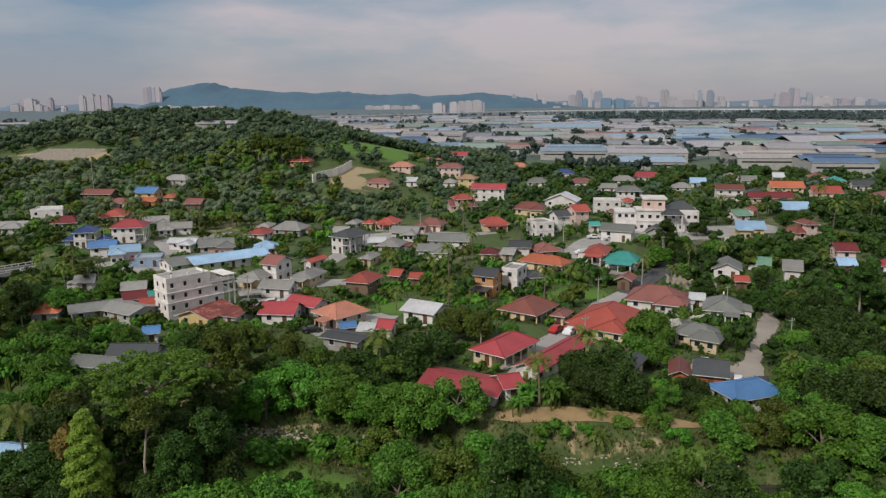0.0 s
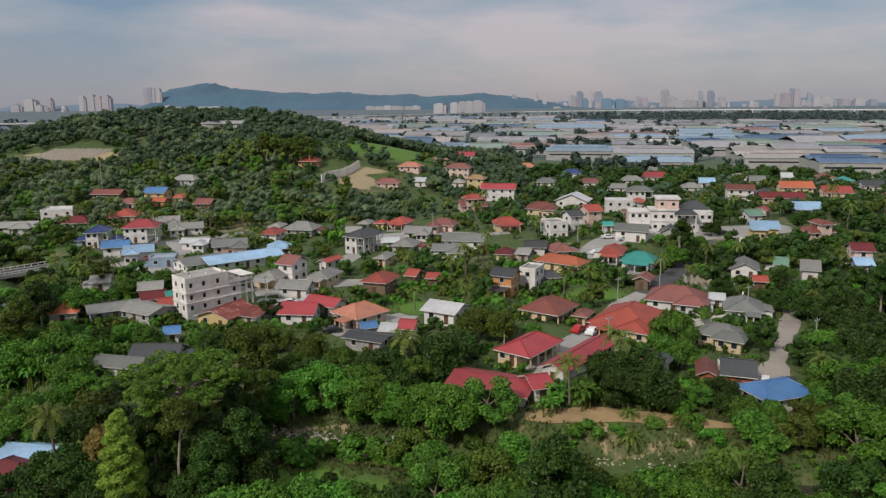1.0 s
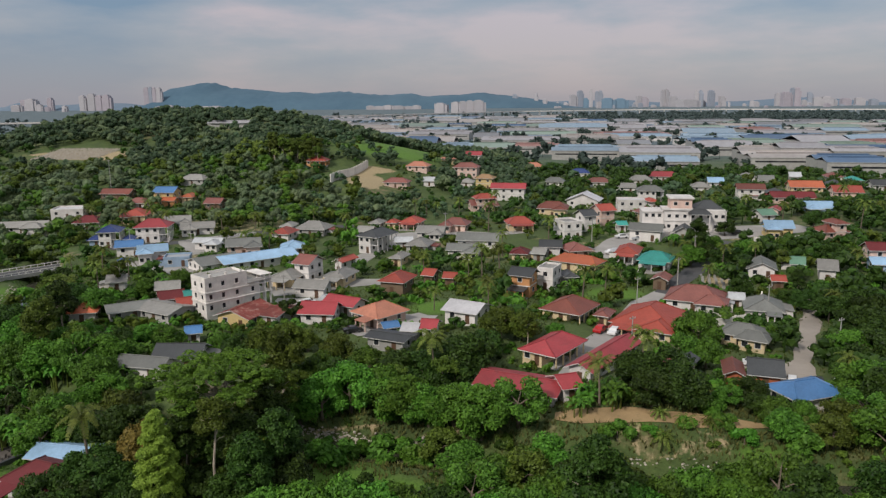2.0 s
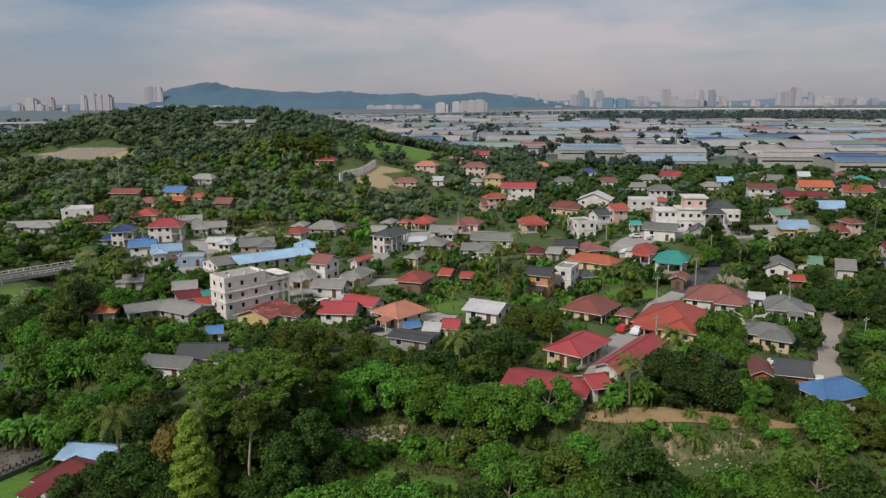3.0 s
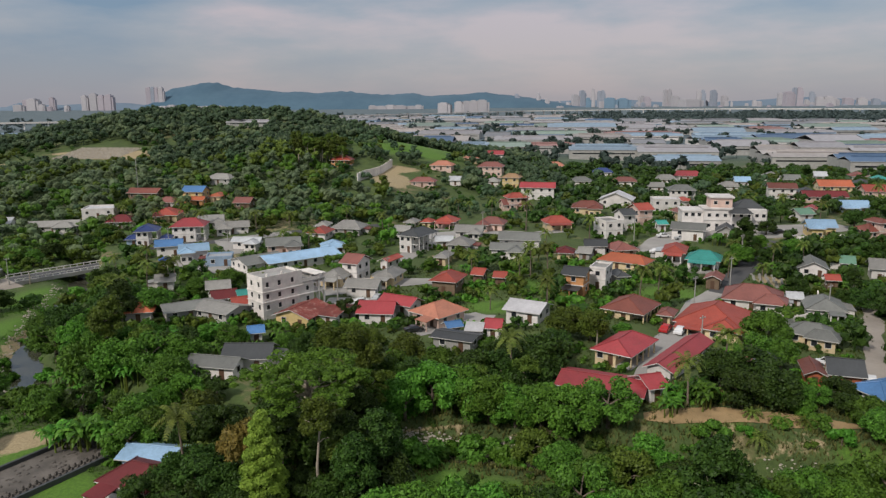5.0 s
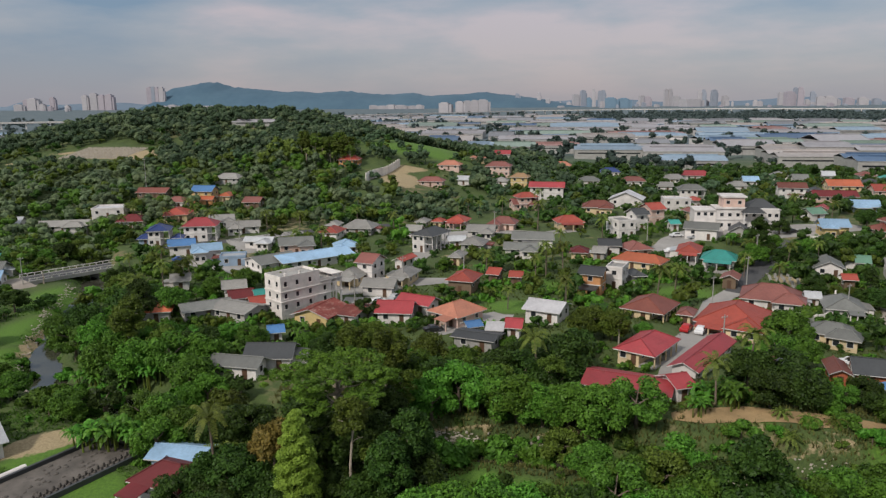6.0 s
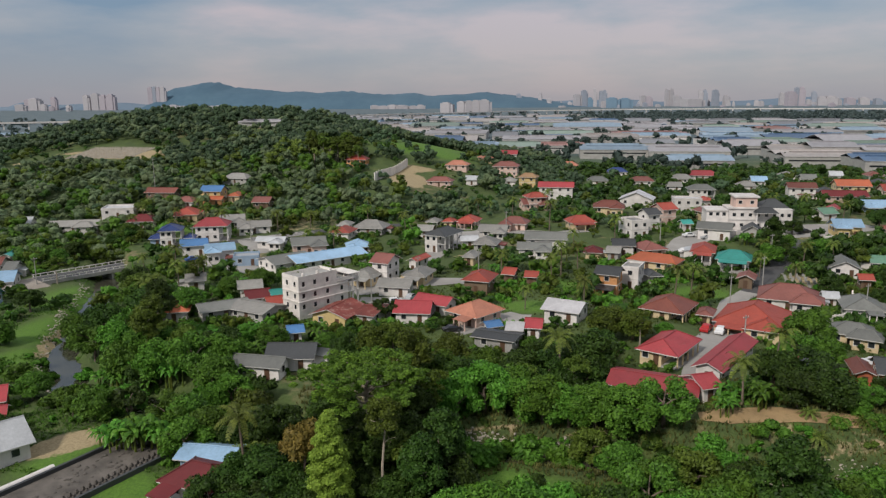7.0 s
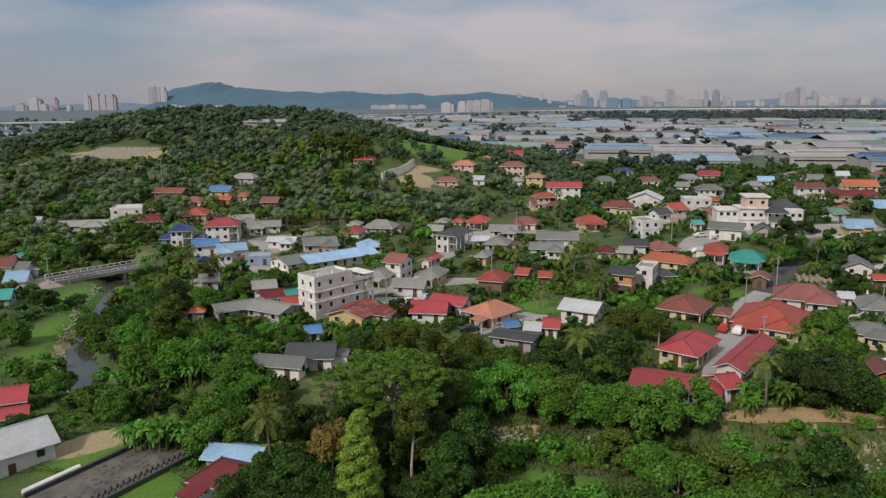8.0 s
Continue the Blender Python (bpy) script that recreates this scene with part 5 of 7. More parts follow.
house(114, 329.1, -10, 10.2, 7.7, 1, "hip", "maroon", "w_white", annex=-1)
house(126.6, 323.9, -6, 18.5, 9.6, 1, "gx", "maroon", "w_pink")
house(125.3, 338, -6, 8.9, 9.6, 1, "hip", "dark", "w_white", annex=-1)
house(149.7, 365.3, -8, 15.8, 11.6, 1, "gx", "orange", "w_cream")
house(169.8, 377.5, -8, 7.9, 11.6, 1, "hip", "dark", "w_white")
house(158.7, 343.4, -8, 13, 11.5, 1, "gx", "bright", "w_pink", annex=1)
house(95.9, 424.5, -8, 18.6, 10.9, 1, "hip", "red", "w_white", annex=1)
house(78.4, 401, -8, 12.1, 9.8, 1, "hip", "ash", "w_white", porch="s")
house(66.1, 323.9, -5, 11.5, 8.6, 2, "hip", "grey", "w_white", porch="s")
house(63.1, 361.5, -5, 9.7, 7.7, 1, "gx", "ash", "w_white", annex=1)
house(169, 423.3, -15, 7.3, 9.9, 1, "gx", "silver", "w_white")
house(50.5, 437, -8, 12.2, 10, 1, "hip", "navy", "w_white")
house(114.3, 389.1, -8, 8.4, 9.7, 1, "gx", "sky", "w_white", annex=1)
house(142.6, 423.9, -12, 9.1, 9.9, 1, "hip", "ash", "w_white")
house(144.8, 402, -12, 8.3, 9.8, 1, "gx", "grey", "w_white")
house(99.9, 365.3, -10, 9.4, 8.7, 1, "hip", "ash", "w_white", annex=1)
house(190.9, 402.2, -10, 7, 11.7, 1, "hip", "teal", "w_white", annex=-1)
house(189.7, 423.4, -10, 9.1, 9.9, 1, "hip", "dusty", "w_white", annex=1)
house(31, 384.3, -10, 11.2, 8.8, 1, "hip", "grey", "w_white")
house(53.7, 385.4, -8, 12.5, 8.8, 1, "hip", "dusty", "w_white", annex=1)
house(-33.3, 379.4, -8, 7.3, 8, 1, "gx", "silver", "w_white")
house(-14.4, 380.2, -8, 7.7, 8.1, 1, "hip", "ash", "w_white")
house(190.5, 373.2, -8, 12.4, 10.6, 1, "gx", "dark", "w_white", annex=-1)
house(177.2, 327.4, -8, 10.4, 9.6, 1, "hip", "dusty", "w_white", annex=1)
house(-26.7, 149.2, 25, 3.9, 3.9, 1, "gx", "blue", "w_grey")
house(-67.5, 145.1, 20, 3.7, 4.6, 1, "gx", "blue", "w_white")
house(-79.2, 173.5, 30, 3.8, 5.5, 1, "gx", "teal", "w_white")
house(40.5, 251.6, 10, 4, 4.8, 1, "gx", "teal", "w_white")
house(-17.9, 147.9, -10, 3.9, 5.9, 1, "gx", "red", "w_white")
house(-21.8, 146.9, -10, 3.9, 4.9, 1, "gx", "white", "w_white")
house(19.5, 155.8, -25, 3.7, 5.6, 1, "hip", "dusty", "w_cream")
house(69.3, 189.1, -10, 3.9, 4.8, 1, "gx", "bright", "w_wood")
house(81.6, 207.1, -20, 4.2, 6.9, 1, "gx", "green", "w_white", annex=-1)


# ---- plants ----
def clumps(rng, centres, radii, per, size, level=1, core=0.8, lift=0.35):
    """Leaves scattered over rough lumps: vertex and face arrays. Each leaf is a small blade of its own."""
    iv, fi = ICO[level]
    vs, fs, k = [], [], 0
    for c, r in zip(centres, radii):
        squash = np.array([1, 1, 0.82])
        lump = iv * (1 + rng.uniform(-0.22, 0.22, (len(iv), 1))) * r * core * squash + c
        vs.append(lump)
        fs.append(np.c_[fi, fi[:, 0]] + k)
        k += len(iv)
        d = rng.normal(size=(per, 3))
        d[:, 2] = np.abs(d[:, 2]) * 1.1 - lift
        d /= np.linalg.norm(d, axis=1, keepdims=True) + 1e-9
        p = c + d * squash * r * rng.uniform(0.78, 1.12, (per, 1))
        n = d + rng.normal(scale=0.65, size=(per, 3)) + np.array([0, 0, 0.35])
        n /= np.linalg.norm(n, axis=1, keepdims=True)
        u = np.cross(n, rng.normal(size=(per, 3)))
        u /= np.linalg.norm(u, axis=1, keepdims=True) + 1e-9
        w = np.cross(n, u)
        s = size * rng.uniform(0.6, 1.35, (per, 1))
        q = np.stack([p - u * s * 0.95 - n * s * 0.1, p + u * s * 0.55 - w * s * 0.62 + n * s * 0.12, p + u * s * 0.6 + w * s * 0.62 - n * s * 0.1], 1)
        vs.append(q.reshape(-1, 3))
        i = np.arange(per * 3).reshape(-1, 3) + k
        fs.append(np.c_[i, i[:, 0]])
        k += per * 3
    return np.concatenate(vs), np.concatenate(fs)


def fast_mesh(name, v, f, mats, slots=None):
    """A mesh out of arrays of vertices and four-cornered faces (a face that names its first corner twice is a triangle)."""
    tri = f[:, 0] == f[:, 3]
    faces = [tuple(q[:3]) if t else tuple(q) for q, t in zip(f.tolist(), tri)]
    return mesh(name, v, faces, mats, slots)


def crown_points(rng, rx, rz, many, flat=0.0, hollow=0.62):
    d = rng.normal(size=(many, 3))
    d[:, 2] = np.abs(d[:, 2]) * (1 - flat) * 1.15 - 0.62 * (1 - flat)
    d /= np.linalg.norm(d, axis=1, keepdims=True)
    return d * np.array([rx, rx, rz]) * rng.uniform(hollow, 0.95, (many, 1))


def trunk_pieces(rng, h, r, top, limbs=4, lean=0.06):
    base = [(0, 0, -1.2), (rng.uniform(-lean, lean) * h * 0.4, rng.uniform(-lean, lean) * h * 0.4, h * 0.5), (rng.uniform(-lean, lean) * h, rng.uniform(-lean, lean) * h, h)]
    pieces = [tube(base, [r * 1.25, r * 0.8, r * 0.5])]
    for k in range(limbs):
        g = 2 * math.pi * (k + rng.uniform(-0.2, 0.2)) / limbs
        a = Vector(base[1]).lerp(Vector(base[2]), rng.uniform(0.3, 1))
        b = Vector(a) + Vector((math.cos(g) * top * 0.35, math.sin(g) * top * 0.35, top * 0.32))
        e = Vector(a) + Vector((math.cos(g) * top * 0.75, math.sin(g) * top * 0.75, top * 0.5))
        pieces.append(tube([tuple(a), tuple(b), tuple(e)], [r * 0.42, r * 0.28, r * 0.12], 5))
    return pieces


def make_broad(seed, rx, rz, h, many, per, size, leaf, bark="bark", flat=0.0, clump=0.36, level=1):
    """Meshes of a broadleaved tree: trunk with limbs, and a crown of leafy lumps."""
    rng = np.random.default_rng(seed)
    pts = crown_points(rng, rx, rz, many, flat) + np.array([0, 0, h])
    rad = rng.uniform(0.75, 1.25, many) * clump * (rx + rz) / 2
    v, f = clumps(rng, pts, rad, per, size, level, 0.62)
    return (mesh("trunk", *joined(*trunk_pieces(rng, h, 0.05 * rx + 0.1, rx)), [bark]), fast_mesh("crown", v, f, [leaf]))


def make_rain(seed, leaf):
    """A tall tree with a bare pale trunk, limbs leaving it at many heights, and wide feathery layers of fine leaves."""
    rng = np.random.default_rng(seed)
    spine = [(0, 0, -1.2), (0.15, 0.1, 5), (-0.2, 0.25, 10), (0.15, 0.0, 14), (0.0, -0.3, 18)]
    pieces = [tube(spine, [0.36, 0.25, 0.21, 0.16, 0.07], 9)]
    pts, rad = [], []
    for k in range(26):
        share = k / 25
        g = k * 2.4 + rng.uniform(-0.35, 0.35)
        out = 0.8 + 6.8 * math.sqrt(share) * rng.uniform(0.8, 1.1)
        top = Vector((math.cos(g) * out, math.sin(g) * out, 19.8 - 0.035 * out * out - rng.uniform(0, 1) ** 1.5 * 4.2))
        low = top.z - rng.uniform(2.5, 5.5)
        foot = Vector((0, 0.1, min(16.5, max(9.0, low))))
        bend = foot.lerp(top, 0.5) + Vector((rng.uniform(-0.5, 0.5), rng.uniform(-0.5, 0.5), rng.uniform(-0.9, 0.3)))
        pieces.append(tube([tuple(foot), tuple(bend), tuple(top + Vector((0, 0, -0.5)))], [0.16, 0.10, 0.04], 5))
        for j in range(8):
            a, r = j * 2.4 + k, 2.3 * math.sqrt((j + 0.5) / 8) * rng.uniform(0.75, 1.3)
            pts.append((top.x + math.cos(a) * r, top.y + math.sin(a) * r, top.z - r * 0.22 + rng.uniform(-0.3, 0.3)))
            rad.append(rng.uniform(0.45, 0.8))
    v, f = clumps(rng, np.array(pts), rad, 120, 0.2, 1, 0.4, 0.45)
    return mesh("trunk", *joined(*pieces), ["palebark"]), fast_mesh("crown", v, f, [leaf])


def make_column(seed, r, h, leaf):
    """A dense upright tree, widest below the middle, running to a blunt point."""
    rng = np.random.default_rng(seed)
    pts, rad = [], []
    for k in range(46):
        z = (k + 0.5) / 46
        ring = r * (0.8 + 0.5 * z if z < 0.3 else 0.95 * (1 - (z - 0.3) / 0.7) ** 0.7 + 0.08)
        g = k * 2.4
        pts.append((math.cos(g) * ring * 0.7, math.sin(g) * ring * 0.7, 1.5 + z * (h - 1.5)))
        rad.append(0.42 * r * (1.1 - 0.55 * z))
    v, f = clumps(rng, np.array(pts), rad, 430, 0.185, 1)
    return (mesh("trunk", *tube([(0, 0, -1), (0, 0, h * 0.8)], [0.35, 0.1]), ["bark"]), fast_mesh("crown", v, f, [leaf]))


def frond(rng, length, rise, droop, width, blades=15):
    """One arching palm frond with paired leaflets, pointing along +x."""
    vs, fs = [], []
    k = 0
    for i in range(blades):
        a, b = i / blades, (i + 0.75) / blades
        xa, xb = a * length, b * length
        za, zb = rise * math.sin(a * 1.9) - droop * a ** 2.2, rise * math.sin(b * 1.9) - droop * b ** 2.2
        wide = width * (0.35 + 1.3 * math.sin(math.pi * (0.12 + 0.8 * a))) / 1.5
        for s in (-1, 1):
            sag = wide * rng.uniform(0.25, 0.6)
            vs += [(xa, 0, za), (xb, 0, zb), (xb + 0.25 * wide, s * wide, zb - sag), (xa + 0.35 * wide, s * wide * 0.95, za - sag)]
            fs.append((k, k + 1, k + 2, k + 3))
            k += 4
    return np.array(vs), fs


def make_palm(seed, h, many=18, length=3.6, lean=0.12):
    rng = np.random.default_rng(seed)
    top = Vector((lean * h * rng.uniform(-1, 1), lean * h * rng.uniform(-1, 1), h))
    trunk = tube([(0, 0, -1), (top.x * 0.2, top.y * 0.2, h * 0.4), (top.x * 0.6, top.y * 0.6, h * 0.75), tuple(top)], [0.24, 0.17, 0.15, 0.13])
    vs, fs, k = [], [], 0
    for i in range(many):
        up = (i % 3) / 2
        v, f = frond(rng, length * rng.uniform(0.85, 1.1), 1.5 * up + 0.2, length * (0.75 - 0.4 * up), 0.5)
        m = np.array(Matrix.Rotation(i * 2.4 + rng.uniform(-0.2, 0.2), 3, "Z"))
        vs.append(v @ m.T + np.array(top))
        fs += [tuple(a + k for a in q) for q in f]
        k += len(v)
    return mesh("trunk", *trunk, ["bark"]), mesh("crown", np.concatenate(vs), fs, ["palm"])


def make_banana(seed, stems=5, h=2.4):
    """A clump of banana plants: soft stems and long broad torn leaves."""
    rng = np.random.default_rng(seed)
    st, vs, fs, k = [], [], [], 0
    for s in range(stems):
        bx, by = rng.uniform(-1.6, 1.6, 2)
        hh = h * rng.uniform(0.7, 1.15)
        st.append(tube([(bx, by, -0.6), (bx * 1.1, by * 1.1, hh)], [0.16, 0.08], 6))
        for i in range(7):
            g, length = i * 0.9 + rng.uniform(-0.3, 0.3), rng.uniform(1.8, 2.7)
            up = rng.uniform(0.5, 1.5)
            for j in range(5):
                a, b = j / 5, (j + 0.93) / 5
                wa, wb = [0.34 * math.sin(math.pi * (0.1 + 0.86 * q)) for q in (a, b)]
                pa, pb = [(q * length * 0.8, up * math.sin(q * 2.1) - 0.9 * q ** 3) for q in (a, b)]
                quad = [(pa[0], wa, pa[1] - wa * 0.4), (pa[0], 0, pa[1]), (pb[0], 0, pb[1]), (pb[0], wb, pb[1] - wb * 0.4), (pa[0], -wa, pa[1] - wa * 0.4), (pb[0], -wb, pb[1] - wb * 0.4)]
                for q in quad:
                    vs.append((bx * 1.1 + q[0] * math.cos(g) - q[1] * math.sin(g), by * 1.1 + q[0] * math.sin(g) + q[1] * math.cos(g), hh + q[2]))
                fs += [(k, k + 1, k + 2, k + 3), (k + 1, k + 4, k + 5, k + 2)]
                k += 6
    return [mesh("stem", *q, ["palm"]) for q in st], mesh("leaves", vs, fs, ["fresh"])


def make_shrub(seed, r, leaf, many=9, per=120):
    rng = np.random.default_rng(seed)
    pts = crown_points(rng, r, r * 0.55, many) + np.array([0, 0, r * 0.45])
    v, f = clumps(rng, pts, rng.uniform(0.3, 0.5, many) * r, per, 0.29)
    return mesh("stems", *tube([(0, 0, -0.5), (0, 0, r * 0.5)], [0.12, 0.05], 5), ["bark"]), fast_mesh("leaves", v, f, [leaf])


PLANT = {}
LABEL = {}


def kind_of(key, name, label, meshes):
    PLANT[key] = (name, meshes)
    LABEL[key] = label


for k, (leaf, word) in enumerate((("leaf", "mid-green"), ("deep", "dark green"), ("fresh", "fresh green"), ("olive", "olive green"))):
    for j in range(2):
        kind_of(f"broad_{leaf}_{j}", "broadleaf_tree", f"dense {word} broadleaf tree with a rounded lumpy crown",
                make_broad(10 + k * 3 + j, 3.5 + 0.5 * j, 3.4 - 0.4 * j, 3.0 + 0.7 * j, 27, 235, 0.245, leaf))
for j in range(2):
    kind_of(f"rain_{j}", "rain_tree", "tall spreading tree with a flat layered crown and pale trunk", make_rain(50 + j, "rain"))
    kind_of(f"thin_{j}", "slender_tree", "slender open tree with a pale bare trunk", make_broad(60 + j, 2.2, 2.6, 6.5, 14, 170, 0.23, "olive", "palebark"))
    kind_of(f"palm_{j}", "coconut_palm", "coconut palm with arching green fronds", make_palm(70 + j, 9.5 - 2 * j, 17, 3.0))
    kind_of(f"banana_{j}", "banana_clump", "clump of banana plants with broad torn leaves", make_banana(80 + j, 5 + j))
    kind_of(f"shrub_{j}", "shrub", "low leafy shrub growing in rough grass", make_shrub(90 + j, 1.6 + 0.5 * j, ("fresh", "leaf")[j]))
kind_of("emergent", "emergent_tree", "very tall tree with a pale trunk and narrow ragged crown", make_broad(66, 2.7, 3.0, 13.5, 17, 200, 0.23, "olive", "palebark", 0, 0.30))
kind_of("lowpalm", "oil_palm", "squat palm with long drooping fronds", make_palm(75, 2.2, 20, 4.0, 0.02))
kind_of("column", "columnar_tree", "upright yellow-green tree tapering to a blunt top", make_column(95, 3.2, 15.5, "lime"))
kind_of("rusty", "browning_tree", "tree with browning rust-tinged leaves", make_broad(97, 2.6, 2.8, 6, 18, 210, 0.24, "rusty"))
for j in range(2):
    kind_of(f"tall_{j}", "tall_tree", "tall dark tree with a narrow ragged crown", make_broad(30 + j, 3.0, 5.0, 8.5, 28, 220, 0.26, ("deep", "olive")[j], "palebark", 0, 0.30))
    kind_of(f"small_{j}", "garden_tree", "small rounded garden tree beside the houses", make_broad(40 + j, 2.1, 1.8, 2.4, 13, 120, 0.32, ("leaf", "deep")[j]))

plant_rng = random.Random(5)


def plant(key, x, y, s=1.0, sz=1.0, group=""):
    name, (stem, crown) = PLANT[key]
    root = new(name)
    root.empty_display_size = 0.5
    k = s * plant_rng.uniform(0.92, 1.08)
    root.matrix_basis = pose(x, y, ground_z(x, y) - 0.1, 0, 0, plant_rng.uniform(0, 360)) @ Matrix.Diagonal((k, k, k * sz, 1))
    tagged(root, LABEL[key], name.replace("_", " "), group or name.replace("_", " ") + " group")
    for me in stem if isinstance(stem, list) else [stem]:
        part(me.name.split(".")[0], me, root)
    part(crown.name.split(".")[0], crown, root)
    return root


def free_spot(x, y, r):
    for a, b, c, s, hw, hd in PLOTS:
        if abs((x - a) * c + (y - b) * s) < hw + r and abs((y - b) * c - (x - a) * s) < hd + r:
            return False
    return all((x - a) ** 2 + (y - b) ** 2 > (r + c) ** 2 for a, b, c in KEEP_CLEAR)


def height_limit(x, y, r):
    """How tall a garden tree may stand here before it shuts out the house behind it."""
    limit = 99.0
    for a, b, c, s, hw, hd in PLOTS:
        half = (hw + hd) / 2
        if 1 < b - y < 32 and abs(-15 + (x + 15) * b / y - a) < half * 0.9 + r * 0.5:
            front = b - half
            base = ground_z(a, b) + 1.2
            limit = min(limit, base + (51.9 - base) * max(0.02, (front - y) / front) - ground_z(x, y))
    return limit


def taken_add(x, y, r):
    KEEP_CLEAR.append((x, y, r))

HARD = len(KEEP_CLEAR)

# ---- placed trees ----
plant("rain_0", -45.2, 97.0, 1.08, 0.72)
plant("rain_1", -40.0, 104.5, 0.7, 0.9)
plant("column", -47.5, 82.4, 0.88)
plant("emergent", -41.2, 84.9, 0.98)
plant("thin_0", -37.4, 86.5, 1.0)
plant("palm_0", -60.6, 89.9, 1.0)
plant("rusty", -52.0, 87.9, 1.02, 1.25)
for k in range(20):
    plant("thin_1", -122 + 1.45 * k + plant_rng.uniform(-1, 1), 398 + 6 * math.sin(k * 1.9), plant_rng.uniform(1.1, 1.4), 1.15)
plant("broad_leaf_1", -1.6, 104.6, 1.1)
plant("broad_fresh_1", -7.1, 103.7, 1.1)
plant("broad_fresh_0", -23.9, 112.2, 1.15)
plant("broad_fresh_1", -28.4, 110.9, 1.1)
plant("broad_fresh_0", -32.7, 109.2, 1.1)
plant("broad_fresh_1", -19.4, 107.7, 1.05)
plant("broad_fresh_0", -15.4, 106.7, 1)
plant("broad_fresh_1", -11.6, 105.7, 1.05)
plant("broad_fresh_0", -36.2, 108.5, 0.95)
plant("broad_fresh_1", -22.9, 108.6, 0.9)
plant("broad_deep_0", -31.5, 118.5, 1)
plant("broad_leaf_0", -27.6, 125.9, 0.90)
plant("broad_olive_0", -34.4, 131.7, 1)
plant("broad_leaf_1", -37.1, 121.2, 1)
plant("broad_deep_1", -21.5, 123, 0.99)
plant("broad_deep_0", -17.5, 121.3, 1)
plant("broad_deep_1", -10, 124.1, 1.2)
plant("broad_deep_0", -6.7, 135.1, 0.9)
plant("broad_deep_0", -11.8, 118.2, 1)
plant("thin_0", -13.3, 115.7, 0.9)
plant("thin_1", 1.8, 138.4, 0.85)
plant("broad_olive_1", -3.3, 142.6, 0.9)
plant("broad_olive_0", 1.2, 142.1, 0.9)
plant("broad_leaf_0", 7.6, 143.7, 0.52)
plant("broad_leaf_1", -19.6, 140.7, 0.34)
plant("small_1", -50.7, 161, 1.25)
plant("small_1", -73.1, 162.5, 0.47)
plant("broad_olive_0", -50.4, 136.5, 0.9)
plant("broad_deep_0", -54.7, 135.7, 0.83)
plant("broad_leaf_0", -59.9, 138.4, 0.71)
plant("broad_olive_1", -46.5, 139.5, 0.82)
plant("broad_olive_0", -42.2, 140.3, 0.7)
plant("broad_deep_0", 22.6, 115.3, 1.15)
plant("broad_deep_1", 18, 114.7, 1.05)
plant("broad_deep_0", 23.7, 108.3, 1.05)
plant("broad_deep_1", 18.9, 107.5, 0.85)
plant("banana_1", 13.8, 107.8, 1.1)
plant("broad_leaf_1", 31.6, 111.4, 0.55)
plant("broad_deep_0", 35.8, 112.9, 0.75)
plant("broad_leaf_0", 27.4, 107.4, 0.45)
plant("broad_leaf_0", 36.4, 143.6, 1.15)
plant("broad_leaf_1", 29.7, 133.4, 0.78)
plant("broad_leaf_0", 34.4, 132, 0.9)
plant("small_0", 52.1, 148.8, 1)
plant("broad_leaf_0", 36.8, 105.9, 0.7)
plant("shrub_1", 37.4, 98.9, 1.3)
plant("broad_leaf_1", 54.0, 115.8, 1.0)
plant("broad_fresh_0", 56, 116.1, 1.2)
plant("broad_deep_0", 57.1, 109, 1.4)
plant("broad_deep_1", 59.9, 106.9, 1.3)
plant("broad_deep_0", 65.4, 130.6, 1.3)
plant("broad_deep_1", 73.8, 137.4, 1.3)
plant("broad_deep_0", 76, 148.7, 1.2)
plant("broad_deep_1", 70.3, 148.6, 1.2)
plant("broad_deep_0", 77, 166.5, 1.1)
plant("broad_deep_1", 71, 163.8, 0.9)
plant("broad_deep_0", 79.2, 161.9, 1.2)
plant("tall_0", 88.5, 166.9, 1)
plant("broad_deep_0", 105.6, 196, 0.58)
plant("broad_leaf_1", 84.7, 222.9, 0.82)
plant("broad_leaf_0", 71.1, 217.2, 0.9)
plant("broad_deep_0", 57.5, 181.9, 0.82)
plant("broad_olive_0", 67.4, 182.2, 0.38)
plant("palm_1", 55.7, 123.8, 0.8)
plant("lowpalm", 64.5, 137.3, 1.1)
plant("broad_leaf_0", 36.6, 101.3, 0.8)
plant("broad_deep_1", 35.6, 108, 0.6)
plant("shrub_0", 28.6, 107.3, 1.2)
plant("broad_olive_0", 42.9, 100.2, 0.72)
plant("lowpalm", 39.7, 102.8, 0.8)
plant("broad_leaf_0", 41.5, 106.8, 0.62)
plant("broad_olive_1", 46.5, 105.5, 0.8)
plant("broad_leaf_1", 51.0, 108.2, 0.9)
plant("broad_fresh_0", 49.6, 97.7, 1.2)
plant("broad_leaf_0", 54.7, 96.9, 1.2)
plant("palm_1", 11.1, 108.4, 0.9)
plant("palm_0", 19.1, 117.2, 1.05)
plant("palm_0", -15.3, 120.3, 1.0)
plant("broad_deep_0", -17.4, 130.6, 0.85)
plant("palm_1", -18.5, 169.8, 0.7)
plant("palm_0", -10.4, 189.9, 0.9)
plant("palm_0", -7, 198.7, 0.9)
plant("palm_1", -2.1, 201.4, 1)
plant("palm_1", -23.3, 200.6, 0.9)
plant("palm_1", 24.6, 185.3, 0.8)
plant("palm_1", 45.9, 197.3, 0.8)
plant("broad_fresh_0", 52.5, 208.4, 0.9)
plant("broad_leaf_0", 63.5, 224.4, 0.8)
plant("banana_0", 57, 198.7, 1.2)
plant("palm_1", 17.2, 195.8, 0.35)
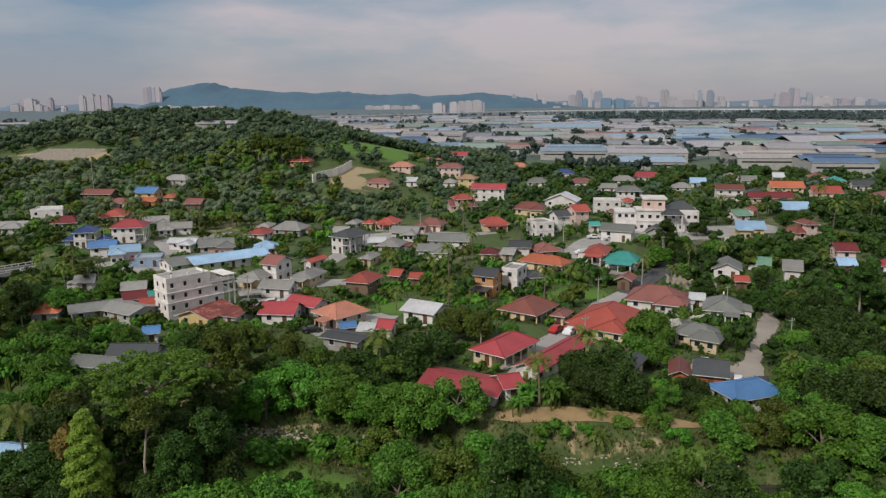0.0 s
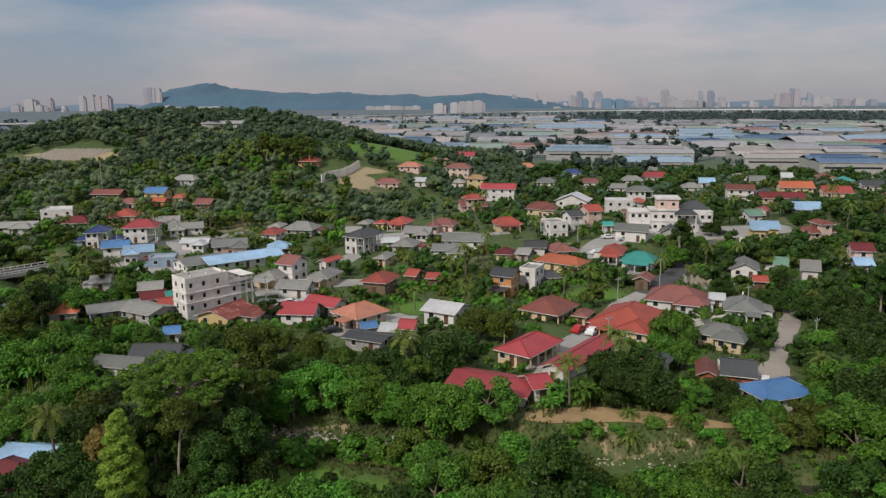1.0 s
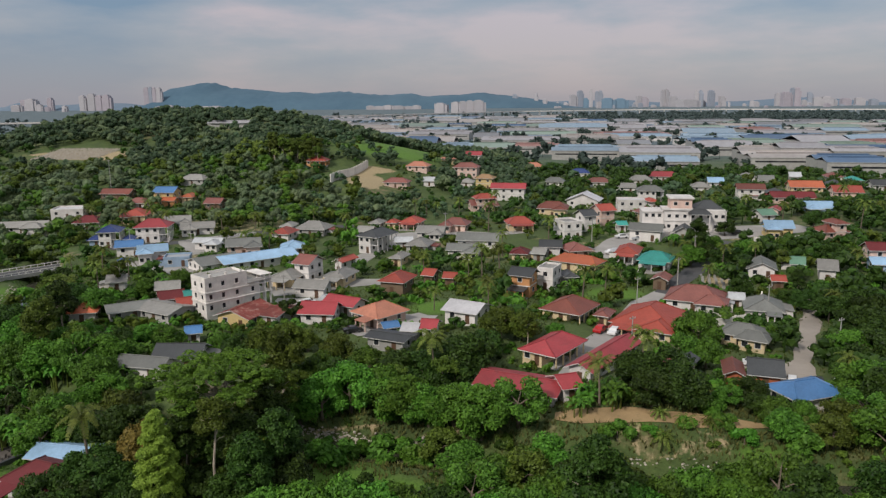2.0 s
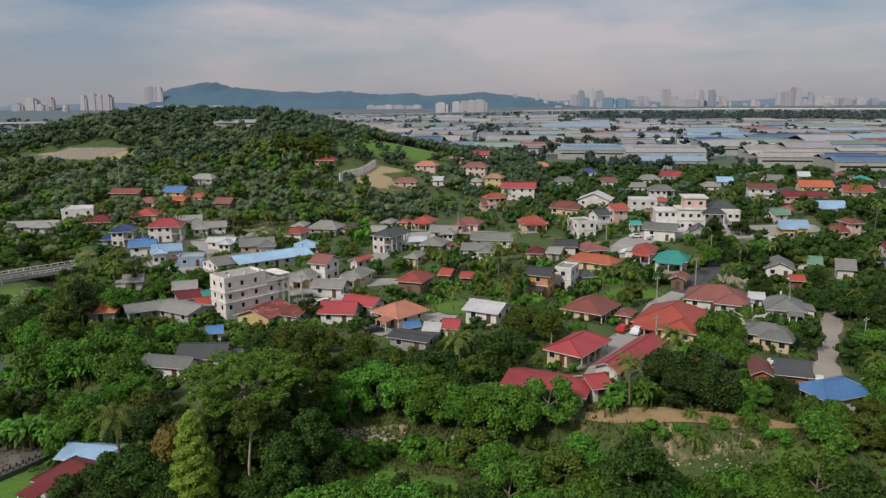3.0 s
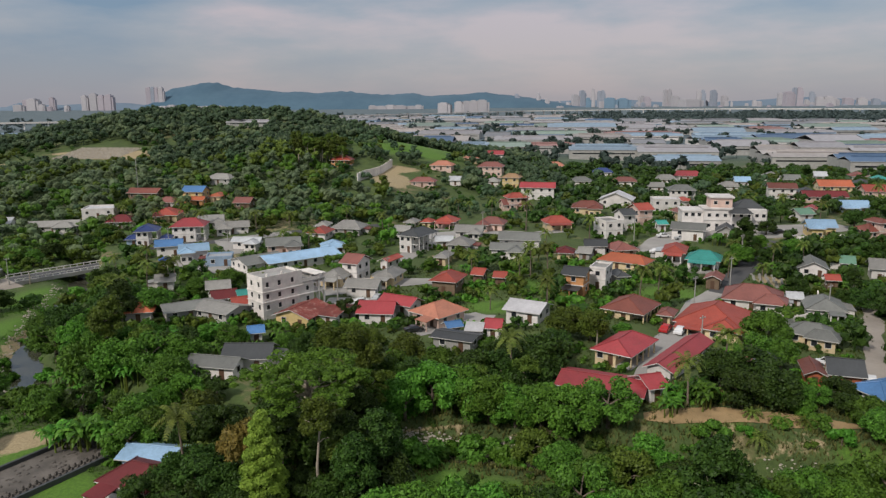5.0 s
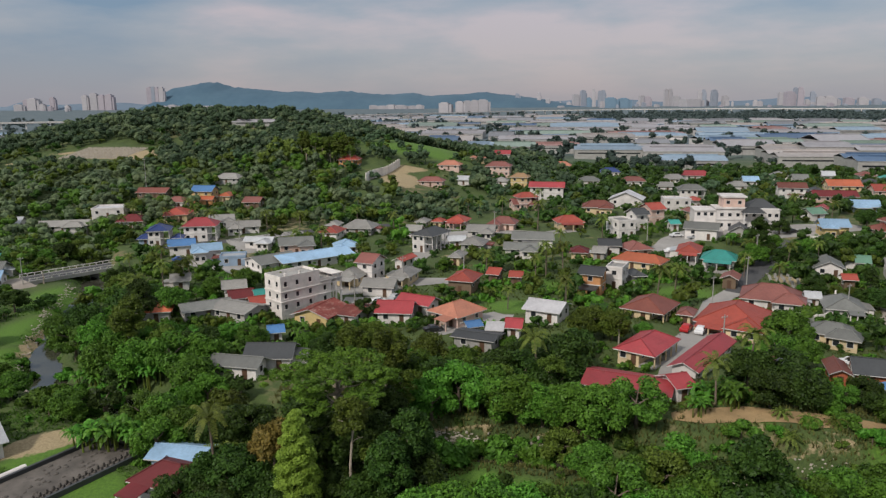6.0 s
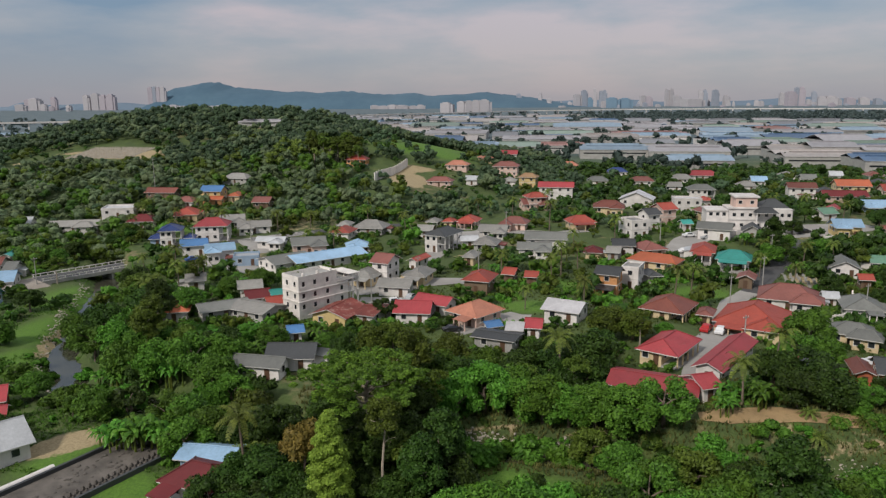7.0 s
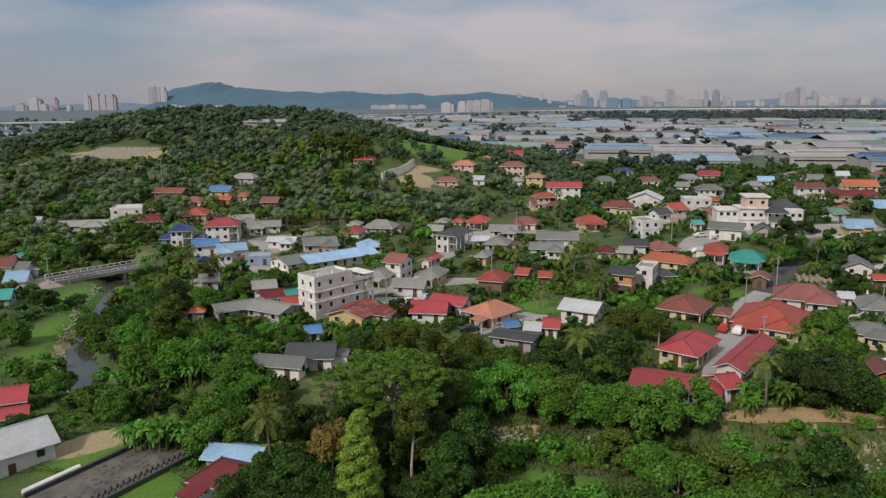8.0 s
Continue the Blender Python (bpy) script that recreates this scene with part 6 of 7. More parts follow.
plant("palm_0", -4.6, 261.2, 1)
plant("broad_fresh_0", -84.9, 146.1, 0.55)
plant("broad_fresh_1", -77.3, 142.4, 0.67)
plant("broad_fresh_1", -87.8, 139.7, 0.8)
plant("broad_fresh_0", -91.8, 136.7, 0.85)
plant("broad_leaf_0", -95.7, 134.6, 0.95)
plant("broad_fresh_1", -101.6, 136.8, 0.95)
plant("broad_leaf_1", -108.7, 141.5, 1.1)
plant("broad_leaf_0", -97.5, 131, 1.1)
plant("broad_fresh_0", -88, 125.9, 1.1)
plant("broad_leaf_1", -81.3, 125.7, 1.1)
plant("broad_fresh_0", -76.4, 129, 1.1)
plant("broad_leaf_0", -76.4, 121.1, 1)
plant("banana_1", -83.7, 123.3, 1.2)
plant("banana_0", -72.6, 123.1, 1)
plant("broad_deep_1", -90.5, 125.7, 0.9)
plant("broad_leaf_1", -71, 141.6, 0.7)
plant("broad_fresh_0", -75.1, 113.7, 1)
plant("broad_leaf_0", -75, 105.7, 1)
plant("broad_fresh_1", -71.5, 116.5, 0.9)
plant("broad_olive_0", -65.4, 108.6, 1.1)
plant("broad_deep_0", -64.5, 99.8, 1)
plant("broad_deep_1", -59.2, 99.8, 1.05)
plant("lowpalm", -60.4, 96.1, 1.2)
plant("broad_fresh_0", -75.9, 103.7, 0.9)
plant("broad_leaf_0", -70.2, 100.8, 1)
plant("banana_0", -78.8, 100.5, 1.3)
plant("banana_1", -80.7, 99.5, 1.3)
plant("banana_1", -75.2, 98.8, 1.2)
plant("broad_fresh_1", -71.7, 97.1, 0.9)
plant("broad_deep_0", -58.8, 88.2, 1.1)
plant("broad_deep_1", -55.7, 84.9, 0.95)
plant("broad_deep_1", -43, 85, 0.75)
plant("tall_0", -36, 83, 0.8)
plant("tall_0", -37.8, 89.5, 0.9)
plant("tall_0", -34.1, 88.7, 0.85)
plant("broad_deep_0", -52.5, 108.9, 1.1)
plant("broad_fresh_0", -28.2, 76.3, 1.1)
plant("broad_leaf_1", -24.5, 77.7, 1.05)
plant("broad_fresh_0", -19.9, 78.4, 1.0)
plant("broad_leaf_0", -31.5, 76.7, 1.2)
plant("broad_leaf_0", -5.4, 87.9, 1.0)
plant("broad_leaf_1", -8.3, 83.6, 1.0)
plant("broad_olive_0", -1.6, 88.6, 1.0)
plant("broad_leaf_0", -10.1, 93.8, 0.9)
plant("broad_olive_0", -13, 100.5, 0.9)
plant("shrub_0", -17, 100.6, 1.6)
plant("shrub_1", -21.2, 101.4, 1.4)
plant("shrub_0", -25.4, 101.2, 1.5)
plant("shrub_1", -29.1, 98.4, 1.4)
plant("broad_fresh_0", 2.5, 92.4, 1)
plant("broad_leaf_1", -2.6, 81.1, 1.0)
plant("broad_leaf_0", 2.6, 83, 1.1)
plant("broad_olive_1", 7.6, 82, 0.95)
plant("broad_leaf_1", 13.6, 83.9, 1)
plant("broad_leaf_0", 19.7, 85.5, 1.0)
plant("broad_leaf_0", 25.2, 85.7, 1.1)
plant("broad_leaf_1", 29.9, 85.8, 1.1)
plant("broad_fresh_1", 11.2, 80.8, 0.95)
for x, y in ((-33, 112), (-29, 113.5), (-26, 111), (-22, 112.5), (-18.5, 110.5), (-15, 111), (-11, 109), (-7.5, 108.5), (-96, 128), (-92, 130), (-99, 133), (-87, 127), (-83, 100.5), (-79.5, 101.5), (-76, 102.5), (-86, 101)):
    plant("banana_1", x, y, plant_rng.uniform(0.95, 1.3))
for key, x, y in (("leaf_1", -15.5, 79.5), ("deep_0", -12, 80.5), ("fresh_0", -5.5, 79), ("deep_1", 4.8, 87), ("leaf_0", 0.8, 79.5), ("deep_0", 16.5, 81.5), ("fresh_1", 22.8, 82.5), ("olive_1", 9.6, 87.2)):
    plant("broad_" + key, x, y, 0.9)
plant("shrub_0", 11.3, 101, 0.9)
plant("lowpalm", 22.7, 102.5, 0.5)
plant("lowpalm", 19.4, 104.4, 0.45)
plant("lowpalm", 18.9, 99.6, 0.55)
plant("banana_0", 9.5, 110.5, 0.9)
plant("banana_1", 8.4, 105.4, 0.8)
plant("banana_0", 12.6, 109.8, 0.9)
plant("shrub_0", 22.6, 102.1, 0.9)
plant("lowpalm", 26.6, 103, 0.5)
plant("shrub_1", 28.4, 102.7, 0.9)
plant("shrub_0", 17.2, 100.5, 0.8)
plant("shrub_0", 30.3, 99.6, 1.2)
plant("shrub_1", 12.5, 100.7, 1)
plant("broad_deep_1", -145.4, 178.3, 0.90)
plant("broad_leaf_0", -136.9, 151.9, 1)
plant("thin_0", -155.1, 207.4, 0.9)
plant("broad_olive_0", -114.8, 175.4, 1.1)
plant("broad_deep_0", -104.4, 164.7, 1.2)
plant("broad_leaf_0", -98.1, 162.4, 1.1)
plant("broad_deep_1", -103.4, 155.9, 1.1)
plant("thin_1", -104.3, 188, 1)
plant("broad_leaf_1", -96.2, 175.8, 0.50)
plant("broad_leaf_0", -86.9, 188.3, 0.9)
plant("broad_fresh_0", -93.1, 179.6, 0.8)
plant("broad_fresh_0", -105.7, 152.3, 0.9)
plant("broad_leaf_0", -110.3, 122, 0.8)
plant("broad_deep_1", -105.5, 104.8, 0.6)
plant("shrub_1", -103.5, 117.8, 1.2)
plant("broad_leaf_0", -92.2, 110.7, 0.9)
plant("broad_fresh_1", -90.5, 117.5, 0.8)
plant("broad_leaf_1", -78.1, 106.6, 0.9)
plant("lowpalm", -67.1, 102.8, 1.2)
plant("broad_deep_0", -56.9, 81, 0.9)
plant("broad_deep_1", -57.8, 78.8, 0.8)
plant("tall_0", -38.1, 97.6, 0.9)
plant("broad_leaf_0", -169.1, 262.1, 1)
plant("broad_deep_0", -158.7, 253.5, 1)
plant("broad_olive_0", -164.1, 245.1, 1)
plant("broad_deep_1", -167.5, 239.8, 1)
plant("broad_leaf_0", -168.3, 230.8, 0.9)
plant("broad_deep_0", -121.1, 187.6, 1)
plant("broad_leaf_1", -113.6, 167.9, 0.9)
plant("broad_deep_1", -107, 158.2, 0.9)
plant("broad_leaf_1", -174, 230.6, 0.9)
plant("broad_fresh_0", -162.1, 252.3, 0.8)
plant("broad_deep_0", -174.3, 260.6, 0.82)
plant("broad_leaf_0", -155.7, 255.3, 0.9)
plant("broad_deep_0", -62.6, 82.5, 0.95)
plant("broad_deep_1", -61.6, 86.1, 0.75)
plant("tall_0", -47.8, 91.9, 0.8)
plant("broad_deep_1", -42.4, 93.8, 1)
plant("tall_0", -40.6, 90.8, 0.75)
plant("broad_deep_0", -36.4, 93.7, 1)
plant("broad_deep_0", -45.5, 86.4, 0.8)
plant("broad_deep_1", -38.3, 83.7, 0.9)
plant("broad_deep_0", -47.5, 80.7, 0.8)
plant("broad_deep_1", -33.1, 86.8, 0.9)
plant("broad_deep_1", -51.8, 83.3, 0.8)
plant("broad_deep_1", -47.4, 99.2, 0.9)
plant("broad_leaf_0", -125, 164.4, 1)
plant("broad_deep_1", -109.6, 147.7, 1)
plant("broad_leaf_1", -104.6, 146.4, 0.9)
plant("tall_0", 56.3, 217.6, 0.9)
plant("broad_deep_0", 58.4, 213.3, 0.9)
plant("broad_deep_1", 60.7, 206.2, 0.9)
plant("palm_1", 52, 211.9, 0.8)
plant("tall_0", 71.8, 182.9, 0.51)
plant("broad_deep_1", 65.8, 174, 0.69)
plant("broad_deep_0", 68.4, 171.8, 0.9)
plant("broad_olive_0", 62.6, 181.7, 0.40)
plant("broad_deep_1", 94.7, 214.8, 1)
plant("broad_deep_1", 106.8, 255.8, 1)
plant("broad_deep_0", 73.6, 245.1, 0.8)
plant("shrub_0", -106.8, 130.2, 1.2)
plant("banana_0", -101.6, 131.7, 1.1)
plant("shrub_1", -101.6, 118.3, 1.2)
plant("shrub_0", -108.8, 138, 1.2)
plant("shrub_1", -120.7, 133.4, 1.2)
plant("shrub_0", -121.3, 142.8, 1.1)
plant("shrub_1", -125.5, 135.7, 1.1)
plant("shrub_0", -114.3, 127.1, 1.2)
plant("banana_1", -96.7, 131.1, 1.1)
plant("banana_0", -90.1, 125.9, 1.1)
plant("shrub_1", -99.6, 125.7, 1.2)
plant("shrub_0", -115.9, 137.3, 1)

for ob in list(scene.collection.objects):
    if ob.parent is None and ob.get("group", "").endswith("tree group"):
        taken_add(ob.location.x, ob.location.y, 2.2)

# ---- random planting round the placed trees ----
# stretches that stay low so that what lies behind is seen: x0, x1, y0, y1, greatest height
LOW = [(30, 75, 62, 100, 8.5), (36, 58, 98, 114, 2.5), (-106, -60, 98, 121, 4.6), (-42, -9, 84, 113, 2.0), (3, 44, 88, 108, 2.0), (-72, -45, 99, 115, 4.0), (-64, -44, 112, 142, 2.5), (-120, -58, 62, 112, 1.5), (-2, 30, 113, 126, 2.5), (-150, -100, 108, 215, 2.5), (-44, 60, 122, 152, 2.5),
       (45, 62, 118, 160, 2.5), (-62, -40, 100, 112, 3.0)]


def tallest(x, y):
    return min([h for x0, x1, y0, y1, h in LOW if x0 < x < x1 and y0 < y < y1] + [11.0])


spots = random.Random(11)
FILL = [(9, "broad_leaf_0"), (9, "broad_leaf_1"), (8, "broad_fresh_0"), (8, "broad_fresh_1"), (8, "broad_olive_0"), (8, "broad_deep_0"), (10.5, "tall_0"), (10.5, "tall_1"), (4, "small_0"), (4, "small_1"), (3.5, "banana_0")]
made = tries = 0
while made < 95 and tries < 9000:
    tries += 1
    y = spots.uniform(62, 152)
    half = 0.64 * y + 8
    x = spots.uniform(-16 - half - 14, -16 + half + 14)
    far, wide, _ = river_at(x, y)
    top = tallest(x, y)
    if far < wide + 1.5 or top < 3.5 or not free_spot(x, y, 2.2):
        continue
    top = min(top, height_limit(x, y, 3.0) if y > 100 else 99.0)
    keys = [k for h, k in FILL if h <= top]
    if not keys:
        continue
    plant(spots.choice(keys), x, y, spots.uniform(0.85, 1.15))
    taken_add(x, y, 2.2)
    made += 1


def wood(name, spots_list, seed, label, mat, many=7, per=26, size=0.8, level=1, stem=True, flat=0.8):
    """One sheet of growth: a stem and a lumpy leafy crown at every spot (x, y, crown radius, height)."""
    rng = np.random.default_rng(seed)
    vs, fs, k = [], [], 0
    for x, y, r, h in spots_list:
        z = ground_z(x, y)
        pts = crown_points(rng, r, r * flat, many) + np.array([x, y, z + h - r * 0.7])
        v, f = clumps(rng, pts, rng.uniform(0.38, 0.6, many) * r, per, size * r / 3, level, 0.95)
        vs.append(v)
        fs.append(f + k)
        k += len(v)
        if stem:
            tv, tf = tube([(x, y, z - 1), (x, y, z + h - r * 0.5)], [0.22, 0.12], 4)
            vs.append(np.array(tv))
            fs.append(np.array([q for q in tf]) + k)
            k += len(tv)
    return tagged(new(name, fast_mesh(name, np.concatenate(vs), np.concatenate(fs), [mat])), label, "trees" if stem else "undergrowth", kind="stuff")


# ---- undergrowth ----
def in_open(x, y):
    for a, b, c, s, hw, hd in PLOTS:
        if abs((x - a) * c + (y - b) * s) < hw + 0.3 and abs((y - b) * c - (x - a) * s) < hd + 0.3:
            return False
    return all((x - a) ** 2 + (y - b) ** 2 > (0.2 + c) ** 2 for a, b, c in KEEP_CLEAR[:HARD])


rng = random.Random(17)
under = {"leaf": [], "fresh": [], "deep": [], "olive": []}
n = tries = 0
while n < 1150 and tries < 20000:
    tries += 1
    y = 64 + 136 * rng.random() ** 1.3
    x = rng.uniform(-16 - 0.66 * y - 25, -16 + 0.66 * y + 25)
    far, wide, _ = river_at(x, y)
    if far < wide or not in_open(x, y):
        continue
    bare = tallest(x, y) < 2.6
    if bare and rng.random() < 0.45:
        continue
    r = rng.uniform(0.5, 1.1) if bare else rng.uniform(0.9, 1.9)
    under[rng.choice(["leaf", "fresh", "deep", "olive"])].append((x, y, r, r * rng.uniform(0.7, 1.1)))
    n += 1
for key, spots_list in under.items():
    wood("undergrowth", spots_list, 50 + len(key), "tangled low green undergrowth and weeds by the stream", key, 5, 20, 1.1, stem=False)


hedge = {"leaf": [], "fresh": [], "deep": [], "olive": []}
for a, b, c, s, hw, hd in PLOTS:
    if b > 420 or (b < 98 and a < -50):
        continue
    for k in range(7):
        u, v = (rng.uniform(-hw, hw), -hd - rng.uniform(0.3, 1.6)) if k < 4 else (rng.choice([-1, 1]) * (hw + rng.uniform(0.3, 1.4)), rng.uniform(-hd, hd))
        x, y = a + u * c - v * s, b + u * s + v * c
        if any((x - p) ** 2 + (y - q) ** 2 < (r + 0.3) ** 2 for p, q, r in KEEP_CLEAR[:ROADS]):
            continue
        r = rng.uniform(0.6, 1.25)
        hedge[rng.choice(["leaf", "fresh", "deep", "olive"])].append((x, y, r, r * rng.uniform(0.8, 1.5)))
for key, spots_list in hedge.items():
    wood("garden_shrubs", spots_list, 80 + len(key), "leafy garden shrubs and hedges against the houses", key, 4, 22, 0.9, stem=False)


# ---- grass tufts on the open ground ----
def tufts(name, seed, many, area, mat, label, high):
    rng = random.Random(seed)
    vs, fs, k, n, tries = [], [], 0, 0, 0
    while n < many and tries < many * 6:
        tries += 1
        x, y = area(rng)
        if any((x - a) ** 2 + (y - b) ** 2 < (c * 0.8) ** 2 for a, b, c in ROADSIDE):
            continue
        z = ground_z(x, y)
        for j in range(5):
            g, l, h = rng.uniform(0, 6.3), rng.uniform(0.15, 0.5), rng.uniform(0.5, 1.2) * high
            w = 0.07
            vs += [(x - math.sin(g) * w, y + math.cos(g) * w, z - 0.05), (x + math.sin(g) * w, y - math.cos(g) * w, z - 0.05), (x + math.cos(g) * l, y + math.sin(g) * l, z + h)]
            fs.append((k, k + 1, k + 2))
            k += 3
        n += 1
    tagged(new(name, mesh(name, vs, fs, [mat])), label, "grass", kind="stuff")


def bank_stones(name, seed, many, line, size, label):
    """Pale broken stones lying along a bank."""
    rng = random.Random(seed)
    iv, fi = ICO[1]
    vs, fs, k = [], [], 0
    for i in range(many):
        j = rng.randrange(len(line) - 1)
        (x0, y0, w0), (x1, y1, w1) = line[j], line[j + 1]
        t = rng.random()
        x, y, w = x0 + (x1 - x0) * t + rng.gauss(0, 0.45) * w0, y0 + (y1 - y0) * t + rng.gauss(0, 0.3) * w0, 0
        s = size * rng.uniform(0.4, 1.3)
        form = np.array([rng.uniform(0.7, 1.4), rng.uniform(0.7, 1.2), rng.uniform(0.4, 0.8)])
        wob = np.array([[rng.uniform(0.75, 1.2)] for q in iv])
        vs.append(iv * wob * form * s + np.array([x, y, ground_z(x, y) + 0.1]))
        fs.append(np.c_[fi, fi[:, 0]] + k)
        k += len(iv)
    tagged(new(name, fast_mesh(name, np.concatenate(vs), np.concatenate(fs), ["stone"])), label, "stones", kind="stuff")


bank_stones("bank_stones", 71, 420, [(-146.1, 207.8, 1.8), (-136.8, 178.5, 1.6), (-126.8, 153.5, 1.8), (-114.9, 131.9, 2.2), (-101.2, 119.5, 1.6)], 0.24, "pale broken stones along the river bank")
bank_stones("bank_stones", 72, 330, [(-42.4, 108.2, 1.4), (-29.2, 106.2, 1.4), (-14.1, 103.1, 1.4)], 0.26, "pale broken stones along the stream bank")
bank_stones("bank_stones", 73, 240, [(12.3, 98.4, 1.6), (25.5, 96.6, 1.6), (39.1, 95.9, 1.6)], 0.22, "pale broken stones along the stream bank")
bank_stones("bank_stones", 74, 60, [(-82.2, 109.2, 1.5), (-73.6, 111.6, 1.5), (-62.8, 109.6, 1.2)], 0.26, "pale broken stones along the stream bank")

ROADSIDE = KEEP_CLEAR[:ROADS]
tufts("bank_grass", 3, 14000, lambda r: (r.uniform(-60, 60), r.uniform(84, 121)), "straw", "long rough brownish grass on the stream banks", 0.7)
tufts("meadow_grass", 4, 7000, lambda r: (r.uniform(-155, -100), r.uniform(105, 215)), "fresh", "bright meadow grass beside the river", 0.5)
tufts("yard_grass", 6, 3500, lambda r: (r.uniform(-112, -72), r.uniform(84, 116)), "fresh", "patchy green grass in the sandy yard", 0.35)
tufts("garden_grass", 5, 9000, lambda r: (r.uniform(-60, 80), r.uniform(130, 215)), "olive", "rough garden grass between the houses", 0.5)

made = tries = 0
while made < 75 and tries < 4000:
    tries += 1
    y = spots.uniform(160, 310)
    x = spots.uniform(-16 - 0.6 * y, -16 + 0.6 * y)
    if river_at(x, y)[0] < 8 or not free_spot(x, y, 1.0):
        continue
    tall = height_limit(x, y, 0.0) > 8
    plant(spots.choice(["palm_1", "palm_1", "palm_0"] if tall else ["banana_0", "banana_1"]), x, y, spots.uniform(0.7, 1.0))
    taken_add(x, y, 1.0)
    made += 1

lots = {"deep": [], "leaf": [], "olive": [], "fresh": [], "hillwood": []}
rng = random.Random(21)
n = tries = 0
while n < 1950 and tries < 40000:
    tries += 1
    y = 150 + 330 * rng.random() ** 1.15
    x = rng.uniform(-16 - 0.66 * y - 25, -16 + 0.66 * y + 25)
    far, wide, _ = river_at(x, y)
    r = rng.choice([rng.uniform(0.8, 1.5), rng.uniform(1.4, 3.2)])
    if y > 310:
        r *= 1.15
    if far < wide + 3 or not free_spot(x, y, r * 0.45):
        continue
    h = r * rng.uniform(1.25, 1.9)
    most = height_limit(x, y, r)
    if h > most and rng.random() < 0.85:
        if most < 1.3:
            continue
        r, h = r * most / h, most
    # the farther gardens share the haze-tinted hill leaves
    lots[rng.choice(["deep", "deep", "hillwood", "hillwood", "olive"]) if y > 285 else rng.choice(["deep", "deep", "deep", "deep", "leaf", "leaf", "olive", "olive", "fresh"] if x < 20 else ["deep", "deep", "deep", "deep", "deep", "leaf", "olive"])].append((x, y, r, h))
    taken_add(x, y, r * 0.45)
    n += 1
for key, spots_list in lots.items():
    wood("village_trees", spots_list, 5 + len(key), "scattered green trees filling the gardens between the houses", key, 6, 17, 0.7)

dark = []
tries = 0
while len(dark) < 330 and tries < 5000:
    tries += 1
    x, y = rng.uniform(10, 290), rng.uniform(285, 480)
    r = rng.uniform(1.8, 3.8)
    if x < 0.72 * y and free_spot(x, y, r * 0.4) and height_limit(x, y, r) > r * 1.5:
        dark.append((x, y, r, r * rng.uniform(1.4, 2.0)))
        taken_add(x, y, r * 0.4)
tries = 0
while len(dark) < 470 and tries < 9000:
    tries += 1
    y = rng.uniform(120, 300)
    x = rng.uniform(52, 0.62 * y + 12)
    r = rng.uniform(1.8, 3.6)
    h = r * rng.uniform(1.5, 2.1)
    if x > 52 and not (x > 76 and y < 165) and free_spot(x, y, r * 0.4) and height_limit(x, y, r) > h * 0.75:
        dark.append((x, y, r, h))
        taken_add(x, y, r * 0.5)
wood("village_trees", dark, 61, "dense dark trees at the far side of the village", "deep", 6, 20, 0.62)

hill, hillo = [], []
tries = 0
while len(hill) + len(hillo) < 3300 and tries < 60000:
    tries += 1
    x, y = rng.uniform(-520, 20), rng.uniform(225, 650)
    g = ground_z(x, y)
    if (g < 6.5 and not (-175 < x < -38 and y > 278) and not (x < -150 and y > 225)) or not free_spot(x, y, 2.0) or not (-16 - 0.66 * y - 30 < x):
        continue
    if -300 < x < -212 and 400 < y < 452 or -96 < x < -44 and 336 < y < 402 or -100 < x < -28 and 412 < y < 462:
        continue
    r = rng.uniform(2.1, 4.0)
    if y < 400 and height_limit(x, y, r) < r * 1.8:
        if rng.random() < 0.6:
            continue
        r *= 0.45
    (hill if rng.random() < 0.72 else hillo).append((x, y, r, r * rng.uniform(1.7, 2.3)))
near = [q for q in hill if q[1] < 395 and q[0] < -60]
# haze-tinted leaves at the hill foot, painting in the thin haze there
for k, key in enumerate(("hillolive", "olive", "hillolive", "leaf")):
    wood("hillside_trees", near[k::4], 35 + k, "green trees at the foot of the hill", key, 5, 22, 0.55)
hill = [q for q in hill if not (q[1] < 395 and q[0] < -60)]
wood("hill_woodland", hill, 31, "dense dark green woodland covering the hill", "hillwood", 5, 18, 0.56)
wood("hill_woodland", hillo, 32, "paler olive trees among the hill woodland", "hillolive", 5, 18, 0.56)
grove = [(rng.uniform(-140, -98), rng.uniform(388, 412), rng.uniform(1.6, 2.6), rng.uniform(7, 10)) for k in range(46)]
wood("bamboo_grove", grove, 33, "yellow-green bamboo and young trees on the hillside", "palm", 5, 16, 0.7)


# ---- factory sheds on the plain ----
MAT["f_white"] = roof_sheet("pale_factory_roof", (0.30, 0.29, 0.305), 0.5, pitch=1.2, stain=(0.17, 0.17, 0.17))
MAT["f_cream"] = roof_sheet("cream_factory_roof", (0.34, 0.31, 0.295), 0.5, pitch=1.2, stain=(0.2, 0.18, 0.16))
MAT["f_grey"] = roof_sheet("grey_factory_roof", (0.20, 0.205, 0.22), 0.5, pitch=1.2, stain=(0.09, 0.09, 0.1))
MAT["f_blue"] = roof_sheet("pale_blue_factory_roof", (0.23, 0.31, 0.39), 0.5, pitch=1.2, stain=(0.2, 0.25, 0.3))
MAT["f_navy"] = roof_sheet("blue_factory_roof", (0.075, 0.13, 0.22), 0.5, pitch=1.2, stain=(0.05, 0.08, 0.13))
MAT["f_red"] = roof_sheet("faded_red_factory_roof", (0.29, 0.165, 0.15), 0.5, pitch=1.2, stain=(0.25, 0.15, 0.12))
MAT["f_green"] = roof_sheet("green_factory_roof", (0.20, 0.26, 0.22), 0.5, pitch=1.2, stain=(0.12, 0.18, 0.14))
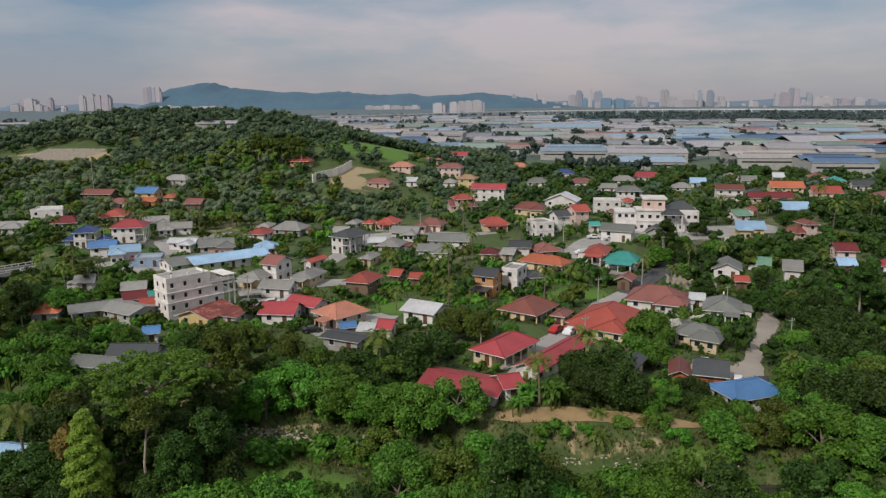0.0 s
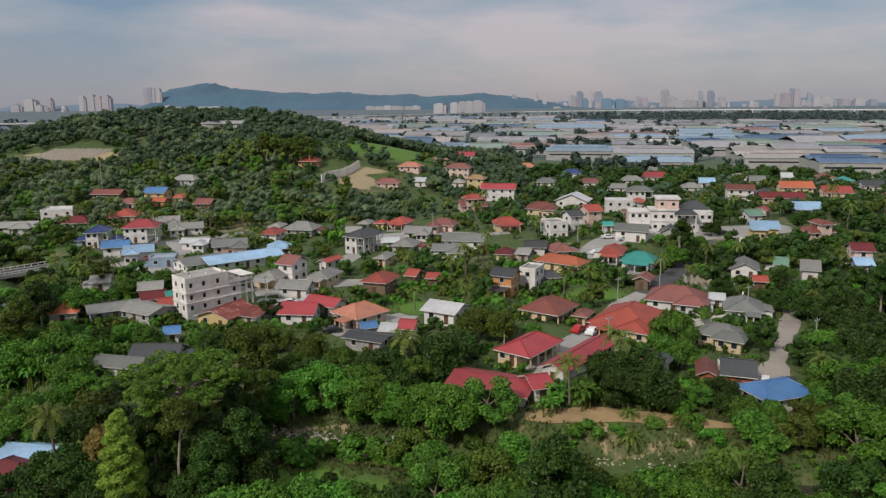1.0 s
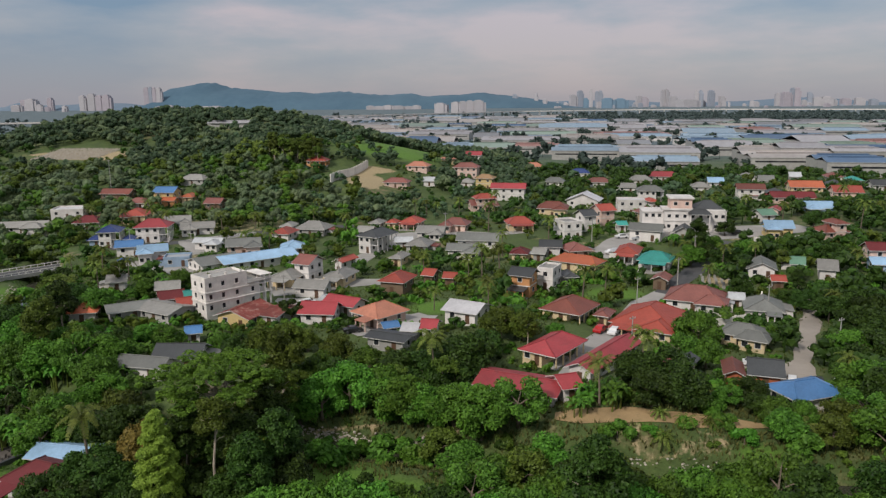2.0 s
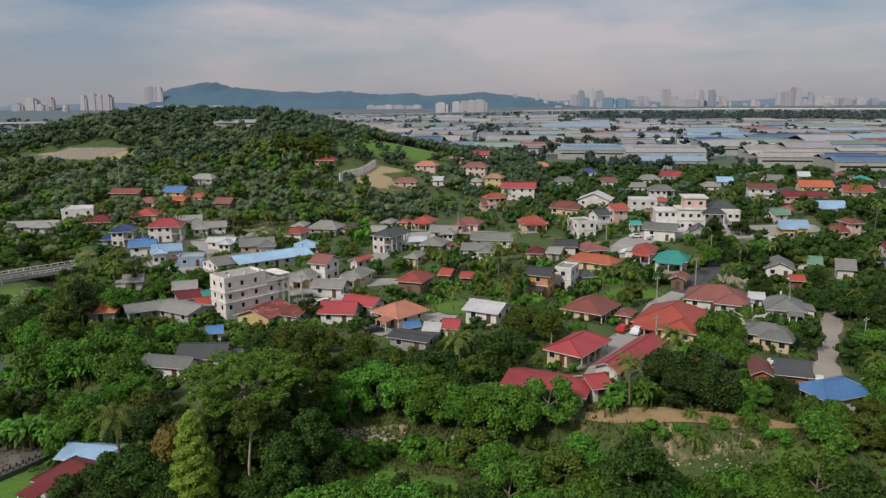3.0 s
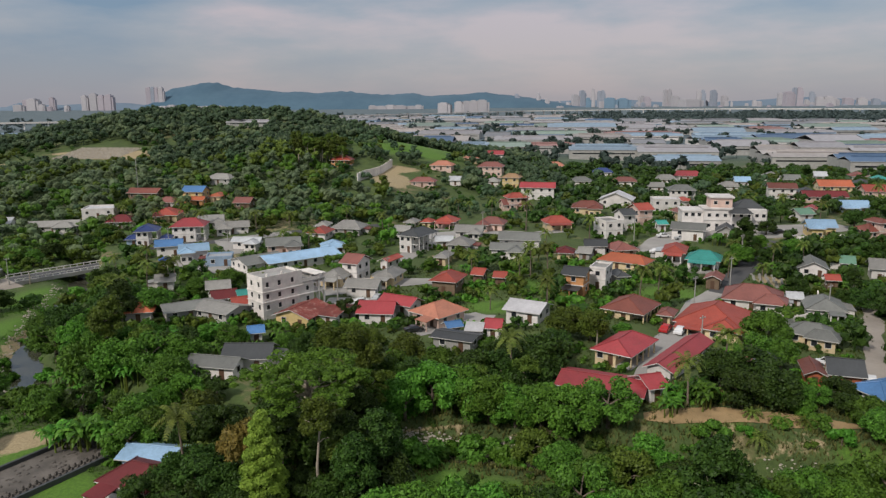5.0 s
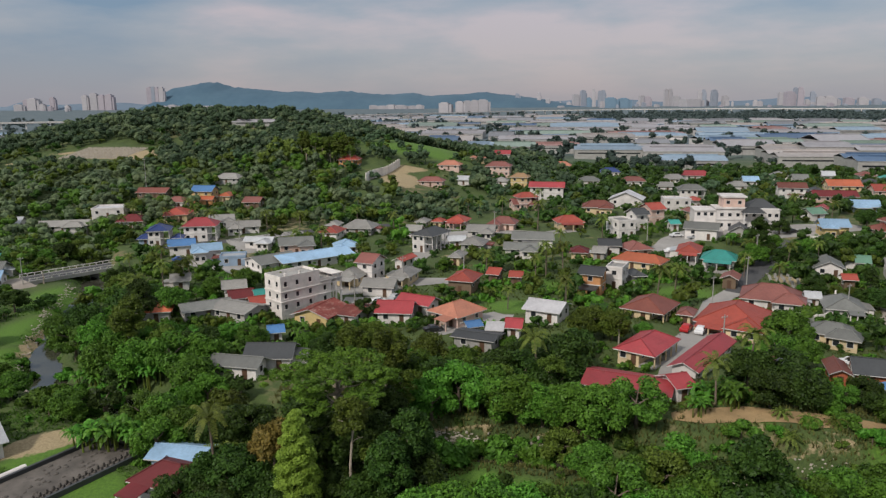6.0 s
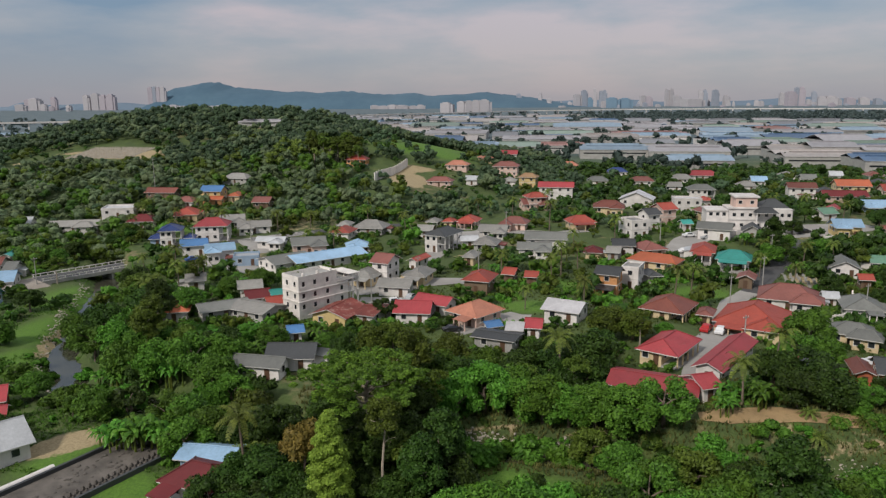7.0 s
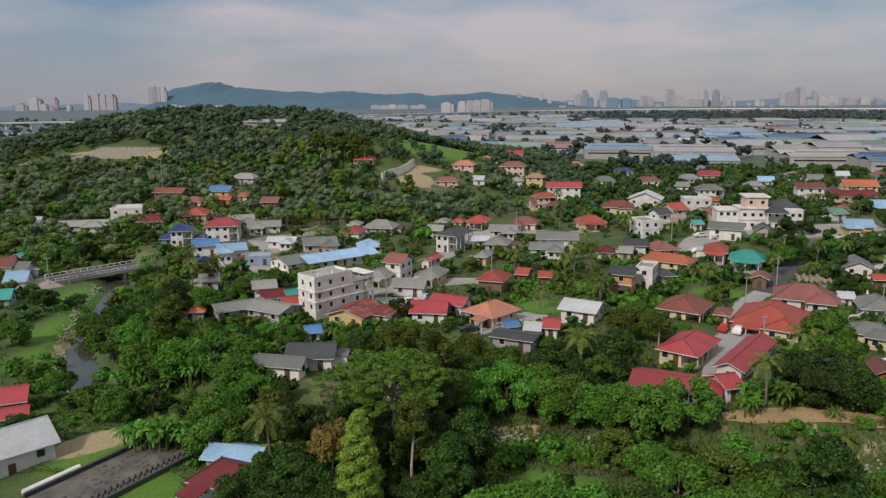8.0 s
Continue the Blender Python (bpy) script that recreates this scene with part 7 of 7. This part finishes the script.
FACTORY = dict(f_white="white", f_cream="cream", f_grey="grey", f_blue="pale blue", f_navy="blue", f_red="faded red", f_green="green")


def factory(x, y, yaw, w, d, h, roof, wall="w_grey", bays=2):
    """A low wide factory shed: walls, two or more shallow gabled bays, ridge vents, a strip of windows."""
    root = new("factory_shed")
    root.matrix_basis = pose(x, y, ground_z(x, y), 0, 0, yaw)
    tagged(root, f"long low factory shed with a shallow {FACTORY[roof]} sheet roof", "factory", "factory sheds")
    part("wall", mesh("wall", *box(-w / 2 + 0.5, w / 2 - 0.5, -d / 2 + 0.5, d / 2 - 0.5, -2, h), [wall]), root)
    step = d / bays
    for k in range(bays):
        me = open_gable("gx", w, step - 0.02, step * 0.1, roof)
        r = part("roof", me, root, pose(0, -d / 2 + (k + 0.5) * step, h))
        part("ridge_vent", mesh("ridge_vent", *box(-w * 0.4, w * 0.4, -0.8, 0.8, step * 0.1 - 0.2, step * 0.1 + 0.7), [roof]), r)
    part("window_strip", mesh("window_strip", *box(-w / 2 + 3, w / 2 - 3, -d / 2 + 0.38, -d / 2 + 0.496, h * 0.6, h * 0.72), ["glass"]), root)
    PLOTS.append((x, y, 1, 0, w / 2, d / 2))


factory(76, 599, -6, 53, 45, 8, "f_blue", bays=2)
factory(129, 586, -6, 59, 50, 8, "f_white", bays=2)
factory(113, 496, -6, 43, 26, 7, "f_blue", bays=1)
factory(-58, 646, -4, 29, 40, 8, "f_navy", bays=1)
factory(-28, 628, -4, 28, 35, 7, "f_blue", bays=2)
factory(2, 638, -4, 40, 30, 7, "f_green", bays=1)
factory(-65, 735, -4, 67, 50, 8, "f_cream", bays=1)
factory(41, 665, -4, 43, 30, 7, "f_red", bays=2)
factory(203, 658, -6, 46, 40, 8, "f_white", bays=1)
factory(206, 526, -6, 60, 45, 8, "f_cream", bays=2)
factory(220, 470, -8, 38, 45, 9, "f_navy", bays=2)
factory(226, 559, -6, 33, 30, 12, "f_white", bays=1)
factory(262, 554, -6, 37, 36, 10, "f_white", bays=2)
factory(200, 570, -6, 30, 30, 9, "f_cream", bays=1)
factory(217, 745, -6, 39, 40, 8, "f_navy", bays=2)
factory(35, 796, -5, 82, 45, 8, "f_white", bays=2)
factory(115, 849, -5, 63, 45, 8, "f_cream", bays=2)
factory(139, 726, -5, 32, 30, 7, "f_grey", bays=1)
factory(-60, 997, -5, 81, 60, 8, "f_white", bays=2)
factory(-0, 886, -5, 30, 40, 8, "f_grey", bays=1)
FRONT = [
    (76, 53, 599, 45), (129, 59, 586, 50), (113, 43, 496, 26), (-58, 29, 646, 40), (-28, 28, 628, 35),
    (2, 40, 638, 30), (-65, 67, 735, 50), (41, 43, 665, 30), (203, 46, 658, 40), (206, 60, 526, 45),
    (220, 38, 470, 45), (226, 33, 559, 30), (262, 37, 554, 36), (200, 30, 570, 30), (217, 39, 745, 40),
    (35, 82, 796, 45), (115, 63, 849, 45), (139, 32, 726, 30), (-60, 81, 997, 60), (-0, 30, 886, 40)]

factory(-182, 516, 9, 32, 11, 2.8, "f_white", bays=1)
fr = random.Random(77)
for row in range(18):
    y = 560 + row * 62 + row * row * 1.6
    x = -0.72 * y if y > 760 else (-150 if y > 660 else 0.05 * y)
    while x < 0.74 * y + 60:
        w, d = fr.uniform(38, 105), fr.uniform(30, 50)
        if fr.random() < 0.8 and not (x < -0.48 * y and y > 1120) and (y < 1550 or x < 250) and all(abs(x + w / 2 - a) > (w + b) / 2 or abs(y - c) > (d + e) / 2 for a, b, c, e in FRONT) and ground_z(x + w / 2, y) < 9:
            factory(x + w / 2, y + fr.uniform(-20, 20), fr.uniform(-11, 6), w, d, fr.uniform(4.5, 7.5), fr.choice(["f_white"] * 5 + ["f_grey"] * 4 + ["f_cream"] * 2 + ["f_blue"] * 4 + ["f_navy"] * 2 + ["f_red", "f_green"]), fr.choice(["w_white", "w_grey", "w_grey", "w_grey", "w_blue"]), fr.choice([1, 2, 2, 3]))
        x += w + fr.uniform(5, 26)

# ---- belts of trees on the plain ----
belt = []
for k in range(1200):
    y = rng.uniform(450, 2000)
    x = rng.uniform(-0.7 * y, 0.72 * y)
    if ground_z(x, y) > 8 or (y < 600 and x < 0) or not free_spot(x, y, 0.5):
        continue
    r = rng.uniform(3, 6.5)
    belt.append((x, y, r, r * 1.7))
for k in range(1150):
    y = rng.uniform(1640, 2560)
    x = rng.uniform(0.1 * y, 0.76 * y) if y < 2200 or k % 2 else rng.uniform(-0.35 * y, 0.76 * y)
    r = rng.uniform(4, 8.5)
    belt.append((x, y, r, r * 1.2))
# both leaf materials carry painted distance haze, more beyond y 1200
wood("plain_trees", [q for q in belt if q[1] < 1200], 41, "dark trees between the factory sheds with bluish haze in their leaf colour", "plain_hazewood", 4, 10, 1.2)
wood("plain_trees", [q for q in belt if q[1] >= 1200], 42, "belts of trees across the distant plain with haze painted into their leaves", "hazewood", 4, 6, 1.5)

# ---- viaduct across the plain ----
VIADUCT = [(-1500, 1150), (-1000, 1360), (-815, 1460), (-540, 1720), (-260, 2000), (130, 2480), (480, 2640), (830, 2680), (1150, 2520), (1420, 2320), (1900, 2050), (2400, 1900)]
root = new("viaduct")
tagged(root, "long pale concrete viaduct on many piers crossing the plain", "viaduct")
for (x0, y0), (x1, y1) in zip(VIADUCT, VIADUCT[1:]):
    length, yaw = math.hypot(x1 - x0, y1 - y0), math.degrees(math.atan2(y1 - y0, x1 - x0))
    m = pose((x0 + x1) / 2, (y0 + y1) / 2, 13, 0, 0, yaw)
    part("deck", mesh("deck", *joined(box(-length / 2 - 1, length / 2 + 1, -6, 6, -1.6, 0), box(-length / 2, length / 2, -6.2, -5.8, 0, 1.2), box(-length / 2, length / 2, 5.8, 6.2, 0, 1.2)), ["raw"]), root, m)
    many = int(length / 42)
    for k in range(many):
        part("pier", mesh("pier", *joined(box(-1.2, 1.2, -2.5, 2.5, -16, -3), box(-1.4, 1.4, -5, 5, -3, -1.6)), ["raw"]), root, m @ pose((k + 0.5) / many * length - length / 2, 0, 0))

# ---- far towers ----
# tower tones with distance haze already mixed into the colour
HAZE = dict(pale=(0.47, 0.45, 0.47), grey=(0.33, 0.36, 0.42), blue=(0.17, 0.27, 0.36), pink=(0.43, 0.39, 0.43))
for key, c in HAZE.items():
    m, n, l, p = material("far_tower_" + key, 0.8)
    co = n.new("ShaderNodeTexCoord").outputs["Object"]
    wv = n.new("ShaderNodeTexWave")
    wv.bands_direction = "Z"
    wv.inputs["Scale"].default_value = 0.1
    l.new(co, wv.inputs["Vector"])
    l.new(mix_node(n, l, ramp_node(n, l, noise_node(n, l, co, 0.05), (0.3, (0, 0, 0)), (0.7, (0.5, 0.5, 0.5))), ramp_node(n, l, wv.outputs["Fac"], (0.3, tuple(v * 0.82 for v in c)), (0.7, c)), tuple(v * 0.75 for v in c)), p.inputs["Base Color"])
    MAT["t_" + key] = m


def tower(px, wide, high, y, tone, deep=None):
    """A far tower at a bearing, with a plinth, setback crown and side wing."""
    x = px * y
    root = new("tower_block")
    root.matrix_basis = pose(x, y, 0, 0, 0, fr.choice([-12, 0, 8, 15]))
    tagged(root, f"distant haze-tinted {dict(pale='cream', grey='grey', blue='blue glass', pink='pinkish')[tone]} tower block", "tower", "city towers")
    d = deep or wide
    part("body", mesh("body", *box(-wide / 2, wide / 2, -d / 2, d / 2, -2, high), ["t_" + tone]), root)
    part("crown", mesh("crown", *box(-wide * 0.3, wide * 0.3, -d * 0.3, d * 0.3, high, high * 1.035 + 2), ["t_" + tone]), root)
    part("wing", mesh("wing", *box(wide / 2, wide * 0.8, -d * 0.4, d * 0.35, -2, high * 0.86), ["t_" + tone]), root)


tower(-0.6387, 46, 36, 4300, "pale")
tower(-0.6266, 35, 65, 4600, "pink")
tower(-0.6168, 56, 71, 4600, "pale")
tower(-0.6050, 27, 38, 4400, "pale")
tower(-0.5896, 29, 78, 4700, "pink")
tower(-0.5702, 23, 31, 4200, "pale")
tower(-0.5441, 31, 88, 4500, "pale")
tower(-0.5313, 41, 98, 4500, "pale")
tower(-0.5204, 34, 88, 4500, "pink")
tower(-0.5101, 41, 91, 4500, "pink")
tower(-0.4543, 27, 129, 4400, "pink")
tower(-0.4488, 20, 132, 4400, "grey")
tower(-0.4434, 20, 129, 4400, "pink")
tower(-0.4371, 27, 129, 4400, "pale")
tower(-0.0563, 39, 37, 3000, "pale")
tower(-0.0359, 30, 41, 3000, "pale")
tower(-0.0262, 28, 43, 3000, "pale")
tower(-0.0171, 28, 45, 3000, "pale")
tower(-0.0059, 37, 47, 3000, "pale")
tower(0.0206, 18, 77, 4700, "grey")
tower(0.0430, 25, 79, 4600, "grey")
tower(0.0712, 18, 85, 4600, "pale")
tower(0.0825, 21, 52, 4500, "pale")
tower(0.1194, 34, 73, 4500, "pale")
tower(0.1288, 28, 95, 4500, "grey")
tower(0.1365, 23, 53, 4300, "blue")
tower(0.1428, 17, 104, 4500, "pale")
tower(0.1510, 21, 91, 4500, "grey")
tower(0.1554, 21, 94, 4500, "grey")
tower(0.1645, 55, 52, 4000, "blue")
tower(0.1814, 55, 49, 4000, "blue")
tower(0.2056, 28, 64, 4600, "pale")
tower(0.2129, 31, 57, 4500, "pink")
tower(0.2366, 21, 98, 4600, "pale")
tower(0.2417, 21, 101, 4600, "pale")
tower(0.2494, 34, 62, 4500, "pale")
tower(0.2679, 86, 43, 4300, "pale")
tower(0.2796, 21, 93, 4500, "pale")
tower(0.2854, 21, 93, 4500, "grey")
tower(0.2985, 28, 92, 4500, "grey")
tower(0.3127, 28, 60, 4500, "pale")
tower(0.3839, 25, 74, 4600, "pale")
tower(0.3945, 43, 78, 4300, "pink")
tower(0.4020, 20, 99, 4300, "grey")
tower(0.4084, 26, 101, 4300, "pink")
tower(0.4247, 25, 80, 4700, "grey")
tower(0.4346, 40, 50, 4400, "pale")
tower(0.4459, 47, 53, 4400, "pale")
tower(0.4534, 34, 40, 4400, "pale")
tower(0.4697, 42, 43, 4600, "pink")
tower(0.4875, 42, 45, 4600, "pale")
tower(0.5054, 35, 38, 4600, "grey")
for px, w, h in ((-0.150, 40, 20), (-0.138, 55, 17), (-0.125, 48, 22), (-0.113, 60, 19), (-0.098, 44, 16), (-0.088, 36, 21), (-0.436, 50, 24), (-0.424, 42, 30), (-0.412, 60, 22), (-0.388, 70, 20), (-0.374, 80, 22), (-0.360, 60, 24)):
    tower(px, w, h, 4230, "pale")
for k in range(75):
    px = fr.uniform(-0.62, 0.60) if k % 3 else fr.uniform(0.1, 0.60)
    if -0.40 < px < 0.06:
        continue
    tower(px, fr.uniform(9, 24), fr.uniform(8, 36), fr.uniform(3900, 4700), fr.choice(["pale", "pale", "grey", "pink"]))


# ---- far hills ----
def far_hills(name, y0, y1, height, colours, label, x0, x1, steps=260):
    m, n, l, p = material(name, 0.95)
    co = n.new("ShaderNodeTexCoord").outputs["Object"]
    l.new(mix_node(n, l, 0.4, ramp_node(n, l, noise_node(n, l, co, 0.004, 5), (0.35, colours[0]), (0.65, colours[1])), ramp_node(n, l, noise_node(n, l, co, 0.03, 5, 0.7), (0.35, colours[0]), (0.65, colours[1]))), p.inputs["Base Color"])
    v, f = [], []
    rows = (0, 0.25, 0.5, 0.75, 1.0)
    for i in range(steps + 1):
        x = x0 + (x1 - x0) * i / steps
        h = height(x)
        for r in rows:
            wob = 1 + 0.12 * noise.noise((x * 0.006, r * 3, 1.7)) + 0.05 * noise.noise((x * 0.03, r * 5, 4.1))
            v.append((x, y0 + (y1 - y0) * r, -3 + (h + 3) * math.sin(r * math.pi * 0.5) ** 0.8 * wob))
    for i in range(steps):
        for r in range(4):
            a = i * 5 + r
            f.append((a, a + 5, a + 6, a + 1))
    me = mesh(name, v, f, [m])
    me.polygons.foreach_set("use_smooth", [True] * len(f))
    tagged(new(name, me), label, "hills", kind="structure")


def bump(x, at, amp, wide):
    return amp * math.exp(-((x - at) / wide) ** 2)


def ridge(x):
    """The long wooded ridge, highest towards its steep end."""
    u = smooth(-2120, -1960, x) * (1 - smooth(150, 720, x))
    slope = 128 - 55 * smooth(-1900, -300, x)
    return u * slope + bump(x, -1790, 44, 150) * u + bump(x, -880, 14, 170) + bump(x, -470, 14, 90) + bump(x, -200, 10, 80) + bump(x, -10, 26, 110)


def low_hills(x):
    return 26 + bump(x, -3080, 30, 60) + bump(x, -2420, 14, 200) + bump(x, 2100, 14, 300) + 10 * math.sin(x * 0.004) + bump(x, 900, 20, 300)


# the blue in both colour pairs is distance haze put into the base colour
far_hills("far_ridge", 4300, 4800, ridge, ((0.050, 0.105, 0.155), (0.075, 0.14, 0.19)), "long wooded ridge on the horizon, blue-green from painted-in haze", -2300, 1000)
far_hills("far_land", 4700, 4950, low_hills, ((0.11, 0.16, 0.215), (0.15, 0.20, 0.255)), "low hills on the horizon, blue-grey from painted-in haze", -4600, 4600)
